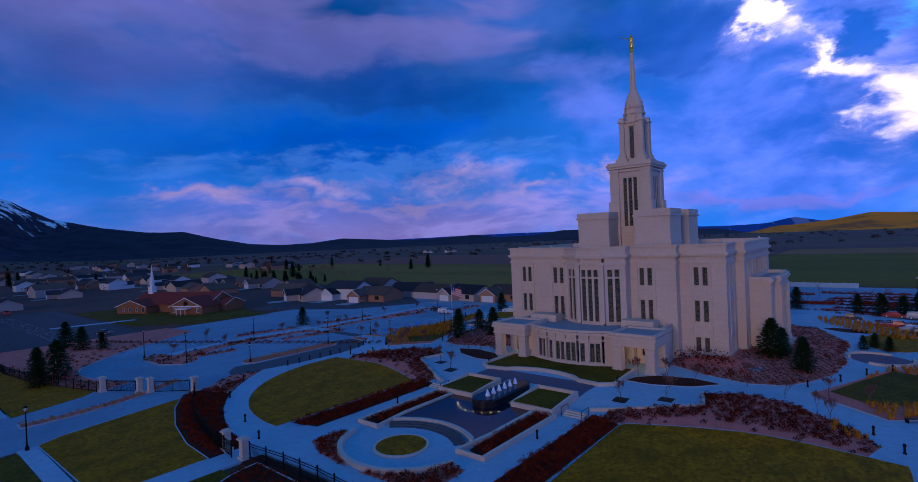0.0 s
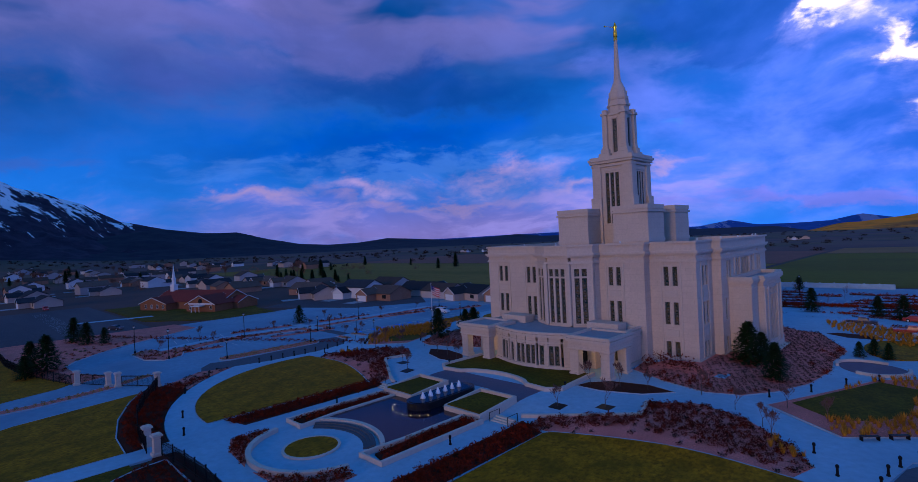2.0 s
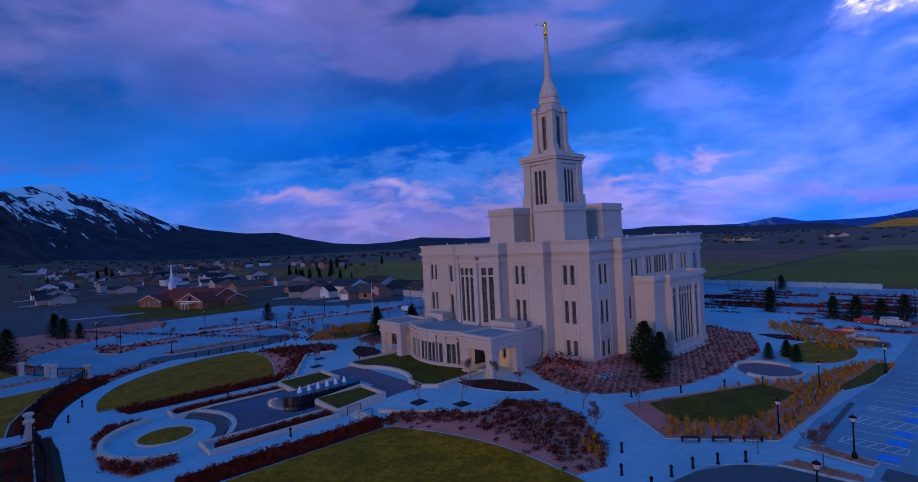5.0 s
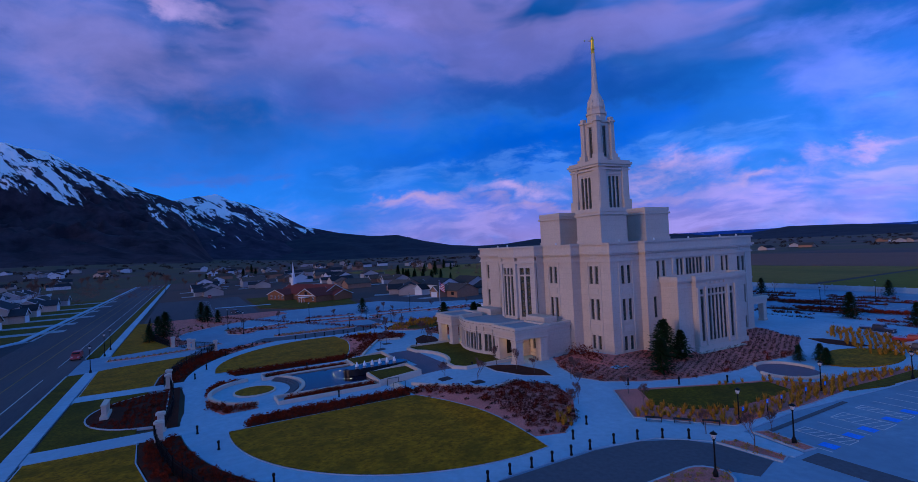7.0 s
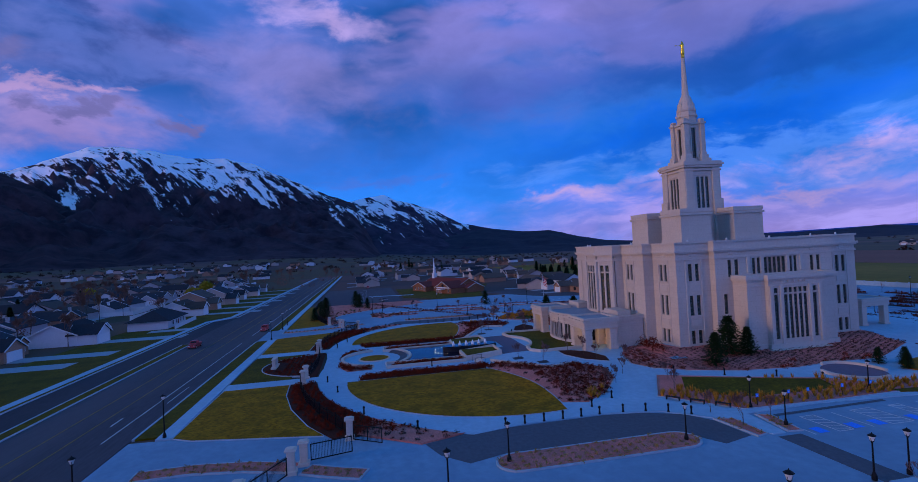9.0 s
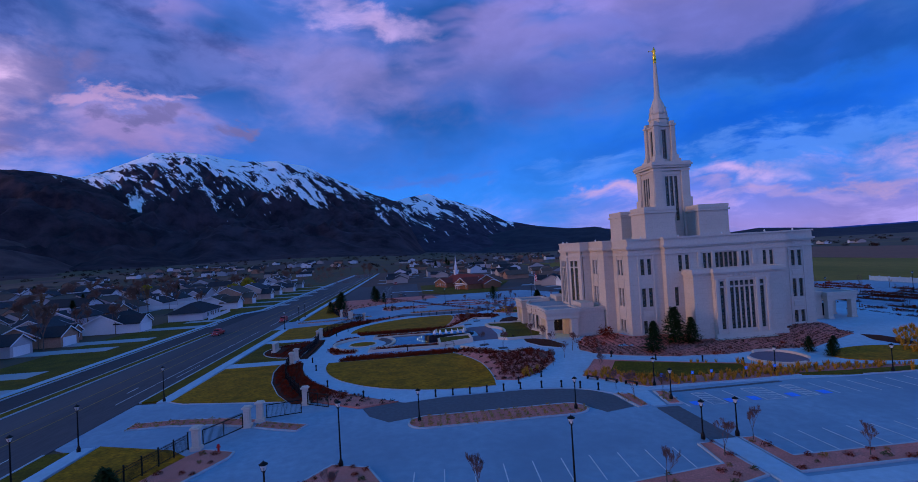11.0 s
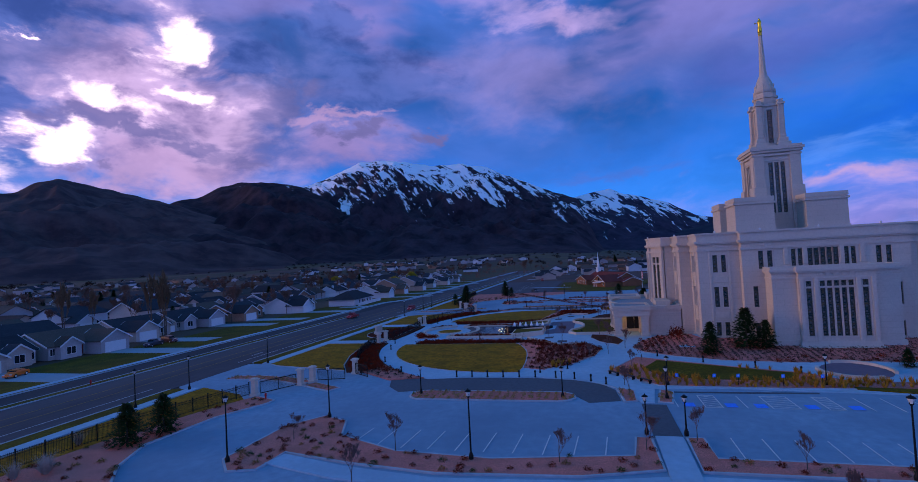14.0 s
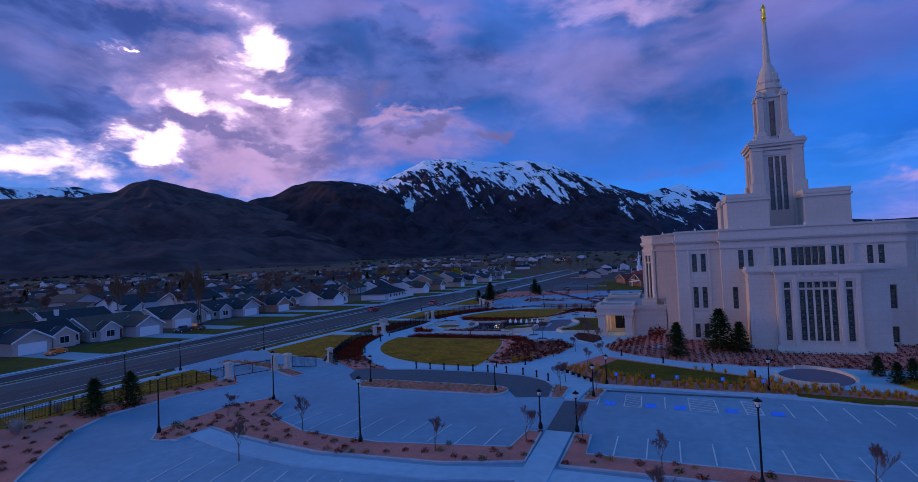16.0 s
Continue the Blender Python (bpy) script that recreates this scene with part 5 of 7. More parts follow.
def paint(name, rects, material, parent=None):
    """Painted marks, each an object: (x0, y0, x1, y1, width)."""
    for x0, y0, x1, y1, w in rects:
        d = math.hypot(x1 - x0, y1 - y0)
        ob = part(name, boxes((0, d, -w / 2, w / 2, -0.006, 0.006)), material, kind="structure")
        ob.matrix_world = Matrix.Translation((x0, y0, 0.036)) @ Matrix.Rotation(math.atan2(y1 - y0, x1 - x0), 4, "Z")


paint("road_line", [(-640, 6.1, U(-48), 6.1, 0.14), (U(-36), 6.1, U(36), 6.1, 0.14), (U(56), 6.1, 420, 6.1, 0.14)], WHITE_PAINT)
paint("road_line", [(-640, 1.9, 420, 1.9, 0.16), (-640, -1.7, 420, -1.7, 0.16)], YELLOW_PAINT)
for s in (1, -1):
    lines = [(U(s * 69.8), 50.5 + 2.75 * k, U(s * 75.0), 50.2 + 2.75 * k, 0.11) for k in range(10)]
    lines += [(U(s * 68.8), 86.4 + 2.65 * k, U(s * 74.0), 86.4 + 2.65 * k, 0.11) for k in range(15)]
    lines += [(U(s * 84.5), 50 + 2.75 * k, U(s * 90.0), 51 + 2.75 * k, 0.11) for k in range(26)]
    lines += [(U(s * 54.2), y, U(s * 59.1), y + 0.1, 0.11) for y in (83.2, 86.1, 87.9, 90.4, 92.9, 95.6, 98.3, 99.8)]
    lines += [(U(s * (54.2 + 0.12 * k)), 102.4 + 2.65 * k, U(s * (59.2 + 0.12 * k)), 102.5 + 2.65 * k, 0.11) for k in range(9)]
    for y0, y1 in ((86.1, 87.9), (92.9, 95.6), (98.3, 99.8)):
        lines += [(U(s * (54.3 + 0.95 * k)), y0, U(s * (55.0 + 0.95 * k)), y1, 0.10) for k in range(5)]
        lines += [(U(s * 54.2), y0, U(s * 54.2), y1, 0.10), (U(s * 59.1), y0, U(s * 59.1), y1, 0.10)]
    paint("stall_line", lines, WHITE_PAINT)
    paint("access_mark", [(U(s * 57.4), y, U(s * 58.9), y, 1.2) for y in (84.6, 89.0, 92.0, 97.0, 101.2)], BLUE_PAINT)
    paint("paved_strip", [(U(s * 52.9), 83.2, U(s * 52.5), 99.8, 0.6)], DARKPAVE)
paint("road_arrow", [(-14, 4.0, -10.5, 4.0, 0.2), (-30, 7.6, -20, 7.6, 0.12)], WHITE_PAINT)

# ---------------------------------------------------------------- fountain court
def build_fountain():
    t = thing("fountain", "stone fountain court with a dark pool and white jets", "fountain", (AX, 0, 0))
    pool = [(-6.9, 57.0), (-6.9, 46.6)] + [(9.9 * math.sin(radians(a)), 36.6 + 9.9 * math.cos(radians(a))) for a in range(-42, 43, 6)] + [(6.9, 46.6), (6.9, 57.0)]
    part("water", prism(bmesh.new(), pool, 0.15, 0.42), WATER, t, "dark still pool water")
    part("pool_wall", wall_band(bmesh.new(), [(AX + x, y) for x, y in pool], 0.55, -0.1, 0.62), STONE_TRIM, t).location = (-AX, 0, 0)
    slab = arc(0, 55.2, 1.9, 180, 360, 12) + arc(0, 62.8, 1.9, 0, 180, 12)
    part("plinth", prism(bmesh.new(), slab, 0.3, 1.35), GRANITE, t, "dark polished granite plinth")
    slab2 = arc(0, 55.2, 1.6, 180, 360, 12) + arc(0, 62.8, 1.6, 0, 180, 12)
    part("basin", prism(bmesh.new(), slab2, 1.35, 1.42), WATER, t)
    for k in range(6):
        y = 55.6 + 1.35 * k
        part("jet", lathe(bmesh.new(), ((0.36, 1.4), (0.32, 1.62), (0.2, 1.9), (0.12, 2.15), (0.03, 2.3)), 8, 0, y), JET, t, "white foaming water jet", smooth=True)
    for k in range(8):
        a = radians(200 + 20 * k)
        part("pool_light", lathe(bmesh.new(), ((0.055, 0.42), (0.055, 0.45), (0.02, 0.47)), 8, 3.6 * math.cos(a) - 0.2, 54.6 + 2.9 * math.sin(a)), LAMPLIGHT, t, "small glowing pool light")
    for s in (-1, 1):
        x0, x1 = sorted((s * 3.4, s * 9.4))
        o = [(x0, 56.4), (x1, 56.4), (x1, 63.2), (x0, 63.2)]
        part("planter_wall", wall_band(bmesh.new(), [(AX + x, y) for x, y in o], 0.5, -0.6, 1.0, True), STONE_TRIM, t, "pale stone planter wall").location = (-AX, 0, 0)
        part("planter_lawn", prism(bmesh.new(), offset(o, -0.2), 0.3, 1.15), LAWN_GREEN, t, "clipped grass top")
        part("bed_wall", wall_band(bmesh.new(), [(U(s * 6.6), 44.0), (U(s * 6.4), 41.4), (U(s * 9.9), 41.4), (U(s * 9.9), 56.3)], 0.42, -0.1, 0.62), STONE_TRIM, t).location = (-AX, 0, 0)
        part("steps", boxes((s * 11.6 - 1.4, s * 11.6 + 1.4, 57.6, 58.0, 0, 0.24), (s * 11.6 - 1.4, s * 11.6 + 1.4, 58.0, 58.4, 0, 0.4), (s * 11.6 - 1.4, s * 11.6 + 1.4, 58.4, 58.9, 0, 0.56), bevel=0.01), STONE_TRIM, t)
        for x in (s * 10.2, s * 13.0):
            part("handrail", boxes((x - 0.03, x + 0.03, 57.3, 59.2, 1.15, 1.2), (x - 0.03, x + 0.03, 57.3, 57.36, 0.1, 1.15), (x - 0.03, x + 0.03, 59.14, 59.2, 0.2, 1.15)), IRON, t, "black metal handrail")
    # the round seat with its planter
    ring = [(AX + x, y) for x, y in [(8.0 * math.sin(radians(a)), 40.6 - 7.6 * math.cos(radians(a))) for a in range(-78, 79, 6)]]
    part("seat_wall", wall_band(bmesh.new(), ring, 0.55, -0.1, 0.62), STONE_TRIM, t, "curved pale stone seat wall").location = (-AX, 0, 0)
    for k in range(3):
        r = 8.7 - 0.45 * k
        st = [(AX + r * math.sin(radians(a)), 36.9 + r * math.cos(radians(a))) for a in range(-44, 45, 6)]
        part("step", wall_band(bmesh.new(), st, 0.45, -0.1, 0.46 - 0.14 * k), DARKPAVE, t, "dark curved step").location = (-AX, 0, 0)
    part("planter_kerb", wall_band(bmesh.new(), arc(AX, 39.3, 3.0, 0, 345, 23), 0.3, -0.1, 0.3, True), STONE_TRIM, t).location = (-AX, 0, 0)
    part("planter_soil", prism(bmesh.new(), arc(0, 39.3, 2.9, 0, 345, 23), 0.0, 0.27), LAWN, t, "round patch of dormant grass")


build_fountain()
pad("paver_court", [(U(-9.6), 63.6), (U(-3.2), 63.6), (U(-3.2), 65.4), (U(3.2), 65.4), (U(3.2), 63.6), (U(9.6), 63.6), (U(9.6), 69.6), (U(-9.6), 69.6)], PAVERS, 0.13, cell=2.0, label="plum-coloured paver court")
HALL_LAWN = [(U(-11.4), 79.6), (U(-11.8), 70.4), (U(-10.0), 69.0), (U(-6.6), 69.4)] + [(U(x), 70.6 - 1.2 * (1 - (x / 5.2) ** 2) * -1) for x in np.linspace(-5.2, 5.2, 7)] + [(U(6.6), 69.4), (U(10.0), 69.0), (U(11.8), 70.4), (U(11.4), 79.6)]
pad("hall_lawn", HALL_LAWN, LAWN_GREEN, 0.28, cell=2.0, label="green lawn before the bowed hall")
tagged(part("planter_wall", wall_band(bmesh.new(), HALL_LAWN, 0.5, -0.3, 0.62), STONE_TRIM, kind="structure"), "curved pale stone planter wall")
for s in (1, -1):
    for x, y in ((14.8, 65.0), (19.7, 68.0)):
        pad("tree_grate", [(U(s * x) - 0.9, y - 0.9), (U(s * x) + 0.9, y - 0.9), (U(s * x) + 0.9, y + 0.9), (U(s * x) - 0.9, y + 0.9)], IRON, 0.13, thick=0.1, cell=1.0, label="black square tree grate")


# ---------------------------------------------------------------- planting
def leaf_mass(name, spots, size, leaves, material, flat=0.8, upright=0.0, label="", category="shrubs", leaf=0.16):
    """Many small bushes as one object: every bush a cloud of small leaves or upright blades."""
    rng = np.random.default_rng(len(spots) + int(size * 100))
    verts, faces = [], []
    for x, y, z in spots:
        s = size * rng.uniform(0.7, 1.25)
        if upright:
            a = rng.uniform(0, 2 * np.pi, leaves)
            lean = rng.uniform(0.05, upright, leaves)
            hgt = s * rng.uniform(0.6, 1.1, leaves)
            ca, sa = np.cos(a), np.sin(a)
            base = np.stack([x + ca * 0.12 * s, y + sa * 0.12 * s, np.full(leaves, z)], 1)
            tip = base + np.stack([ca * lean * hgt, sa * lean * hgt, hgt], 1)
            side = np.stack([-sa, ca, 0 * a], 1) * leaf * s * 0.5
            tri = np.stack([base - side, base + side, tip], 1)
        else:
            d = rng.normal(size=(leaves, 3))
            d /= np.linalg.norm(d, axis=1, keepdims=True)
            d[:, 2] = np.abs(d[:, 2])
            c = d * rng.uniform(0.3, 1.0, (leaves, 1)) * np.array([s, s, s * flat]) + [x, y, z]
            e1 = rng.normal(size=(leaves, 3)) * leaf * s
            e2 = rng.normal(size=(leaves, 3)) * leaf * s
            tri = np.stack([c - e1, c + e1, c + e2 + d * leaf * s], 1)
        k = len(verts)
        verts.extend(map(tuple, tri.reshape(-1, 3)))
        faces.extend((k + 3 * i, k + 3 * i + 1, k + 3 * i + 2) for i in range(leaves))
    me = bpy.data.meshes.new(name)
    me.from_pydata(verts, [], faces)
    me.materials.append(material)
    return tagged(new(name, me), label, category, kind="stuff")


def spots_in(outline, pitch, jitter=0.25, lift=0.15, rows=True, seed=1, keep=1.0, margin=0.0):
    rng = np.random.default_rng(seed)
    xs, ys = [p[0] for p in outline], [p[1] for p in outline]
    out = []
    for i, y in enumerate(np.arange(min(ys) + pitch / 2, max(ys), pitch)):
        for x in np.arange(min(xs) + pitch / 2 * (1 + i % 2), max(xs), pitch):
            px, py = x + rng.uniform(-jitter, jitter) * pitch, y + rng.uniform(-jitter, jitter) * pitch
            if inside(px, py, outline) and rng.random() < keep:
                out.append((px, py, ground_at(px, py) + lift))
    return out


def twice(spots):
    return spots + [(2 * AX - x, y, z) for x, y, z in spots]


FENCE_BED = [(U(15.6), 26.0), (U(22), 26.2), (U(30), 28.0), (U(38), 31.0), (U(43.2), 34.0)] + arc(U(11.3), 72.1, 43.2, -42, -84, 12)
leaf_mass("hedge", twice(spots_in(HEDGE_R, 0.8, seed=2) + spots_in(FENCE_BED, 1.0, seed=3, keep=0.85) + spots_in(SIDE_R, 0.8, seed=4, lift=0.3) + spots_in(WEDGE_R, 0.85, seed=6)), 0.62, 110, TWIG_RED, 0.9, label="dense dark red dormant hedge shrubs", category="hedge", leaf=0.10)
STRAW_DULL = surface("dry_shrub", (0.24, 0.12, 0.03), 0.9, 0.4, 4, 0.5, 0.0)
leaf_mass("shrubs", twice(spots_in(BED_R, 1.7, seed=5, keep=0.7) + spots_in(CORNER_R, 1.5, seed=7)), 0.42, 60, TWIG_DARK, 0.8, leaf=0.12, label="low dark dormant shrubs in gravel")
upper = [p for p in spots_in(BED_R, 1.0, seed=8, keep=0.9) if p[1] > 64.2 + (2.5 if p[0] < U(26) else 0) and p[0] > U(21)]
leaf_mass("hedge", twice(upper + [p for p in spots_in(BED_R, 0.9, seed=9) if p[1] > 55.8 + 0.62 * (p[0] - U(11)) and p[0] < U(25)]), 0.56, 100, TWIG_RED, 0.9, label="dark red dormant shrubs by the terrace", category="hedge", leaf=0.10)
leaf_mass("shrubs", twice([p for p in spots_in(BANK_R, 0.98, 0.12, seed=10, keep=0.97) if p[0] > U(23) or p[1] < 91]), 0.40, 44, TWIG_BROWN, 0.7, leaf=0.12, label="rows of low dormant shrubs on the bank")
leaf_mass("shrubs", twice([p for p in spots_in(BANK_R, 1.6, 0.4, seed=11, keep=0.5) if p[1] < 86.5 or p[0] > U(34)]), 0.6, 80, TWIG_RED, 0.9, leaf=0.11, label="reddish dormant shrubs on the bank")
leaf_mass("tall_shrubs", twice([(U(15.5 + 1.7 * k), 89.6 - 0.3 * k, ground_at(U(15.5 + 1.7 * k), 89.6) + 0.5) for k in range(5)]), 1.35, 130, TWIG_RED, 1.15, label="tall reddish-brown bare shrubs against the wall", leaf=0.07)
grassy = [p for p in spots_in(GRASS_R, 0.95, seed=12, keep=0.85) if not inside(p[0], p[1], GREEN_R) and not inside(p[0], p[1], COVER_R)]
leaf_mass("ornamental_grass", twice([p for p in grassy if p[0] > U(39.5)]), 0.85, 34, STRAW, upright=0.55, label="golden straw-coloured ornamental grass", category="grass", leaf=0.12)
leaf_mass("ornamental_grass", twice(spots_in([(U(36.5), 68.2), (U(39), 67), (U(40.4), 68), (U(37.5), 70.6)], 0.9, seed=13)), 0.85, 34, STRAW, upright=0.55, label="tufts of golden dry grass", category="grass", leaf=0.12)
islands = []
for k, o in enumerate((ISLAND_R, STUB1_R, STUB2_R, MED_R, MED2_R)):
    islands += spots_in(o, 1.05, 0.1, 0.14, seed=20 + k)
leaf_mass("shrubs", twice(islands), 0.36, 30, surface("tan_twigs", (0.34, 0.20, 0.05), 0.9, 0.5, 4, 0.5, 0.0), 0.8, label="small tan clipped shrubs on the islands")
bigger = spots_in(BAND_R, 1.5, 0.35, 0.14, seed=30, keep=0.7) + spots_in(BAND2_R, 1.6, 0.35, 0.14, seed=31, keep=0.7) + [p for p in spots_in(STREET_R, 2.0, 0.4, 0.12, seed=32, keep=0.6) if p[0] < U(100)]
SAGE = surface("green_shrub_leaves", (0.05, 0.065, 0.012), 0.9, 0.4, 4, 0.5, 0.0)
leaf_mass("shrubs", twice([p for k, p in enumerate(bigger) if k % 5 < 3]), 0.46, 170, TWIG_RED, 0.8, label="scattered reddish low shrubs in gravel", leaf=0.075)
leaf_mass("shrubs", twice([p for k, p in enumerate(bigger) if k % 5 == 3]), 0.42, 170, SAGE, 0.85, label="small dark green shrubs in gravel", leaf=0.075)
leaf_mass("shrubs", twice([p for k, p in enumerate(bigger) if k % 5 == 4]), 0.44, 160, STRAW_DULL, 0.8, label="dry straw-brown low shrubs in gravel", leaf=0.075)
PALE_TWIG = surface("pale_twigs", (0.42, 0.34, 0.30), 0.9, 0.3, 4, 0.5, 0.0)
leaf_mass("bare_bush", [(45.3, 23.4, 0.2), (46.2, 24.6, 0.2), (39.3, 19.8, 0.2), (47.6, 22.6, 0.2)], 1.5, 260, PALE_TWIG, 1.2, upright=0.8, label="pale bare bushes inside the street fence", leaf=0.02)
leaf_mass("shrubs", [p for p in spots_in(SIGN_BED, 0.9, 0.2, 0.15, seed=40, keep=0.9) if abs(p[0] - AX) > 3.2 or p[1] > 22.5], 0.42, 70, TWIG_RED, 0.8, label="reddish dormant shrubs round the sign", leaf=0.12)

# ---------------------------------------------------------------- fences, gates, lamps, benches
def build_fence(line, label="black metal picket fence", step=2.4, z=0.12, height=1.75):
    """Posts at even steps along a line, with a picket panel between each two."""
    pts, out = line, []
    for (ax, ay), (bx, by) in zip(pts, pts[1:]):
        n = max(1, round(math.hypot(bx - ax, by - ay) / step))
        out += [(ax + (bx - ax) * k / n, ay + (by - ay) * k / n) for k in range(n)]
    out.append(pts[-1])
    t = thing("fence", label, "fence", (*out[0], 0))
    x0, y0 = out[0]
    verts, faces = [], []
    for i, (x, y) in enumerate(out):
        post = new("post", POST_MESH)
        post.parent, post.location = t, (x - x0, y - y0, z)
        if i + 1 < len(out):
            nx, ny = out[i + 1]
            d = math.hypot(nx - x, ny - y)
            at = Matrix.Translation((x - x0, y - y0, z)) @ Matrix.Rotation(math.atan2(ny - y, nx - x), 4, "Z") @ Matrix.Diagonal((d / 2.4, 1, 1, 1))
            for h in (0.2, 1.35, 1.6):
                rail = new("rail", RAIL_MESH)
                rail.parent = t
                rail.matrix_local = at @ Matrix.Translation((0, 0, h))
            for k in range(16):
                px, a = 0.16 + 0.139 * k, len(verts)
                verts += [at @ Vector((px + p, q, r)) for r in (0.08, 1.75) for p, q in ((-0.012, -0.012), (0.012, -0.012), (0.012, 0.012), (-0.012, 0.012))]
                faces += [(a + p, a + (p + 1) % 4, a + 4 + (p + 1) % 4, a + 4 + p) for p in range(4)] + [(a + 4, a + 5, a + 6, a + 7)]
    me = bpy.data.meshes.new("picket_infill")
    me.from_pydata([tuple(v) for v in verts], [], faces)
    me.materials.append(IRON)
    infill = tagged(new("picket_infill", me), kind="stuff")
    infill.parent = t


def mesh_of(bm, name, material):
    me = bpy.data.meshes.new(name)
    bmesh.ops.recalc_face_normals(bm, faces=bm.faces)
    bm.to_mesh(me)
    bm.free()
    me.materials.append(material)
    return me


POST_MESH = mesh_of(boxes((-0.05, 0.05, -0.05, 0.05, 0, 1.85), (-0.07, 0.07, -0.07, 0.07, 1.85, 1.92)), "post", IRON)
RAIL_MESH = mesh_of(boxes((0.05, 2.35, -0.02, 0.02, 0, 0.05)), "rail", IRON)
build_fence(FENCE_R)
build_fence(mirrored(FENCE_R))
build_fence([(U(-11.3), 27.6), (U(-5.6), 28.2), (U(0), 28.4), (U(5.6), 28.2), (U(11.3), 27.6)])
STREET_FENCE = [(U(58.6), 26.0), (U(66.7), 23.7), (U(77.4), 20.8), (U(90), 19.2), (U(120), 18.4)]
build_fence(STREET_FENCE)
build_fence(mirrored(STREET_FENCE))


def pillar(x, y, h=2.2, group="gate pillars"):
    t = thing("gate_pillar", "square pale stone gate pillar with a flat cap", "pillar", (x, y, 0.05), group=group)
    part("shaft", boxes((-0.37, 0.37, -0.37, 0.37, 0.3, h), bevel=0.03), STONE, t)
    part("base", boxes((-0.54, 0.54, -0.54, 0.54, -0.1, 0.35), bevel=0.04), STONE_TRIM, t)
    part("cap", boxes((-0.55, 0.55, -0.55, 0.55, h, h + 0.2), (-0.4, 0.4, -0.4, 0.4, h + 0.2, h + 0.32), bevel=0.04), STONE_TRIM, t)


for s in (1, -1):
    for u, y in ((44.3, 35.6), (50.2, 31.2), (52.0, 30.2), (58.4, 26.8)):
        pillar(U(s * u), y)
    for u, y in ((12.0, 27.3), (15.9, 27.3)):
        pillar(U(s * u), y, 2.1, "path pillars")


def gate(x0, y0, x1, y1):
    d = math.hypot(x1 - x0, y1 - y0)
    t = thing("metal_gate", "black metal driveway gate leaf", "gate", (x0, y0, 0.1), math.degrees(math.atan2(y1 - y0, x1 - x0)), "driveway gates")
    part("gate_frame", boxes((0, d, -0.03, 0.03, 0.1, 0.2), (0, d, -0.03, 0.03, 1.7, 1.8), (0, 0.09, -0.03, 0.03, 0.2, 1.7), (d - 0.09, d, -0.03, 0.03, 0.2, 1.7), (d / 2 - 0.04, d / 2 + 0.04, -0.03, 0.03, 0.2, 1.7)), IRON, t)
    n = int(d / 0.15)
    bars = bmesh.new()
    for k in range(1, n):
        x = d * k / n
        if abs(x - d / 2) > 0.06:
            box(bars, x - 0.012, x + 0.012, -0.012, 0.012, 0.2, 1.95)
    part("picket_infill", bars, IRON, t, kind="stuff")


gate(U(45.0), 36.0, U(47.2), 39.2)
gate(U(49.7), 31.8, U(48.6), 36.0)
gate(U(52.7), 29.9, U(57.8), 27.2)
gate(U(-45.0), 35.2, U(-49.6), 31.6)
gate(U(-52.7), 29.9, U(-57.8), 27.2)


def lamp_post(height, label):
    t = thing("street_lamp", label, "lamp post")
    h = height
    part("pole", lathe(bmesh.new(), ((0.22, 0), (0.22, 0.35), (0.14, 0.55), (0.085, 0.7), (0.06, h - 0.75), (0.09, h - 0.7), (0.05, h - 0.62)), 10), IRON, t)
    head = part("lantern", lathe(bmesh.new(), ((0.07, h - 0.66), (0.15, h - 0.6), (0.17, h - 0.55), (0.10, h - 0.53)), 8), IRON, t, "black lantern head")
    part("lantern_glass", lathe(bmesh.new(), ((0.14, h - 0.54), (0.26, h - 0.16), (0.24, h - 0.14)), 8), FROST, head, "frosted lantern glass")
    part("lantern_roof", lathe(bmesh.new(), ((0.31, h - 0.15), (0.33, h - 0.11), (0.14, h + 0.02), (0.05, h + 0.06), (0.02, h + 0.16)), 8), IRON, head)
    for k in range(4):
        bar = part("lantern_bar", boxes((0.13, 0.16, -0.015, 0.015, 0, 0.39)), IRON, head)
        bar.matrix_local = Matrix.Translation((0, 0, h - 0.54)) @ Matrix.Rotation(k * math.pi / 2 + 0.39, 4, "Z") @ Matrix.Shear("XY", 4, (0.31, 0.0))
    return t


FROST = surface("frosted_glass", (0.62, 0.60, 0.58), 0.35, 0.1, 4, 1, 0.0)
SPOTS_TALL = ((66.9, 43.5), (77.0, 63.3), (76.8, 97.0), (80.6, 40.4), (75.0, 128))
SPOTS_WALK = ((55.9, 51.2), (56.4, 70.2), (56.1, 82.5), (68.8, 82.6), (48.8, 102), (68.8, 79.0), (49.9, 83.4), (53, 116))
SPOTS_ROAD = ((36.5, 13.3), (56.0, 13.2), (65.6, 13.2))
for height, spots, words, group in ((6.2, SPOTS_TALL, "tall black lamp post with a lantern in the lot", "lot lamps"), (3.8, SPOTS_WALK, "short black lamp post beside the walks", "walk lamps"), (5.2, SPOTS_ROAD, "black street lamp beside the sidewalk", "street lamps")):
    first = lamp_post(height, words)
    tagged(first, group=group)
    first.location = (U(spots[0][0]), spots[0][1], 0.1)
    for s in (1, -1):
        for u, y in spots[(1 if s > 0 else 0):]:
            copy_thing(first, pose(U(s * u), y, 0.1))


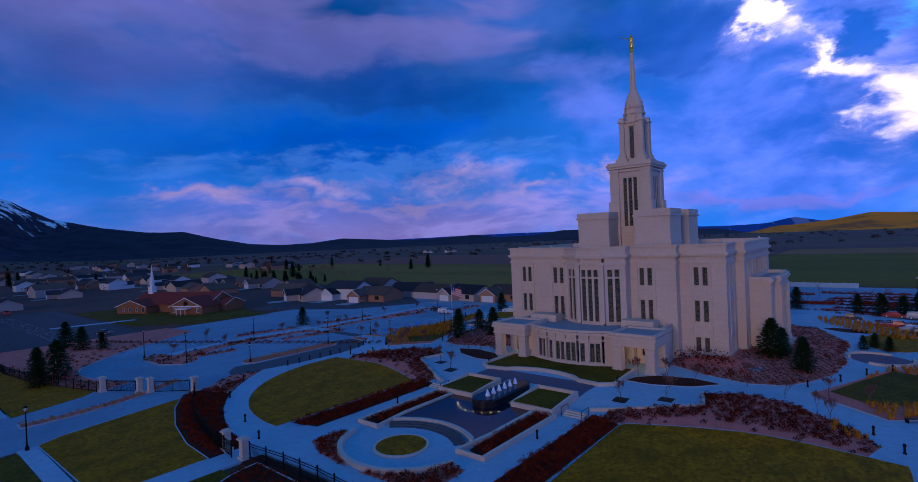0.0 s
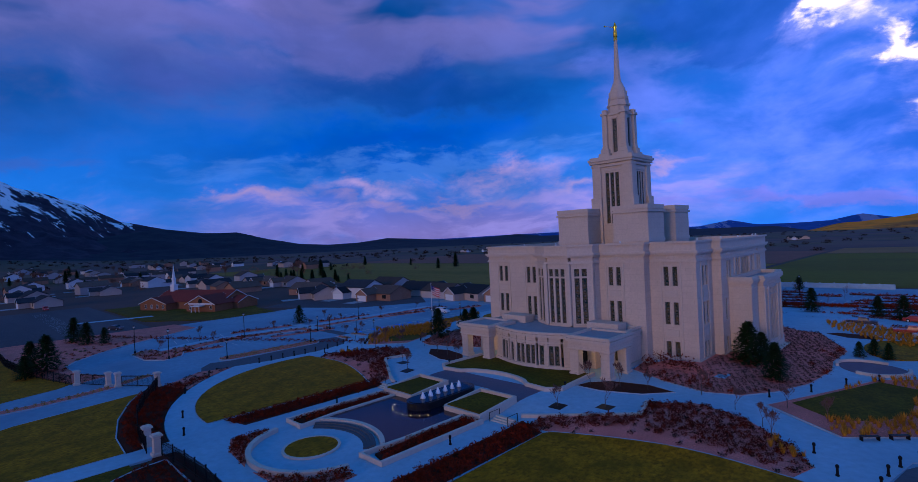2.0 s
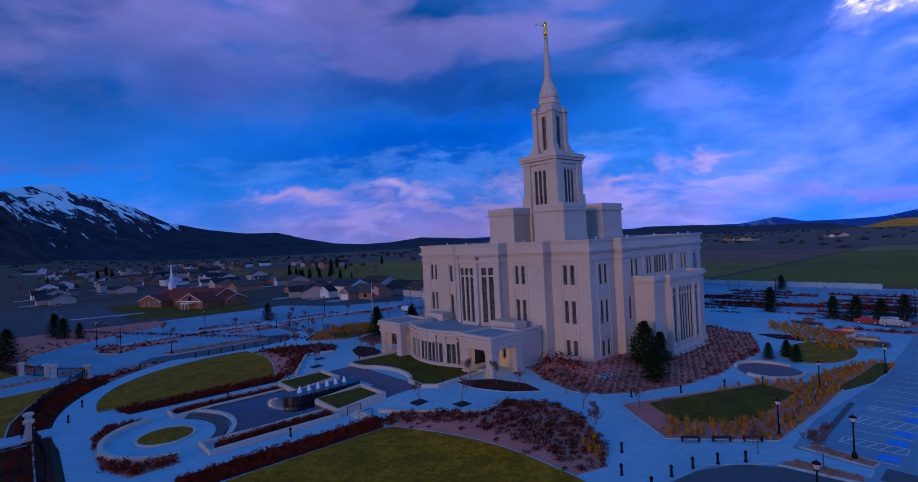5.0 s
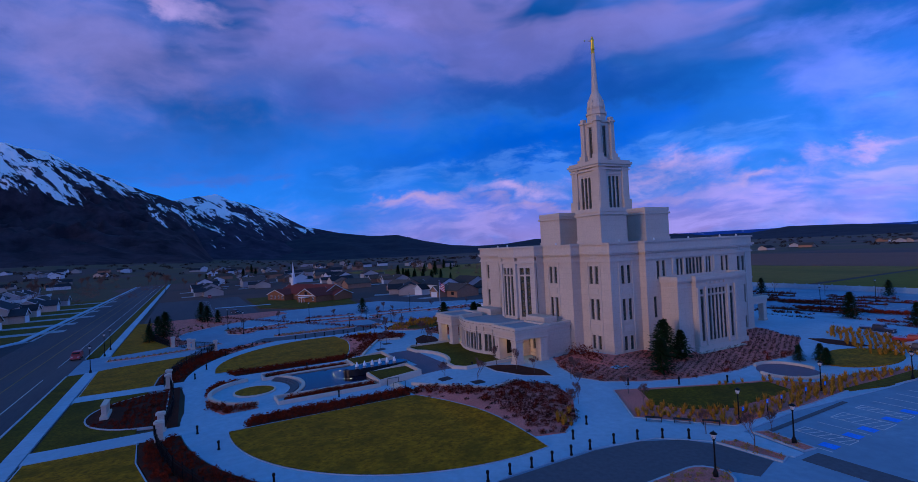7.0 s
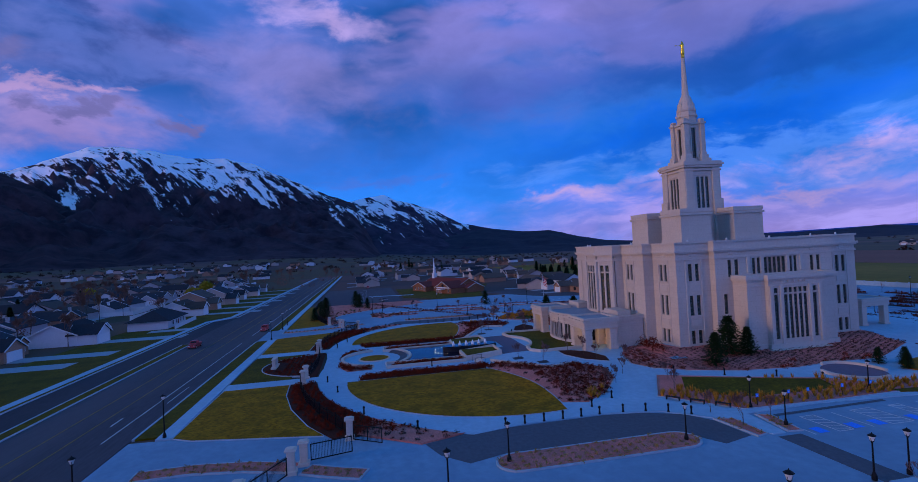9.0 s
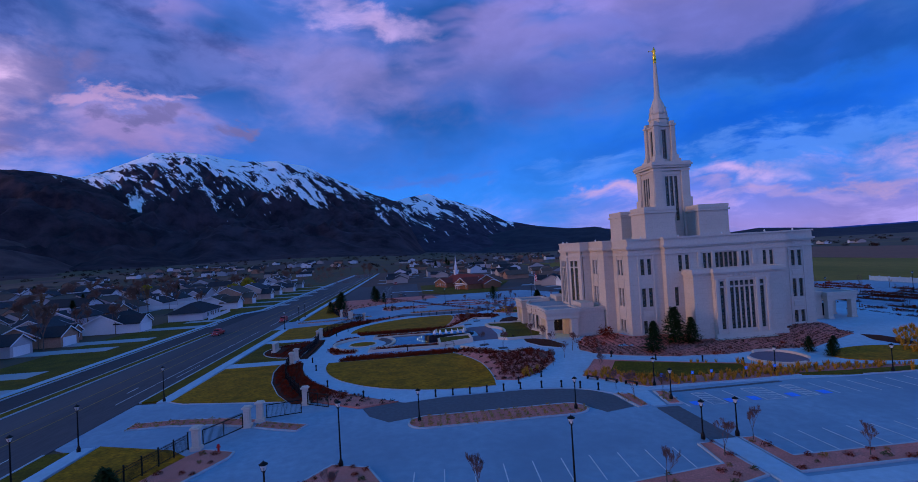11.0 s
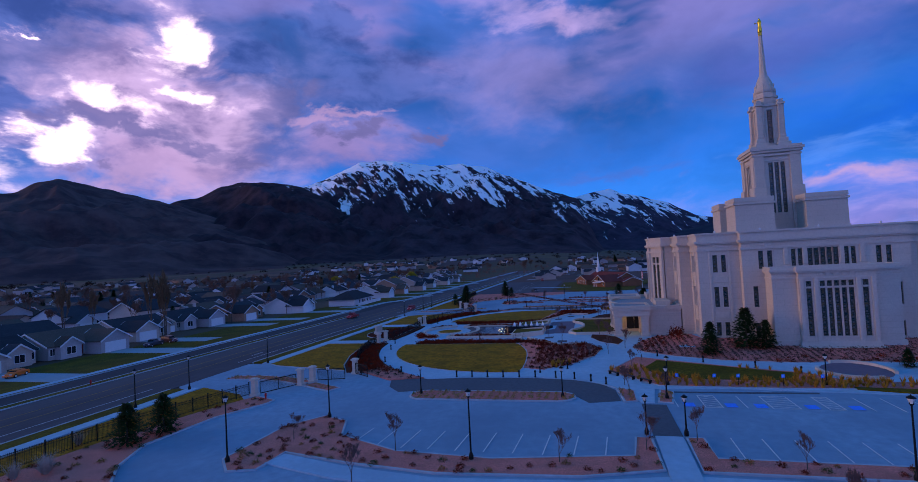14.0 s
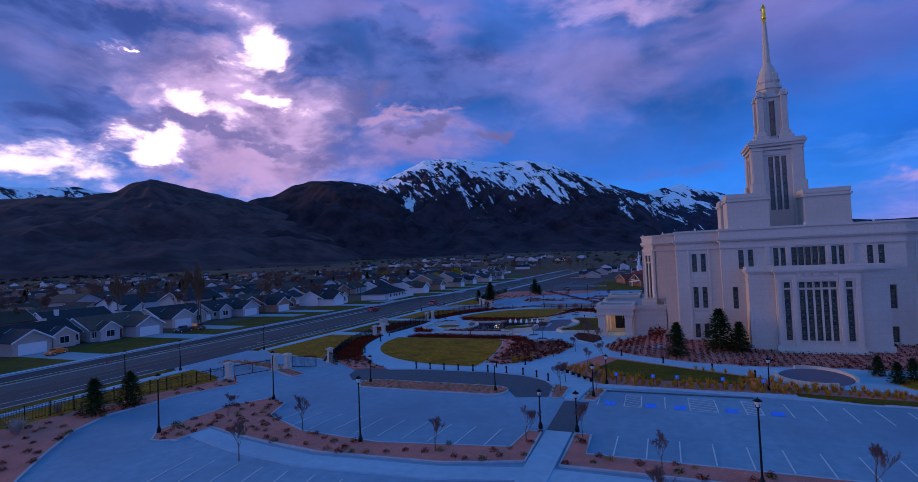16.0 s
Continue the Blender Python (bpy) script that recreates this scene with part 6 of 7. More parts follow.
def bollard():
    t = thing("bollard", "short dark bollard light beside the paving", "bollard", group="bollards")
    part("post", lathe(bmesh.new(), ((0.16, 0), (0.16, 0.12), (0.11, 0.16), (0.10, 0.72)), 10), IRON, t)
    part("head", lathe(bmesh.new(), ((0.13, 0.72), (0.15, 0.78), (0.15, 0.92), (0.08, 1.02)), 10), IRON, t)
    return t


SPOTS = ((46.2, 53.6), (46.1, 56.0), (46.1, 58.4), (46.1, 60.8), (46.0, 63.2), (46.0, 65.6), (46.2, 68.6), (46.8, 71.3), (48.0, 73.6), (49.6, 75.6), (43.0, 66.0), (40.6, 70.0), (33.5, 84.0), (36.8, 90.2), (39.6, 96.6), (42.6, 101.4), (11.4, 49.5), (23.2, 33.2), (35.6, 37.2), (16.0, 31.2), (43.6, 43.5), (11.6, 71.6))
first = bollard()
first.location = (U(SPOTS[0][0]), SPOTS[0][1], 0.1)
for s in (1, -1):
    for u, y in SPOTS[(1 if s > 0 else 0):]:
        copy_thing(first, pose(U(s * u), y, ground_at(U(s * u), y) + 0.1))


def parking_sign(x, y):
    t = thing("parking_sign", "small blue parking sign on a thin post in the grass", "sign", (x, y, ground_at(x, y) + 0.1), 90, "reserved parking signs")
    part("post", boxes((-0.03, 0.03, -0.03, 0.03, 0, 1.1)), IRON, t)
    plate = part("plate", boxes((-0.2, 0.2, -0.05, -0.03, 1.08, 1.52), bevel=0.008), BLUE_PAINT, t, "blue sign plate")
    part("mark", boxes((-0.06, 0.06, -0.058, -0.051, 1.24, 1.36)), WHITE_PAINT, plate, "small white mark")


for s in (1, -1):
    for y in (84.6, 89.1, 91.9, 97.0, 101.3):
        parking_sign(U(s * 49.6), y)


def hydrant(x, y):
    t = thing("fire_hydrant", "red fire hydrant beside the kerb", "fire hydrant", (x, y, 0.1), 0, "fire hydrants")
    part("barrel", lathe(bmesh.new(), ((0.16, 0), (0.16, 0.06), (0.11, 0.08), (0.11, 0.55), (0.15, 0.57), (0.15, 0.62), (0.12, 0.72), (0.04, 0.8)), 10), HYDRANT_RED, t)
    for k in (-1, 1):
        cap = part("outlet_cap", lathe(bmesh.new(), ((0.07, 0), (0.07, 0.12), (0.04, 0.15)), 8), HYDRANT_RED, t)
        cap.matrix_local = Matrix.Translation((0, 0.08 * k, 0.45)) @ Matrix.Rotation(-k * math.pi / 2, 4, "X")


HYDRANT_RED = surface("hydrant_red", (0.55, 0.02, 0.02), 0.5, 0.1, 3, 1, 0.0)
for x, y in ((14.7, -8.8), (20.4, 29.6)):
    hydrant(x, y)


def bench(x, y, turn):
    t = thing("bench", "low backless dark metal bench beside the walk", "bench", (x, y, 0.1), turn, "benches by the walk")
    part("seat", boxes((-0.9, 0.9, -0.25, 0.25, 0.42, 0.47)), IRON, t)
    for px in (-0.8, 0.8):
        part("leg", boxes((px - 0.04, px + 0.04, -0.22, 0.25, 0, 0.42)), IRON, t)


for k in range(3):
    bench(U(44.1 + 2.15 * k), 76.8 + 2.0 * k, 40)
    bench(U(-(44.1 + 2.15 * k)), 76.8 + 2.0 * k, -40)


def build_sign():
    t = thing("monument_sign", "low pale stone monument sign in a mulched bed", "sign", (AX, 20.2, 0.1))
    part("base", boxes((-2.1, 2.1, -0.5, 0.5, -0.1, 0.45), bevel=0.04), STONE_TRIM, t)
    part("slab", boxes((-1.7, 1.7, -0.3, 0.3, 0.45, 1.75), bevel=0.05), STONE, t)
    part("cap", boxes((-1.85, 1.85, -0.38, 0.38, 1.75, 1.95), bevel=0.03), STONE_TRIM, t)
    for k, w in enumerate((1.1, 0.8, 0.9)):
        part("writing", boxes((-w, w, -0.315, -0.302, 1.4 - 0.3 * k, 1.52 - 0.3 * k)), LEAD, t, "illegible line of dark letters")


build_sign()


def build_flag():
    t = thing("flagpole", "white flagpole with a hanging striped flag", "flagpole", (-73.2, 88.0, 0.1))
    part("pole", lathe(bmesh.new(), ((0.11, 0), (0.10, 4), (0.05, 12.4), (0.1, 12.5), (0.02, 12.7)), 10), WHITE_PAINT, t)
    red, navy = surface("flag_red", (0.45, 0.03, 0.04), 0.8), surface("flag_blue", (0.02, 0.03, 0.16), 0.8)

    def cloth(x0, x1, z0, z1, mat, name, push=0.0):
        bm = bmesh.new()
        n = 8
        rows = [[bm.verts.new((x0 + (x1 - x0) * k / n, 0.12 * math.sin(3.0 * (x0 + (x1 - x0) * k / n)) + d, z - 0.25 * (x0 + (x1 - x0) * k / n))) for k in range(n + 1)] for d, z in ((push, z0), (push, z1), (-push - 0.01, z1), (-push - 0.01, z0))]
        for a, b in zip(rows, rows[1:] + rows[:1]):
            for k in range(n):
                bm.faces.new((a[k], a[k + 1], b[k + 1], b[k]))
        part(name, bm, mat, t)

    for k in range(9):
        cloth(0.08, 2.9, 10.2 + 0.22 * k, 10.42 + 0.22 * k, red if k % 2 == 0 else WHITE_PAINT, "stripe")
    cloth(0.08, 1.2, 11.1, 12.18, navy, "canton", 0.012)


build_flag()


# ---------------------------------------------------------------- trees
def limb(bm, a, b, r0, r1, n=5):
    d = (b - a)
    q = d.to_track_quat("Z", "Y").to_matrix()
    rings = [[bm.verts.new(p + q @ Vector((r * math.cos(2 * math.pi * k / n), r * math.sin(2 * math.pi * k / n), 0))) for k in range(n)] for p, r in ((a, r0), (b, r1))]
    for k in range(n):
        bm.faces.new((rings[0][k], rings[0][(k + 1) % n], rings[1][(k + 1) % n], rings[1][k]))


def bare_tree(height, spread, material, label, seed, twigs=3, name="bare_tree", levels=4, narrow=0.5, fat=0.0):
    """A leafless tree: a tapered trunk that forks again and again into fine twigs."""
    rng = random.Random(seed)
    t = thing(name, label, "tree")
    trunk, crown = bmesh.new(), bmesh.new()

    def grow(bm, a, way, length, r, level):
        b = a + way * length
        limb(bm, a, b, max(r, fat), max(r * 0.62, fat * 0.7), 6 if level == 0 else 3)
        if level >= levels:
            return
        for k in range(twigs + (level > 0)):
            tip = Vector((rng.gauss(0, spread), rng.gauss(0, spread), rng.uniform(narrow, 1.0))).normalized()
            start = a.lerp(b, rng.uniform(0.55, 1.0) if k else 1.0)
            grow(crown, start, (way * 0.7 + tip * 0.75).normalized(), length * rng.uniform(0.55, 0.78), r * 0.5, level + 1)

    grow(trunk, Vector((0, 0, -0.1)), Vector((0, 0, 1)), height * 0.34, height * 0.011 + 0.01, 0)
    part("trunk", trunk, BARK, t)
    part("crown", crown, material, t)
    return t


def conifer(height, width, label, seed):
    """A dense evergreen: whorls of drooping, ragged boughs of needle sprays."""
    rng = np.random.default_rng(seed)
    t = thing("conifer", label, "tree")
    part("trunk", lathe(bmesh.new(), ((0.03 * height, -0.1), (0.02 * height, height * 0.5), (0.004 * height, height * 0.96)), 6), BARK, t)
    verts, faces = [], []
    n = int(height * 46)
    for i in range(n):
        z = height * (0.06 + 0.94 * (i / n) ** 0.9)
        r = width * min(1.0, 0.45 + 2.6 * z / height) * (1.02 - z / height) ** 0.72 * rng.uniform(0.66, 1.12) + 0.06
        a = i * 2.4 + rng.uniform(-0.3, 0.3)
        ca, sa = math.cos(a), math.sin(a)
        for k in range(9):
            f = rng.uniform(0.15, 1.0)
            c = np.array([ca * r * f, sa * r * f, z - 0.22 * r * f + rng.uniform(-0.1, 0.16)])
            side = np.array([-sa, ca, 0]) * rng.uniform(0.22, 0.45) * (0.5 + 0.1 * height)
            tip = c + np.array([ca, sa, rng.uniform(-0.5, 0.5)]) * rng.uniform(0.3, 0.6) * (0.4 + 0.1 * height)
            m = len(verts)
            verts += [tuple(c - side * 0.5), tuple(c + side * 0.5), tuple(tip)]
            faces.append((m, m + 1, m + 2))
    me = bpy.data.meshes.new("crown")
    me.from_pydata(verts, [], faces)
    me.materials.append(NEEDLES)
    ob = new("crown", me)
    ob.parent = t
    return t


def scatter(protos, spots, group, seed=1, vary=0.18):
    """Copies of the prototypes at (x, y), turned and scaled at random; the first ones use the prototypes themselves."""
    rng = random.Random(seed)
    for i, (x, y, *size) in enumerate(spots):
        k = (size[0] if size else 1.0) * rng.uniform(1 - vary, 1 + vary)
        z = ground_at(x, y) if -100 < x < 25 and 40 < y < 190 else max(0.0, valley(x, y))
        p = protos[i % len(protos)]
        m = pose(x, y, z + 0.08, 0, 0, rng.uniform(0, 360))
        ob = p if i < len(protos) else copy_thing(p, m)
        ob.matrix_basis = m @ Matrix.Scale(k, 4)
        tagged(ob, group=group)


GREY_TWIG = surface("grey_twigs", (0.19, 0.10, 0.09), 0.95, 0.3, 3, 0.5, 0.0)
saplings = [bare_tree(3.7, 0.58, GREY_TWIG, "young bare tree with thin upright branches", 40 + k, 3, "sapling", 5, 0.5, 0.009) for k in range(3)]
near = [(34.8, 43.4), (36.6, 55.6), (37.3, 71.1), (33.5, 78.6), (36.3, 90.3), (36.2, 104), (36, 118), (30.8, 83.3), (10.4, 78.0), (15.4, 78.3), (14.5, 82.6), (-12.4, 79.4), (-7.6, 76.4), (-4.0, 73.4), (-2.6, 71.0), (-3.4, 81.4), (0.8, 79.6), (-24.6, 65), (-19.7, 68), (-22.2, 76.6), (-26.0, 75.2), (-18.6, 77.4), (44.5, 55), (44.5, 90)]
scatter(saplings, near + [(2 * AX - x, y) for x, y in near], "young trees")
pines = [conifer(5.2, 2.5, "dark green young pine in the gravel bed", 60), conifer(5.0, 2.7, "broad dark green young pine", 61)]
scatter(pines, [(-7.1, 92.3, 1.08), (-12.2, 98.8, 1.35), (-11.0, 101.4, 0.85), (-0.6, 115.6, 0.6), (3.0, 116.4, 0.55), (1.0, 118.6, 0.45), (-71.4, 88.0, 1.1), (-75.6, 101, 0.9), (-89.2, 130.3), (-126.5, 83.5), (-153, 34, 1.15), (-146, 35.6), (-142, 38.7, 0.85), (-116, 24.6, 1.25), (-121, 22.6), (2.1, 159.5), (-2.6, 162.5, 0.95), (6.0, 160.5), (-15.8, 165), (9, 166, 1.2), (-66.2, 94, 1.0), (-28, 214, 0.9), (-60, 204), (-112, 21, 0.9)], "young pines", 3)
scatter([conifer(4.4, 2.6, "broad bushy dark green pine inside the street fence", 62), conifer(4.3, 2.5, "bushy dark green young pine inside the fence", 63)], [(38.4, 25.4), (34.4, 26.2)], "fence pines", 4, 0.05)

# ---------------------------------------------------------------- houses, church, cars
ROOF_DARK = surface("dark_shingles", (0.032, 0.035, 0.042), 0.9, 0.25, 3.0, 0.4, 0.2, by_piece=0.35)
ROOF_BROWN = surface("brown_shingles", (0.10, 0.07, 0.055), 0.9, 0.25, 3.0, 0.4, 0.2, by_piece=0.3)
ROOF_RED = surface("red_brown_roof", (0.20, 0.040, 0.030), 0.9, 0.2, 2.0, 0.3, 0.2)
SIDING = [surface("beige_stucco", (0.50, 0.40, 0.34), 0.9, 0.1, 3, 0.3, 0.1, by_piece=0.15), surface("grey_siding", (0.42, 0.39, 0.39), 0.9, 0.1, 3, 0.3, 0.1, by_piece=0.15), surface("white_siding", (0.62, 0.63, 0.64), 0.85, 0.06, 3, 0.3, 0.1), surface("tan_brick", (0.38, 0.21, 0.14), 0.9, 0.25, 6, 0.5, 0.2, by_piece=0.15)]
WHITE_TRIM = surface("white_trim", (0.70, 0.70, 0.70), 0.7, 0.05, 3, 0.5, 0.0)
HOUSE_GLASS = surface("house_glass", (0.02, 0.025, 0.03), 0.1, 0.3, 2, 0.5, 0.0)
DRIVE = surface("driveway", (0.32, 0.35, 0.38), 0.9, 0.08, 1, 0.2, 0.1)


def gable(parent, x0, x1, y0, y1, eave, rise, along_x, wall_mat, roof_mat, over=0.45, trim=True):
    """Walls, gable ends and a roof with eaves over one rectangle."""
    bm = bmesh.new()
    if along_x:
        m = (y0 + y1) / 2
        sec = [(y0, 0), (y1, 0), (y1, eave), (m, eave + rise), (y0, eave)]
        ends = [[bm.verts.new((x, y, z)) for y, z in sec] for x in (x0, x1)]
    else:
        m = (x0 + x1) / 2
        sec = [(x0, 0), (x1, 0), (x1, eave), (m, eave + rise), (x0, eave)]
        ends = [[bm.verts.new((x, y, z)) for x, z in sec] for y in (y0, y1)]
    bm.faces.new(ends[0]), bm.faces.new(ends[1])
    for k in range(5):
        bm.faces.new((ends[0][k], ends[0][(k + 1) % 5], ends[1][(k + 1) % 5], ends[1][k]))
    part("wall", bm, wall_mat, parent)
    half = ((y1 - y0) if along_x else (x1 - x0)) / 2
    drop = rise / half * over
    e0, e1 = ((x0 - over, x1 + over) if along_x else (y0 - over, y1 + over))

    def sheet(bm, a, b, up, down):
        """A bent sheet over both slopes from end a to end b."""
        sec = [(-half - over, eave - drop + up), (0.0, eave + rise + up), (half + over, eave - drop + up), (half + over, eave - drop - down), (0.0, eave + rise - down), (-half - over, eave - drop - down)]
        ends = [[bm.verts.new((e, m + q, z) if along_x else (m + q, e, z)) for q, z in sec] for e in (a, b)]
        for e in ends:
            bm.faces.new((e[0], e[1], e[4], e[5])), bm.faces.new((e[1], e[2], e[3], e[4]))
        for k in range(6):
            bm.faces.new((ends[0][k], ends[0][(k + 1) % 6], ends[1][(k + 1) % 6], ends[1][k]))
        return bm

    part("roof", sheet(bmesh.new(), e0, e1, 0.16, 0.0), roof_mat, parent)
    if trim:
        for a, b in ((e0 - 0.08, e0 - 0.02), (e1 + 0.02, e1 + 0.08)):
            part("barge_board", sheet(bmesh.new(), a, b, 0.18, 0.14), WHITE_TRIM, parent)


def pane_on(parent, x, y, z, w, h, facing=1):
    """A window with a white frame on a wall that looks along +y or -y."""
    s = facing
    f = boxes(*[(x + a, x + b, *sorted((y - 0.02 * s, y + 0.06 * s)), z + c, z + d) for a, b, c, d in ((-w / 2 - 0.1, -w / 2, -0.1, h + 0.1), (w / 2, w / 2 + 0.1, -0.1, h + 0.1), (-w / 2, w / 2, -0.1, 0), (-w / 2, w / 2, h, h + 0.1), (-0.03, 0.03, 0, h))])
    ob = part("window", f, WHITE_TRIM, parent)
    part("pane", boxes((x - w / 2, x + w / 2, *sorted((y - 0.01 * s, y + 0.02 * s)), z, z + h)), HOUSE_GLASS, ob)


def house(kind, wall_mat, roof_mat, label):
    """A suburban house that looks along +y: a main gable, a front garage wing, windows, door, chimney."""
    t = thing("house", label, "house")
    two = kind == 2
    eave = 5.2 if two else 2.8
    gable(t, -8, 7, -6, 5, eave, 2.6, True, wall_mat, roof_mat)
    gx = 3.5 if kind != 1 else -4.0
    gable(t, gx - 3.4, gx + 3.4, 3, 9.5, 2.8, 2.0, False, wall_mat, roof_mat)
    d = part("garage_door", boxes((gx - 2.5, gx + 2.5, 9.48, 9.56, 0.05, 2.25), *[(gx - 2.45, gx + 2.45, 9.56, 9.58, 0.1 + 0.53 * k, 0.55 + 0.53 * k) for k in range(4)]), WHITE_TRIM, t, "white sectional garage door")
    px = -4.0 if kind != 1 else 3.5
    gable(t, px - 2.2, px + 2.2, 4.2, 6.6, eave if kind == 3 else 2.8, 1.5, False, wall_mat, roof_mat, 0.35)
    pane_on(t, px, 6.6, 0.9, 1.8, 1.4)
    pane_on(t, px - 3.2 if kind != 1 else px + 2.6, 5.0, 0.9, 1.0, 1.3)
    if two:
        for x in (-5.5, -1.5, 4.5):
            pane_on(t, x, 5.0, 3.5, 1.2, 1.2)
    part("door", boxes((-0.6 if kind != 1 else -0.2, 0.4 if kind != 1 else 0.8, 4.96, 5.06, 0.1, 2.15)), ROOF_RED, t, "dark red front door")
    part("chimney", boxes((-5.4, -4.6, -3, -2.2, eave, eave + 3.1)), wall_mat, t)
    part("driveway", boxes((gx - 2.9, gx + 2.9, 9.6, 29.0, -0.1, 0.06)), DRIVE, t, "pale concrete driveway")
    if kind in (0, 2):
        fence = boxes((-11, -8.2, 3.4, 3.5, 0, 1.7), (-11, -10.9, -14, 3.4, 0, 1.7), (-11, 9, -14.1, -14, 0, 1.7))
        part("garden_fence", fence, WHITE_TRIM, t, "white board fence")
    return t


def far_house(wall_mat, roof_mat, label, two):
    """A house of the far rows: crossed gables, a garage door and a few windows."""
    t = thing("house", label, "house")
    gable(t, -8, 7, -6, 5, 4.6 if two else 2.8, 2.6, True, wall_mat, roof_mat, trim=False)
    gable(t, 0.2, 6.8, 3, 9.5, 2.8, 2.0, False, wall_mat, roof_mat)
    part("garage_door", boxes((1.0, 6.0, 9.48, 9.56, 0.05, 2.25)), WHITE_TRIM, t, "white garage door")
    part("window", boxes((-5.5, -3.4, 4.98, 5.05, 0.9, 2.3)), HOUSE_GLASS, t)
    part("driveway", boxes((0.6, 6.4, 9.6, 16.5, -0.1, 0.06)), DRIVE, t, "pale concrete driveway")
    return t


def hip_house(x, y):
    """A wide low house under a dark hip roof, with a white board fence before it."""
    t = thing("house", "wide single-storey house with a dark hip roof and white fence", "house", (x, y, 0), 4, "suburban houses")
    part("wall", boxes((-11, 11, -6, 6, 0, 2.9)), SIDING[2], t)
    bm = bmesh.new()
    a = [bm.verts.new(p) for p in ((-12, -7, 2.8), (12, -7, 2.8), (12, 7, 2.8), (-12, 7, 2.8))]
    b = [bm.verts.new(p) for p in ((-5.5, 0, 6.2), (5.5, 0, 6.2))]
    bm.faces.new(a)
    for q in ((a[0], a[1], b[1], b[0]), (a[2], a[3], b[0], b[1]), (a[1], a[2], b[1]), (a[3], a[0], b[0])):
        bm.faces.new(q)
    part("roof", bm, ROOF_DARK, t)
    for u in (-8, -4.5, 1, 5):
        pane_on(t, u, 6.0, 0.9, 1.5, 1.4)
    part("door", boxes((-1.8, -0.8, 5.96, 6.06, 0.1, 2.15)), ROOF_RED, t, "dark red front door")
    fence = part("garden_fence", boxes((-15, 13, 8.6, 8.7, 0, 1.4)), WHITE_TRIM, t, "white board fence")
    for k in range(9):
        part("post", boxes((-15.05 + 3.5 * k, -14.9 + 3.5 * k, 8.55, 8.75, 0, 1.5)), WHITE_TRIM, fence)
    part("driveway", boxes((13.5, 19, 2, 15, -0.1, 0.06)), DRIVE, t, "pale concrete driveway")


def far_town(count, x0, x1, y0, y1, seed):
    """Houses too far off to tell apart: plain gabled blocks in one object."""
    rng = random.Random(seed)
    verts, faces, which = [], [], []
    for _ in range(count):
        x, y, a = rng.uniform(x0, x1), rng.uniform(y0, y1), rng.choice((0, 1.57)) + rng.uniform(-0.2, 0.2)
        if abs(y) < 45:
            continue
        z, w, d, e, r = max(0.0, valley(x, y)), rng.uniform(6, 9), rng.uniform(4.5, 6), rng.uniform(2.7, 4.6), rng.uniform(1.8, 2.8)
        ca, sa, k = math.cos(a), math.sin(a), len(verts)
        for px, py, pz in ((-w, -d, -1), (w, -d, -1), (w, d, -1), (-w, d, -1), (-w, -d, e), (w, -d, e), (w, d, e), (-w, d, e), (-w, 0, e + r), (w, 0, e + r), (-w - 0.4, -d - 0.5, e - 0.1), (w + 0.4, -d - 0.5, e - 0.1), (w + 0.4, d + 0.5, e - 0.1), (-w - 0.4, d + 0.5, e - 0.1), (-w - 0.4, 0, e + r + 0.15), (w + 0.4, 0, e + r + 0.15)):
            verts.append((x + px * ca - py * sa, y + px * sa + py * ca, z + pz))
        tone = rng.randrange(4)
        for f in ((0, 1, 5, 4), (2, 3, 7, 6), (1, 2, 6, 9, 5), (3, 0, 4, 8, 7)):
            faces.append(tuple(k + v for v in f))
            which.append(tone)
        for f in ((10, 11, 15, 14), (12, 13, 14, 15)):
            faces.append(tuple(k + v for v in f))
            which.append(4 + tone % 2)
    me = bpy.data.meshes.new("far_houses")
    me.from_pydata(verts, [], faces)
    for mat in SIDING + [ROOF_DARK, ROOF_BROWN]:
        me.materials.append(mat)
    me.polygons.foreach_set("material_index", which)
    tagged(new("far_houses", me), "far rows of small houses below the hills", "houses", kind="stuff")


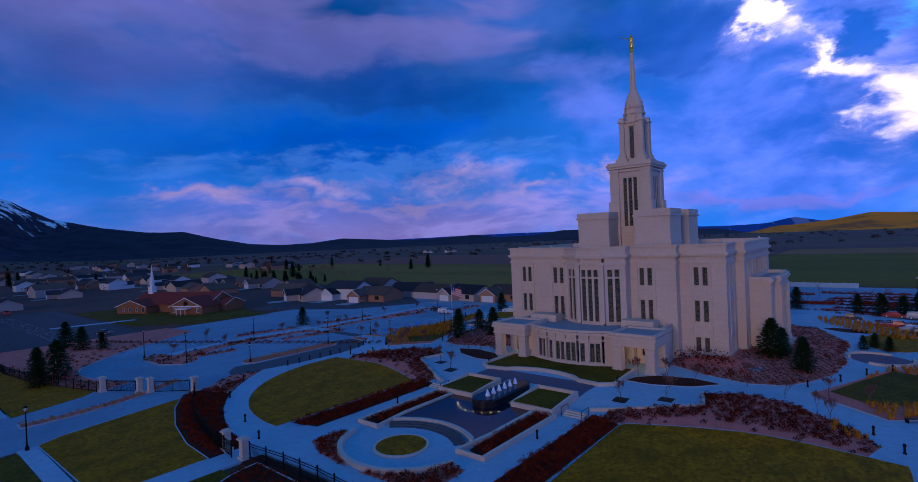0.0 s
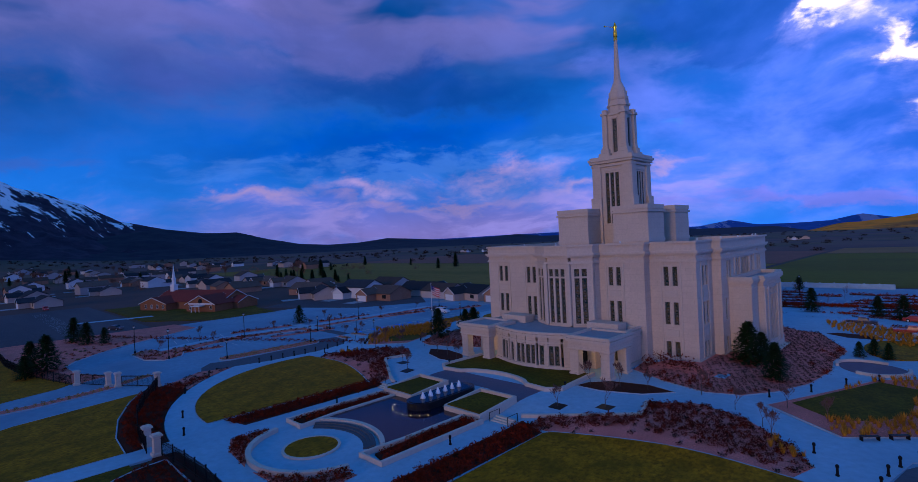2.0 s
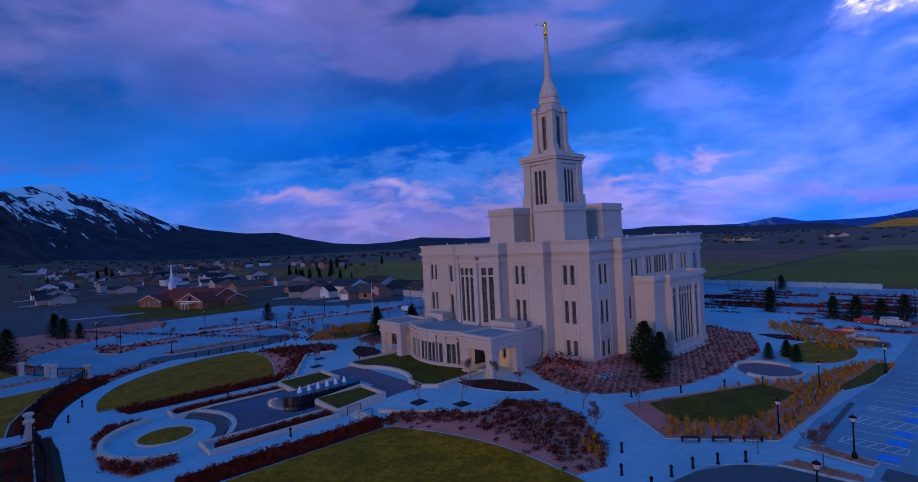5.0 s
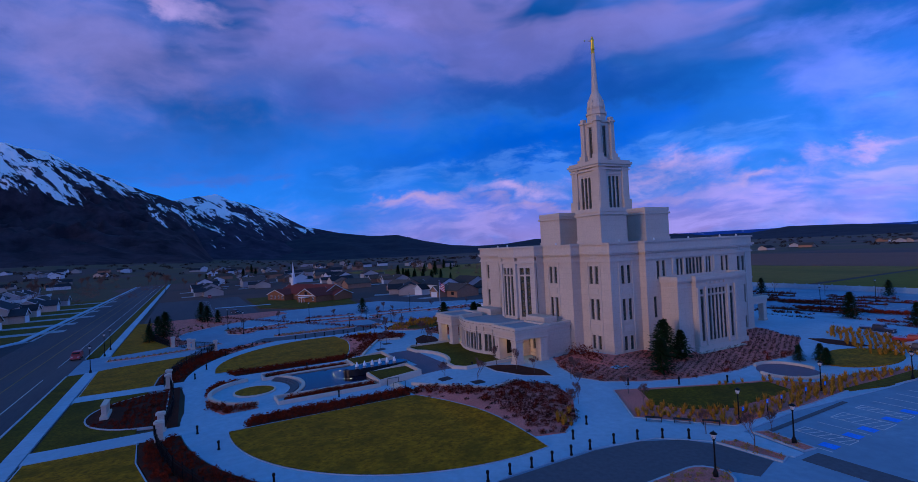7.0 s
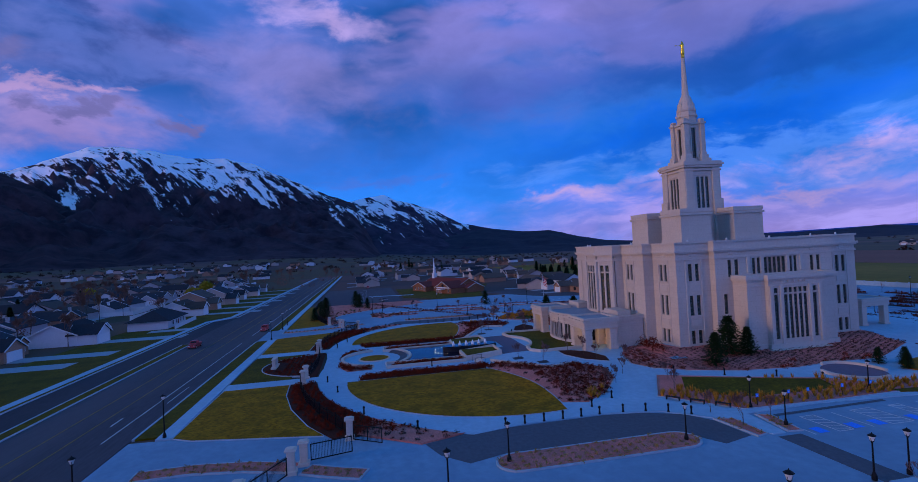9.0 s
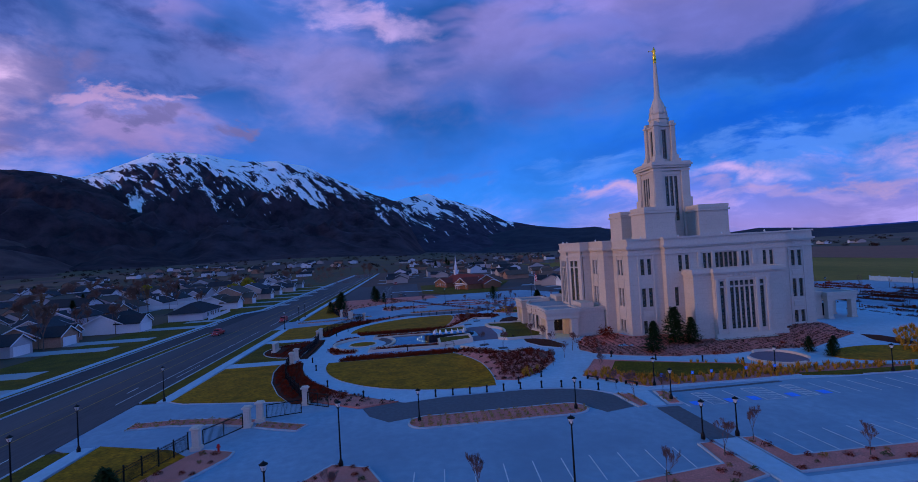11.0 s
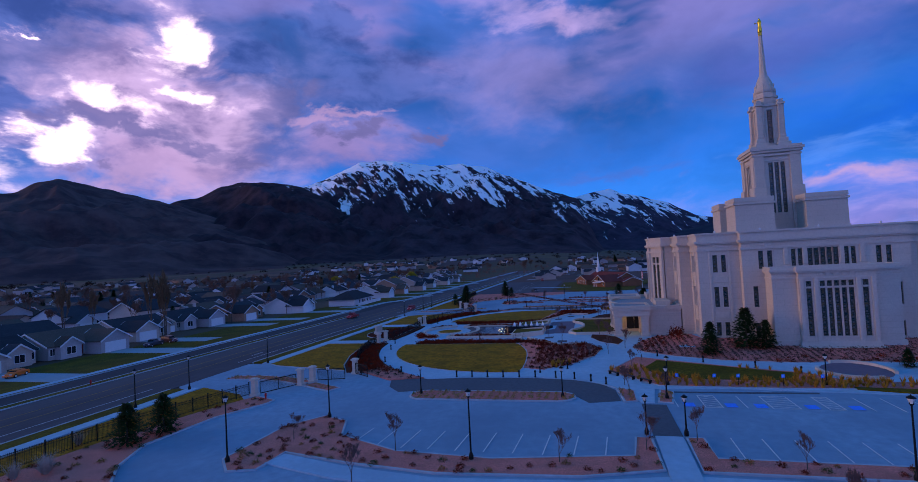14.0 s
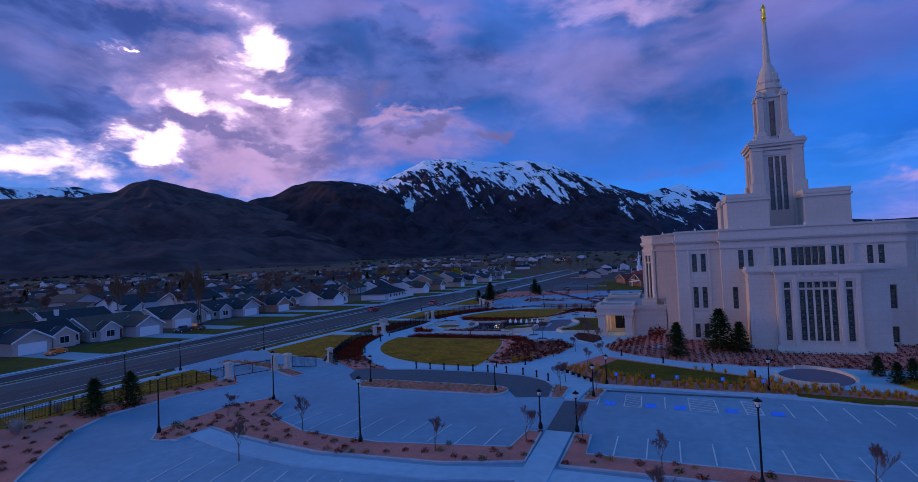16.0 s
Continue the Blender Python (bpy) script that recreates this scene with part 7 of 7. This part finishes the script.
def build_town():
    rng = random.Random(5)
    words = ("single-storey suburban house with a dark shingle roof", "suburban house with a brown roof and white garage", "two-storey suburban house with a dark roof", "gabled suburban house with a front garage wing")
    protos = []
    for k in range(10):
        kind, w = (0, 1, 2, 3)[k % 4], SIDING[(0, 1, 3, 0, 2, 1, 0, 3, 2, 1)[k]]
        protos.append(house(kind, w, (ROOF_DARK, ROOF_DARK, ROOF_BROWN)[k % 3], words[kind]))
    for k in range(6):
        protos.append(far_house(SIDING[(0, 1, 2, 3, 0, 1)[k]], (ROOF_DARK, ROOF_BROWN)[k % 2], words[k % 3], k % 3 == 2))
    used = set()

    def place(k, x, y, turn, size=1.0):
        z = max(0.0, valley(x, y))
        m = pose(x, y, z, 0, 0, turn) @ Matrix.Scale(size, 4)
        if k not in used:
            used.add(k)
            protos[k].matrix_basis = m
            ob = protos[k]
        else:
            ob = copy_thing(protos[k], pose(x, y, z, 0, 0, turn))
            ob.matrix_basis = m
        tagged(ob, group="suburban houses")

    # the row that faces the street
    for k, x, y in ((3, 6.2, -50), (5, -12.5, -49), (0, -37, -56), (1, -58, -58), (7, -80, -55), (4, -103, -46), (8, -168, -37), (2, -192, -38), (6, -218, -36), (0, -245, -38), (3, -272, -36), (5, -300, -38), (2, 34, -52), (6, 62, -50)):
        place(k, x, y - 1.5, 0, 1.12)
    hip_house(-131, -34)
    rows = [(-80, 180), (-106, 0), (-132, 180), (-160, 0), (-190, 180), (-222, 0), (-256, 180), (-292, 0)]
    for i, (y, turn) in enumerate(rows):
        x = 70.0 - 9 * (i % 3)
        pick = (lambda: rng.randrange(10)) if y > -100 else (lambda: 10 + rng.randrange(6))
        while x > -460:
            if rng.random() < 0.93:
                place(pick(), x + rng.uniform(-3, 3), y + rng.uniform(-4, 4), turn + rng.choice((0, 0, 0, 90, -90)) + rng.uniform(-6, 6), rng.uniform(0.98, 1.2))
            x -= rng.uniform(20, 25) if y > -200 else rng.uniform(24, 32)
    # north-west of the church and along its street
    for i, (y, x0, x1) in enumerate(((124, -330, -250), (152, -340, -230), (40, -420, -290), (75, -440, -330), (108, -430, -330), (140, -470, -345))):
        x = x0
        while x < x1:
            if rng.random() < 0.9:
                place(10 + rng.randrange(6), x + rng.uniform(-3, 3), y + rng.uniform(-4, 4), rng.choice((0, 180, 90)) + rng.uniform(-8, 8), rng.uniform(0.85, 1.05))
            x += rng.uniform(22, 29)
    for k, x, y, turn in ((14, -183, 124, 160), (12, -170, 134, 190), (13, -152, 134, 185), (10, -150, 152, 10), (11, -134, 150, 0), (14, -118, 150, 170), (13, -102, 154, 180), (15, -168, 150, 5), (10, -188, 146, 0), (13, -208, 132, 20)):
        place(k, x, y, turn, 1.0)
    for k in range(24):
        x, y = rng.uniform(-900, -420), rng.uniform(-420, 240)
        if abs(y) > 30:
            place(10 + rng.randrange(6), x, y, rng.uniform(0, 360))
    for k in range(14):
        place(rng.choice((10, 11, 13)), rng.uniform(-620, -80), rng.uniform(600, 1000), rng.uniform(0, 360))


build_town()
far_town(170, -520, 160, -620, -310, 3)
far_town(120, -1000, -440, -400, 320, 4)
pad("front_yard", [(-330, -40), (90, -40), (90, -19.4), (-133, -19.4), (-146, -13.8), (-330, -13.3)], LAWN_GREEN, 0.03, drape=False, label="green front lawns of the houses")


def build_church():
    t = thing("church", "brick meeting house with a red-brown roof and white steeple", "church", (-205, 84, 0), 24)
    t.scale = (0.78, 0.78, 0.78)
    brick = surface("dark_red_brick", (0.27, 0.115, 0.06), 0.9, 0.25, 6, 0.5, 0.2)
    gable(t, -26, 20, -9, 9, 4.0, 4.6, True, brick, ROOF_RED, 0.7)
    gable(t, 6, 24, -17, -4, 3.6, 4.0, False, brick, ROOF_RED, 0.6)
    gable(t, -28, -10, -15, 4, 3.4, 3.0, False, brick, ROOF_RED, 0.6)
    gable(t, 18, 27, -6, 7, 3.2, 2.6, True, brick, ROOF_RED, 0.5)
    part("pediment", boxes((7.5, 22.5, -17.35, -17.05, 3.4, 4.0), bevel=0.03), WHITE_TRIM, t)
    part("portico", boxes((12.2, 17.8, -20.5, -17.1, 2.7, 3.1), bevel=0.03), WHITE_TRIM, t)
    for x in (12.6, 15, 17.4):
        part("column", lathe(bmesh.new(), ((0.16, 0), (0.14, 2.7)), 8, x, -20.1), WHITE_TRIM, t)
    part("round_window", lathe(bmesh.new(), ((1.1, 0), (1.1, 0.25)), 16), HOUSE_GLASS, t).matrix_local = Matrix.Translation((15, -17.02, 5.0)) @ Matrix.Rotation(math.pi / 2, 4, "X")
    for x in (-24, -20, -16, -12, 8.5, 21.5):
        pane_on(t, x, -15.0 if x < 0 else -17.0, 1.0, 1.2, 1.8, -1)
    st = part("steeple", boxes((-23.3, -20.7, -1.3, 1.3, 6.5, 11.4), (-23.5, -20.5, -1.5, 1.5, 11.4, 11.8), bevel=0.05), WHITE_TRIM, t, "white louvred steeple")
    part("belfry", lathe(bmesh.new(), ((1.0, 11.8), (1.0, 14.6), (1.2, 14.7), (1.2, 15.0)), 8, -22, 0), WHITE_TRIM, st)
    part("spire", lathe(bmesh.new(), ((0.85, 15.0), (0.45, 18.2), (0.04, 23.0)), 8, -22, 0), WHITE_TRIM, st)


build_church()
pad("church_lot", [(-262, 16.2), (-132, 16.2), (-132, 40), (-160, 54), (-262, 54)], ASPHALT, 0.04, drape=False, label="asphalt church parking lot")
pad("church_lot", [(-176, 95), (-140, 112), (-128, 134), (-150, 150), (-190, 118)], ASPHALT, 0.04, drape=False)
pad("church_lawn", [(-240, 56), (-180, 56), (-160, 72), (-160, 92), (-180, 94), (-240, 112)], LAWN_GREEN, 0.05, drape=False, label="dormant lawn round the church")
pad("church_walk", [(-200, 40), (-197, 40), (-192, 62), (-195, 62)], CONCRETE, 0.07, drape=False)
paint("stall_line", [(-250 + 2.8 * k, 34, -250 + 2.8 * k, 39, 0.12) for k in range(36)], WHITE_PAINT)

# hedges, tree rows and young street trees of the left lot and the town
bigs = [bare_tree(11.0, 0.55, surface("brown_twigs", (0.20, 0.105, 0.075), 0.95, 0.3, 2, 0.3, 0.0), "large bare tree among the houses", 80 + k, 3, "bare_tree", 5, 0.25, 0.035) for k in range(3)]
tall = [bare_tree(15.0, 0.22, surface("russet_twigs", (0.20, 0.11, 0.06), 0.95, 0.3, 2, 0.3, 0.0), "tall narrow bare poplar", 90 + k, 3, "poplar", 5, 0.8, 0.05) for k in range(2)]
rng_t = random.Random(8)
scatter(tall, [(-37, -45, 1.25), (-39.5, -47, 1.1), (-35.5, -48, 1.15), (-41, -50, 1.2), (-38, -84), (-42, -90), (-44, -80), (-14, -118), (-175, -120), (-160, -66)], "poplars", 5)
scatter(bigs, [(rng_t.uniform(-420, 70), rng_t.choice((-70, -100, -135, -168, -200, -236, -275, -310, -350)) + rng_t.uniform(-8, 8)) for _ in range(170)] + [(-66, -46), (-70, -50), (-150, -40), (-95, -44)] + [(rng_t.uniform(-700, -330), rng_t.uniform(-300, 220)) for _ in range(60)], "bare trees", 6, 0.3)
scatter([conifer(9.0, 2.8, "dark spruce among the houses", 101)], [(rng_t.uniform(-400, 60), rng_t.uniform(-400, -70)) for _ in range(26)] + [(-330 + 5 * k, 176 + 5 * (k % 3), 0.62) for k in range(16)] + [(rng_t.uniform(-700, -280), rng_t.uniform(20, 330)) for _ in range(24)], "spruces", 7, 0.3)
WILLOW = surface("yellow_willow", (0.34, 0.26, 0.02), 0.9, 0.3, 2, 0.4, 0.0)
for x, y, s in ((-292, -62, 4.2), (-232, -52, 3.4), (-330, -150, 4), (-24, -230, 5)):
    leaf_mass("willow", [(x + dx, y + dy, 3.6 + dz) for dx, dy, dz in ((0, 0, 0), (1.6, 1, 0.6), (-1.6, -0.6, 0.4), (0.4, -1.6, 1.2))], s * 0.9, 900, WILLOW, 1.1, label="yellow-green budding willow crown", category="tree", leaf=0.10)


TOWN_TWIG = surface("brown_bare_crowns", (0.25, 0.115, 0.08), 0.95, 0.4, 0.6, 0.05, 0.0, stain=(0.12, 0.06, 0.05))


def scrub(name, count, x0, x1, y0, y1, size, material, seed, label, leaves=60, tall=0.8, leaf=0.11):
    rng = random.Random(seed)
    spots = []
    for _ in range(count):
        x, y = rng.uniform(x0, x1), rng.uniform(y0, y1)
        spots.append((x, y, max(0.0, valley(x, y)) - 0.2 if valley(x, y) > -0.2 else valley(x, y)))
    leaf_mass(name, spots, size, leaves, material, tall, label=label, category="trees", leaf=leaf)


scrub("far_trees", 700, -2200, -420, -1200, 700, 5.0, TWIG_DARK, 3, "far dark belts of bare trees")
scrub("far_trees", 420, -1400, 1200, 520, 2400, 5.5, TWIG_DARK, 4, "far dark tree belts across the fields")
scrub("far_trees", 520, -520, 300, -900, -440, 5.0, TWIG_DARK, 5, "dark tree belts below the hills")

scrub("town_trees", 230, -430, 90, -420, -64, 3.4, TOWN_TWIG, 9, "brown bare crowns of trees among the houses", 220, 1.7, 0.055)
scrub("town_trees", 150, -700, -300, -330, 300, 3.0, TOWN_TWIG, 10, "brown bare trees beyond the church", 110, 1.6, 0.07)


def car(paint_mat, label, kind="suv"):
    """A parked car along +x: shaped body with a glazed cabin, bumpers, lights and four wheels."""
    t = thing("car", label, "car")
    h = {"sedan": 1.42, "suv": 1.72, "pickup": 1.8}[kind]
    hood = 0.92 if kind == "sedan" else 1.05
    prof = {"sedan": ((-2.2, 0.5), (-2.2, 0.92), (-1.5, 1.0), (-0.95, h), (0.55, h), (1.2, hood), (2.15, 0.8), (2.25, 0.5)), "suv": ((-2.25, 0.5), (-2.25, 1.05), (-2.05, h - 0.05), (-1.8, h), (0.5, h), (1.15, hood), (2.2, 0.95), (2.3, 0.5)), "pickup": ((-2.8, 0.55), (-2.8, 1.08), (-0.75, 1.1), (-0.6, h), (0.7, h), (1.3, hood + 0.05), (2.55, 1.02), (2.65, 0.55))}[kind]
    bm = bmesh.new()
    rows = []
    for y, k in ((-0.9, 0.97), (-0.82, 1.0), (0.82, 1.0), (0.9, 0.97)):
        rows.append([bm.verts.new((x, y * (0.84 if z > 1.2 else 1.0), 0.34 if z < 0.6 else z * k)) for x, z in prof])
    n = len(prof)
    for a, b in zip(rows, rows[1:]):
        for k in range(n):
            bm.faces.new((a[k], a[(k + 1) % n], b[(k + 1) % n], b[k]))
    bm.faces.new(rows[0]), bm.faces.new(rows[-1])
    body = part("body", bm, paint_mat, t)
    top = [p for p in prof if p[1] > 1.25]
    xa, xb = min(p[0] for p in top), max(p[0] for p in top)
    for s in (-1, 1):
        part("side_glass", boxes((xa + 0.15, xb - 0.05, *sorted((s * 0.74, s * 0.79)), 1.02, h - 0.12)), HOUSE_GLASS, t)
    part("windscreen", boxes((xb + 0.12, xb + 0.42, -0.66, 0.66, hood + 0.12, h - 0.14)), HOUSE_GLASS, t)
    for x in (prof[0][0] + 0.85, prof[-1][0] - 0.9):
        for y in (-0.8, 0.8):
            w = part("wheel", lathe(bmesh.new(), ((0.36, -0.11), (0.36, 0.11)), 14), IRON, t)
            w.matrix_local = Matrix.Translation((x, y, 0.36)) @ Matrix.Rotation(math.pi / 2, 4, "X")
            part("rim", lathe(bmesh.new(), ((0.2, -0.125), (0.2, 0.125)), 10), WHITE_TRIM, w)
    for y in (-0.62, 0.62):
        part("headlight", boxes((prof[-1][0] - 0.1, prof[-1][0] + 0.02, y - 0.2, y + 0.2, 0.68, 0.82)), WHITE_TRIM, t)
        part("tail_light", boxes((prof[0][0] - 0.02, prof[0][0] + 0.06, y - 0.12, y + 0.12, 0.75, 0.98)), CAR_RED, t)
    return t


CAR_RED = surface("red_car_paint", (0.38, 0.015, 0.015), 0.3, 0.05, 1, 0.5, 0.0, spec=0.6)
CAR_DARK = surface("dark_blue_car_paint", (0.02, 0.025, 0.045), 0.3, 0.05, 1, 0.5, 0.0, spec=0.6)
CAR_WHITE = surface("white_car_paint", (0.65, 0.66, 0.68), 0.3, 0.05, 1, 0.5, 0.0, spec=0.6)
CAR_SILVER = surface("silver_car_paint", (0.35, 0.36, 0.38), 0.3, 0.05, 1, 0.5, 0.0, spec=0.6)
CAR_ORANGE = surface("orange_car_paint", (0.90, 0.15, 0.005), 0.35, 0.05, 1, 0.5, 0.0, spec=0.6)
CAR_MAROON = surface("maroon_car_paint", (0.10, 0.012, 0.015), 0.3, 0.05, 1, 0.5, 0.0, spec=0.6)
for x, y, turn, mat, kind, words in (
    (-74.6, -5.0, 0, CAR_RED, "pickup", "red pickup truck on the street"), (-97.0, 7.8, 0, CAR_RED, "suv", "dark red car on the street"),
    (9.6, -33.4, 20, CAR_ORANGE, "sedan", "orange car in a driveway"), (-23.2, -34.8, 10, CAR_DARK, "pickup", "dark blue pickup in a driveway"), (-28.6, -35.2, 80, CAR_MAROON, "suv", "maroon car in a driveway"),
    (-4.0, 149.4, 2, CAR_DARK, "pickup", "dark pickup in the rear lot"), (4.4, 141.6, 5, CAR_RED, "pickup", "red pickup in the rear lot"), (6.8, 138.2, 5, CAR_SILVER, "sedan", "silver car in the rear lot"), (9.0, 134.8, 5, CAR_DARK, "suv", "dark car in the rear lot"),
    (4.2, 158.0, 0, CAR_RED, "sedan", "red car beside the pines"), (8.6, 157.0, 0, CAR_SILVER, "suv", "silver car beside the pines"),
    (-102, 118, 10, CAR_WHITE, "suv", "white car in the side lot"), (-108, 121, 10, CAR_DARK, "sedan", "dark car in the side lot"), (-64, 122, 90, CAR_WHITE, "suv", "white car behind the porch"),
    (-168, 46, 30, CAR_DARK, "sedan", "dark car in the church lot"), (-268, 40, 0, CAR_RED, "suv", "red car by a house"), (-150, 140, 60, CAR_WHITE, "suv", "white car in the street"), (-84, 128, 15, CAR_WHITE, "pickup", "white truck in the side lot")):
    ob = car(mat, words, kind)
    ob.matrix_basis = pose(x, y, 0.04 if y < 20 else 0.03, 0, 0, turn)
    tagged(ob, group="parked cars")

# the rear lot: planted islands, boundary wall, the fields beyond it
dark_spots = []
for j, y in enumerate((164, 171, 178, 185, 192, 199, 206)):
    for i, x in enumerate(range(-92, 86, 30)):
        w = 10.5 if (i + j) % 2 else 8.0
        o = capsule(x - w + 3 * (j % 3), y, x + w + 3 * (j % 3), y + 1.2, 1.0, 5)
        pad("island_bed", o, MULCH, 0.1, drape=False, label="long mulched island in the rear lot")
        dark_spots += [(px, py, 0.12) for px, py, _ in spots_in(o, 1.1, 0.3, seed=50 + i + j, keep=0.75)]
for x, y in ((-20, 176), (-46, 186), (8, 182)):
    o = capsule(x - 11, y - 1, x + 11, y + 2.4, 2.0, 6)
    dark_spots += [(px, py, 0.12) for px, py, _ in spots_in(o, 0.8, 0.3, seed=77, keep=1.0)]
leaf_mass("hedge", dark_spots, 0.7, 30, TWIG_RED, 0.8, label="dark red dormant shrubs on the rear islands", category="hedge")
paint("stall_line", [(x, y + s, x + 0.4, y + 5.0 + s, 0.12) for y in (171.6, 185.6, 199.6) for s in (0,) for x in range(-90, 84, 3)], WHITE_PAINT)
left = []
for j, (x, y) in enumerate(((-112, 48), (-118, 62), (-110, 76), (-122, 96), (-112, 110), (-104, 128), (-126, 72))):
    o = capsule(x - 1.0, y - 7, x + 1.5, y + 7, 1.0, 5)
    pad("island_bed", o, GRAVEL, 0.1, drape=False, label="gravel island in the side lot")
    left += [(px, py, 0.12) for px, py, _ in spots_in(o, 1.2, 0.3, seed=90 + j, keep=0.8)]
for j in range(46):
    left += [(-158 + 1.6 * j, 38 + 0.85 * j, 0.1), (-157 + 1.6 * j, 40 + 0.85 * j, 0.1)]
leaf_mass("shrubs", left, 0.6, 30, TWIG_RED, 0.8, label="reddish shrubs along the side lot")
leaf_mass("ornamental_grass", spots_in([(-96, 88), (-84, 84), (-78, 92), (-88, 104)], 1.0, seed=15) + spots_in([(-8, 138), (4, 128), (10, 132), (2, 146), (-10, 146)], 1.1, seed=16), 0.9, 30, STRAW, upright=0.55, label="golden grass round the rear walks", category="grass", leaf=0.12)
for a, b in ((-100, -4), (20, 120)):
    t = thing("boundary_wall", "pale precast boundary wall of panels and posts", "wall", ((a + b) / 2, 224, 0))
    n = int((b - a) / 4)
    for k in range(n):
        x = a + (b - a) * k / n - (a + b) / 2
        part("panel", boxes((x + 0.25, x + (b - a) / n - 0.02, -0.08, 0.08, -0.1, 1.7)), CONCRETE, t)
        part("post", boxes((x - 0.02, x + 0.25, -0.18, 0.18, -0.1, 1.95)), CONCRETE, t)
FIELD_GREEN = surface("winter_wheat", (0.17, 0.13, 0.004), 0.95, 0.2, 0.6, 0.02, 0.0, stain=(0.11, 0.08, 0.004), stain_amount=0.6, stretch=(0.3, 1, 1))
FIELD_STRAW = surface("stubble_field", (0.30, 0.15, 0.05), 0.95, 0.2, 0.6, 0.02, 0.0, stain=(0.20, 0.10, 0.03), stain_amount=0.6, stretch=(0.3, 1, 1))
FIELD_BROWN = surface("ploughed_field", (0.24, 0.095, 0.06), 0.95, 0.2, 0.6, 0.02, 0.0, stretch=(0.3, 1, 1))
FIELD_OLIVE = surface("olive_stubble", (0.25, 0.15, 0.02), 0.95, 0.25, 0.5, 0.015, 0.0, stain=(0.13, 0.10, 0.006), stain_amount=0.8, stretch=(0.25, 1, 1))
pad("field", [(-520, 182), (-128, 174), (-101, 229), (-66, 229), (-66, 352), (-520, 352)], FIELD_OLIVE, -0.02, drape=False, label="olive stubble field behind the houses")
pad("field", [(-520, 356), (-66, 356), (-66, 512), (-520, 560)], FIELD_BROWN, -0.02, drape=False, label="brown ploughed field")
pad("field", [(-62, 232), (330, 232), (330, 465), (-62, 465)], FIELD_GREEN, -0.02, drape=False, label="green winter wheat field")
pad("field", [(-62, 470), (420, 474), (500, 620), (-62, 560)], FIELD_STRAW, -0.03, drape=False, label="straw-coloured stubble field")

# planted islands, bare young trees and lamps of the rear walks and lot
rear = []
for k, (x, y, w, turn) in enumerate(((-2, 143, 7, 12), (10, 150, 8, 8), (-16, 153, 7, 4), (22, 142, 7, 20), (-30, 158, 9, 0), (4, 160, 10, 0), (30, 156, 8, 0))):
    ca, sa = math.cos(radians(turn)), math.sin(radians(turn))
    o = capsule(x - w * ca, y - w * sa, x + w * ca, y + w * sa, 1.5, 6)
    pad("island_bed", o, GRAVEL, 0.12, drape=False, label="gravel island with dormant shrubs behind the temple")
    rear += [(px, py, 0.14) for px, py, _ in spots_in(o, 1.1, 0.3, seed=120 + k, keep=0.85)]
leaf_mass("shrubs", rear, 0.55, 60, TWIG_RED, 0.8, label="dark red dormant shrubs behind the temple", leaf=0.12)
rng_r = random.Random(31)
more = [bare_tree(4.4, 0.45, GREY_TWIG, "young bare tree on a rear lot island", 140, 3, "sapling", 4, 0.5)]
scatter(more, [(-88 + 15 * i + rng_r.uniform(-2, 2), y) for y in (164.5, 178.5, 192.5, 206.5) for i in range(11)], "rear lot trees", 9, 0.2)
lamp_r = lamp_post(6.2, "tall black lamp post in the rear lot")
tagged(lamp_r, group="rear lot lamps")
lamp_r.location = (-60, 171, 0.1)
for x, y in ((-25, 171), (10, 171), (45, 171), (-60, 199), (-25, 199), (10, 199), (45, 199)):
    copy_thing(lamp_r, pose(x, y, 0.1))
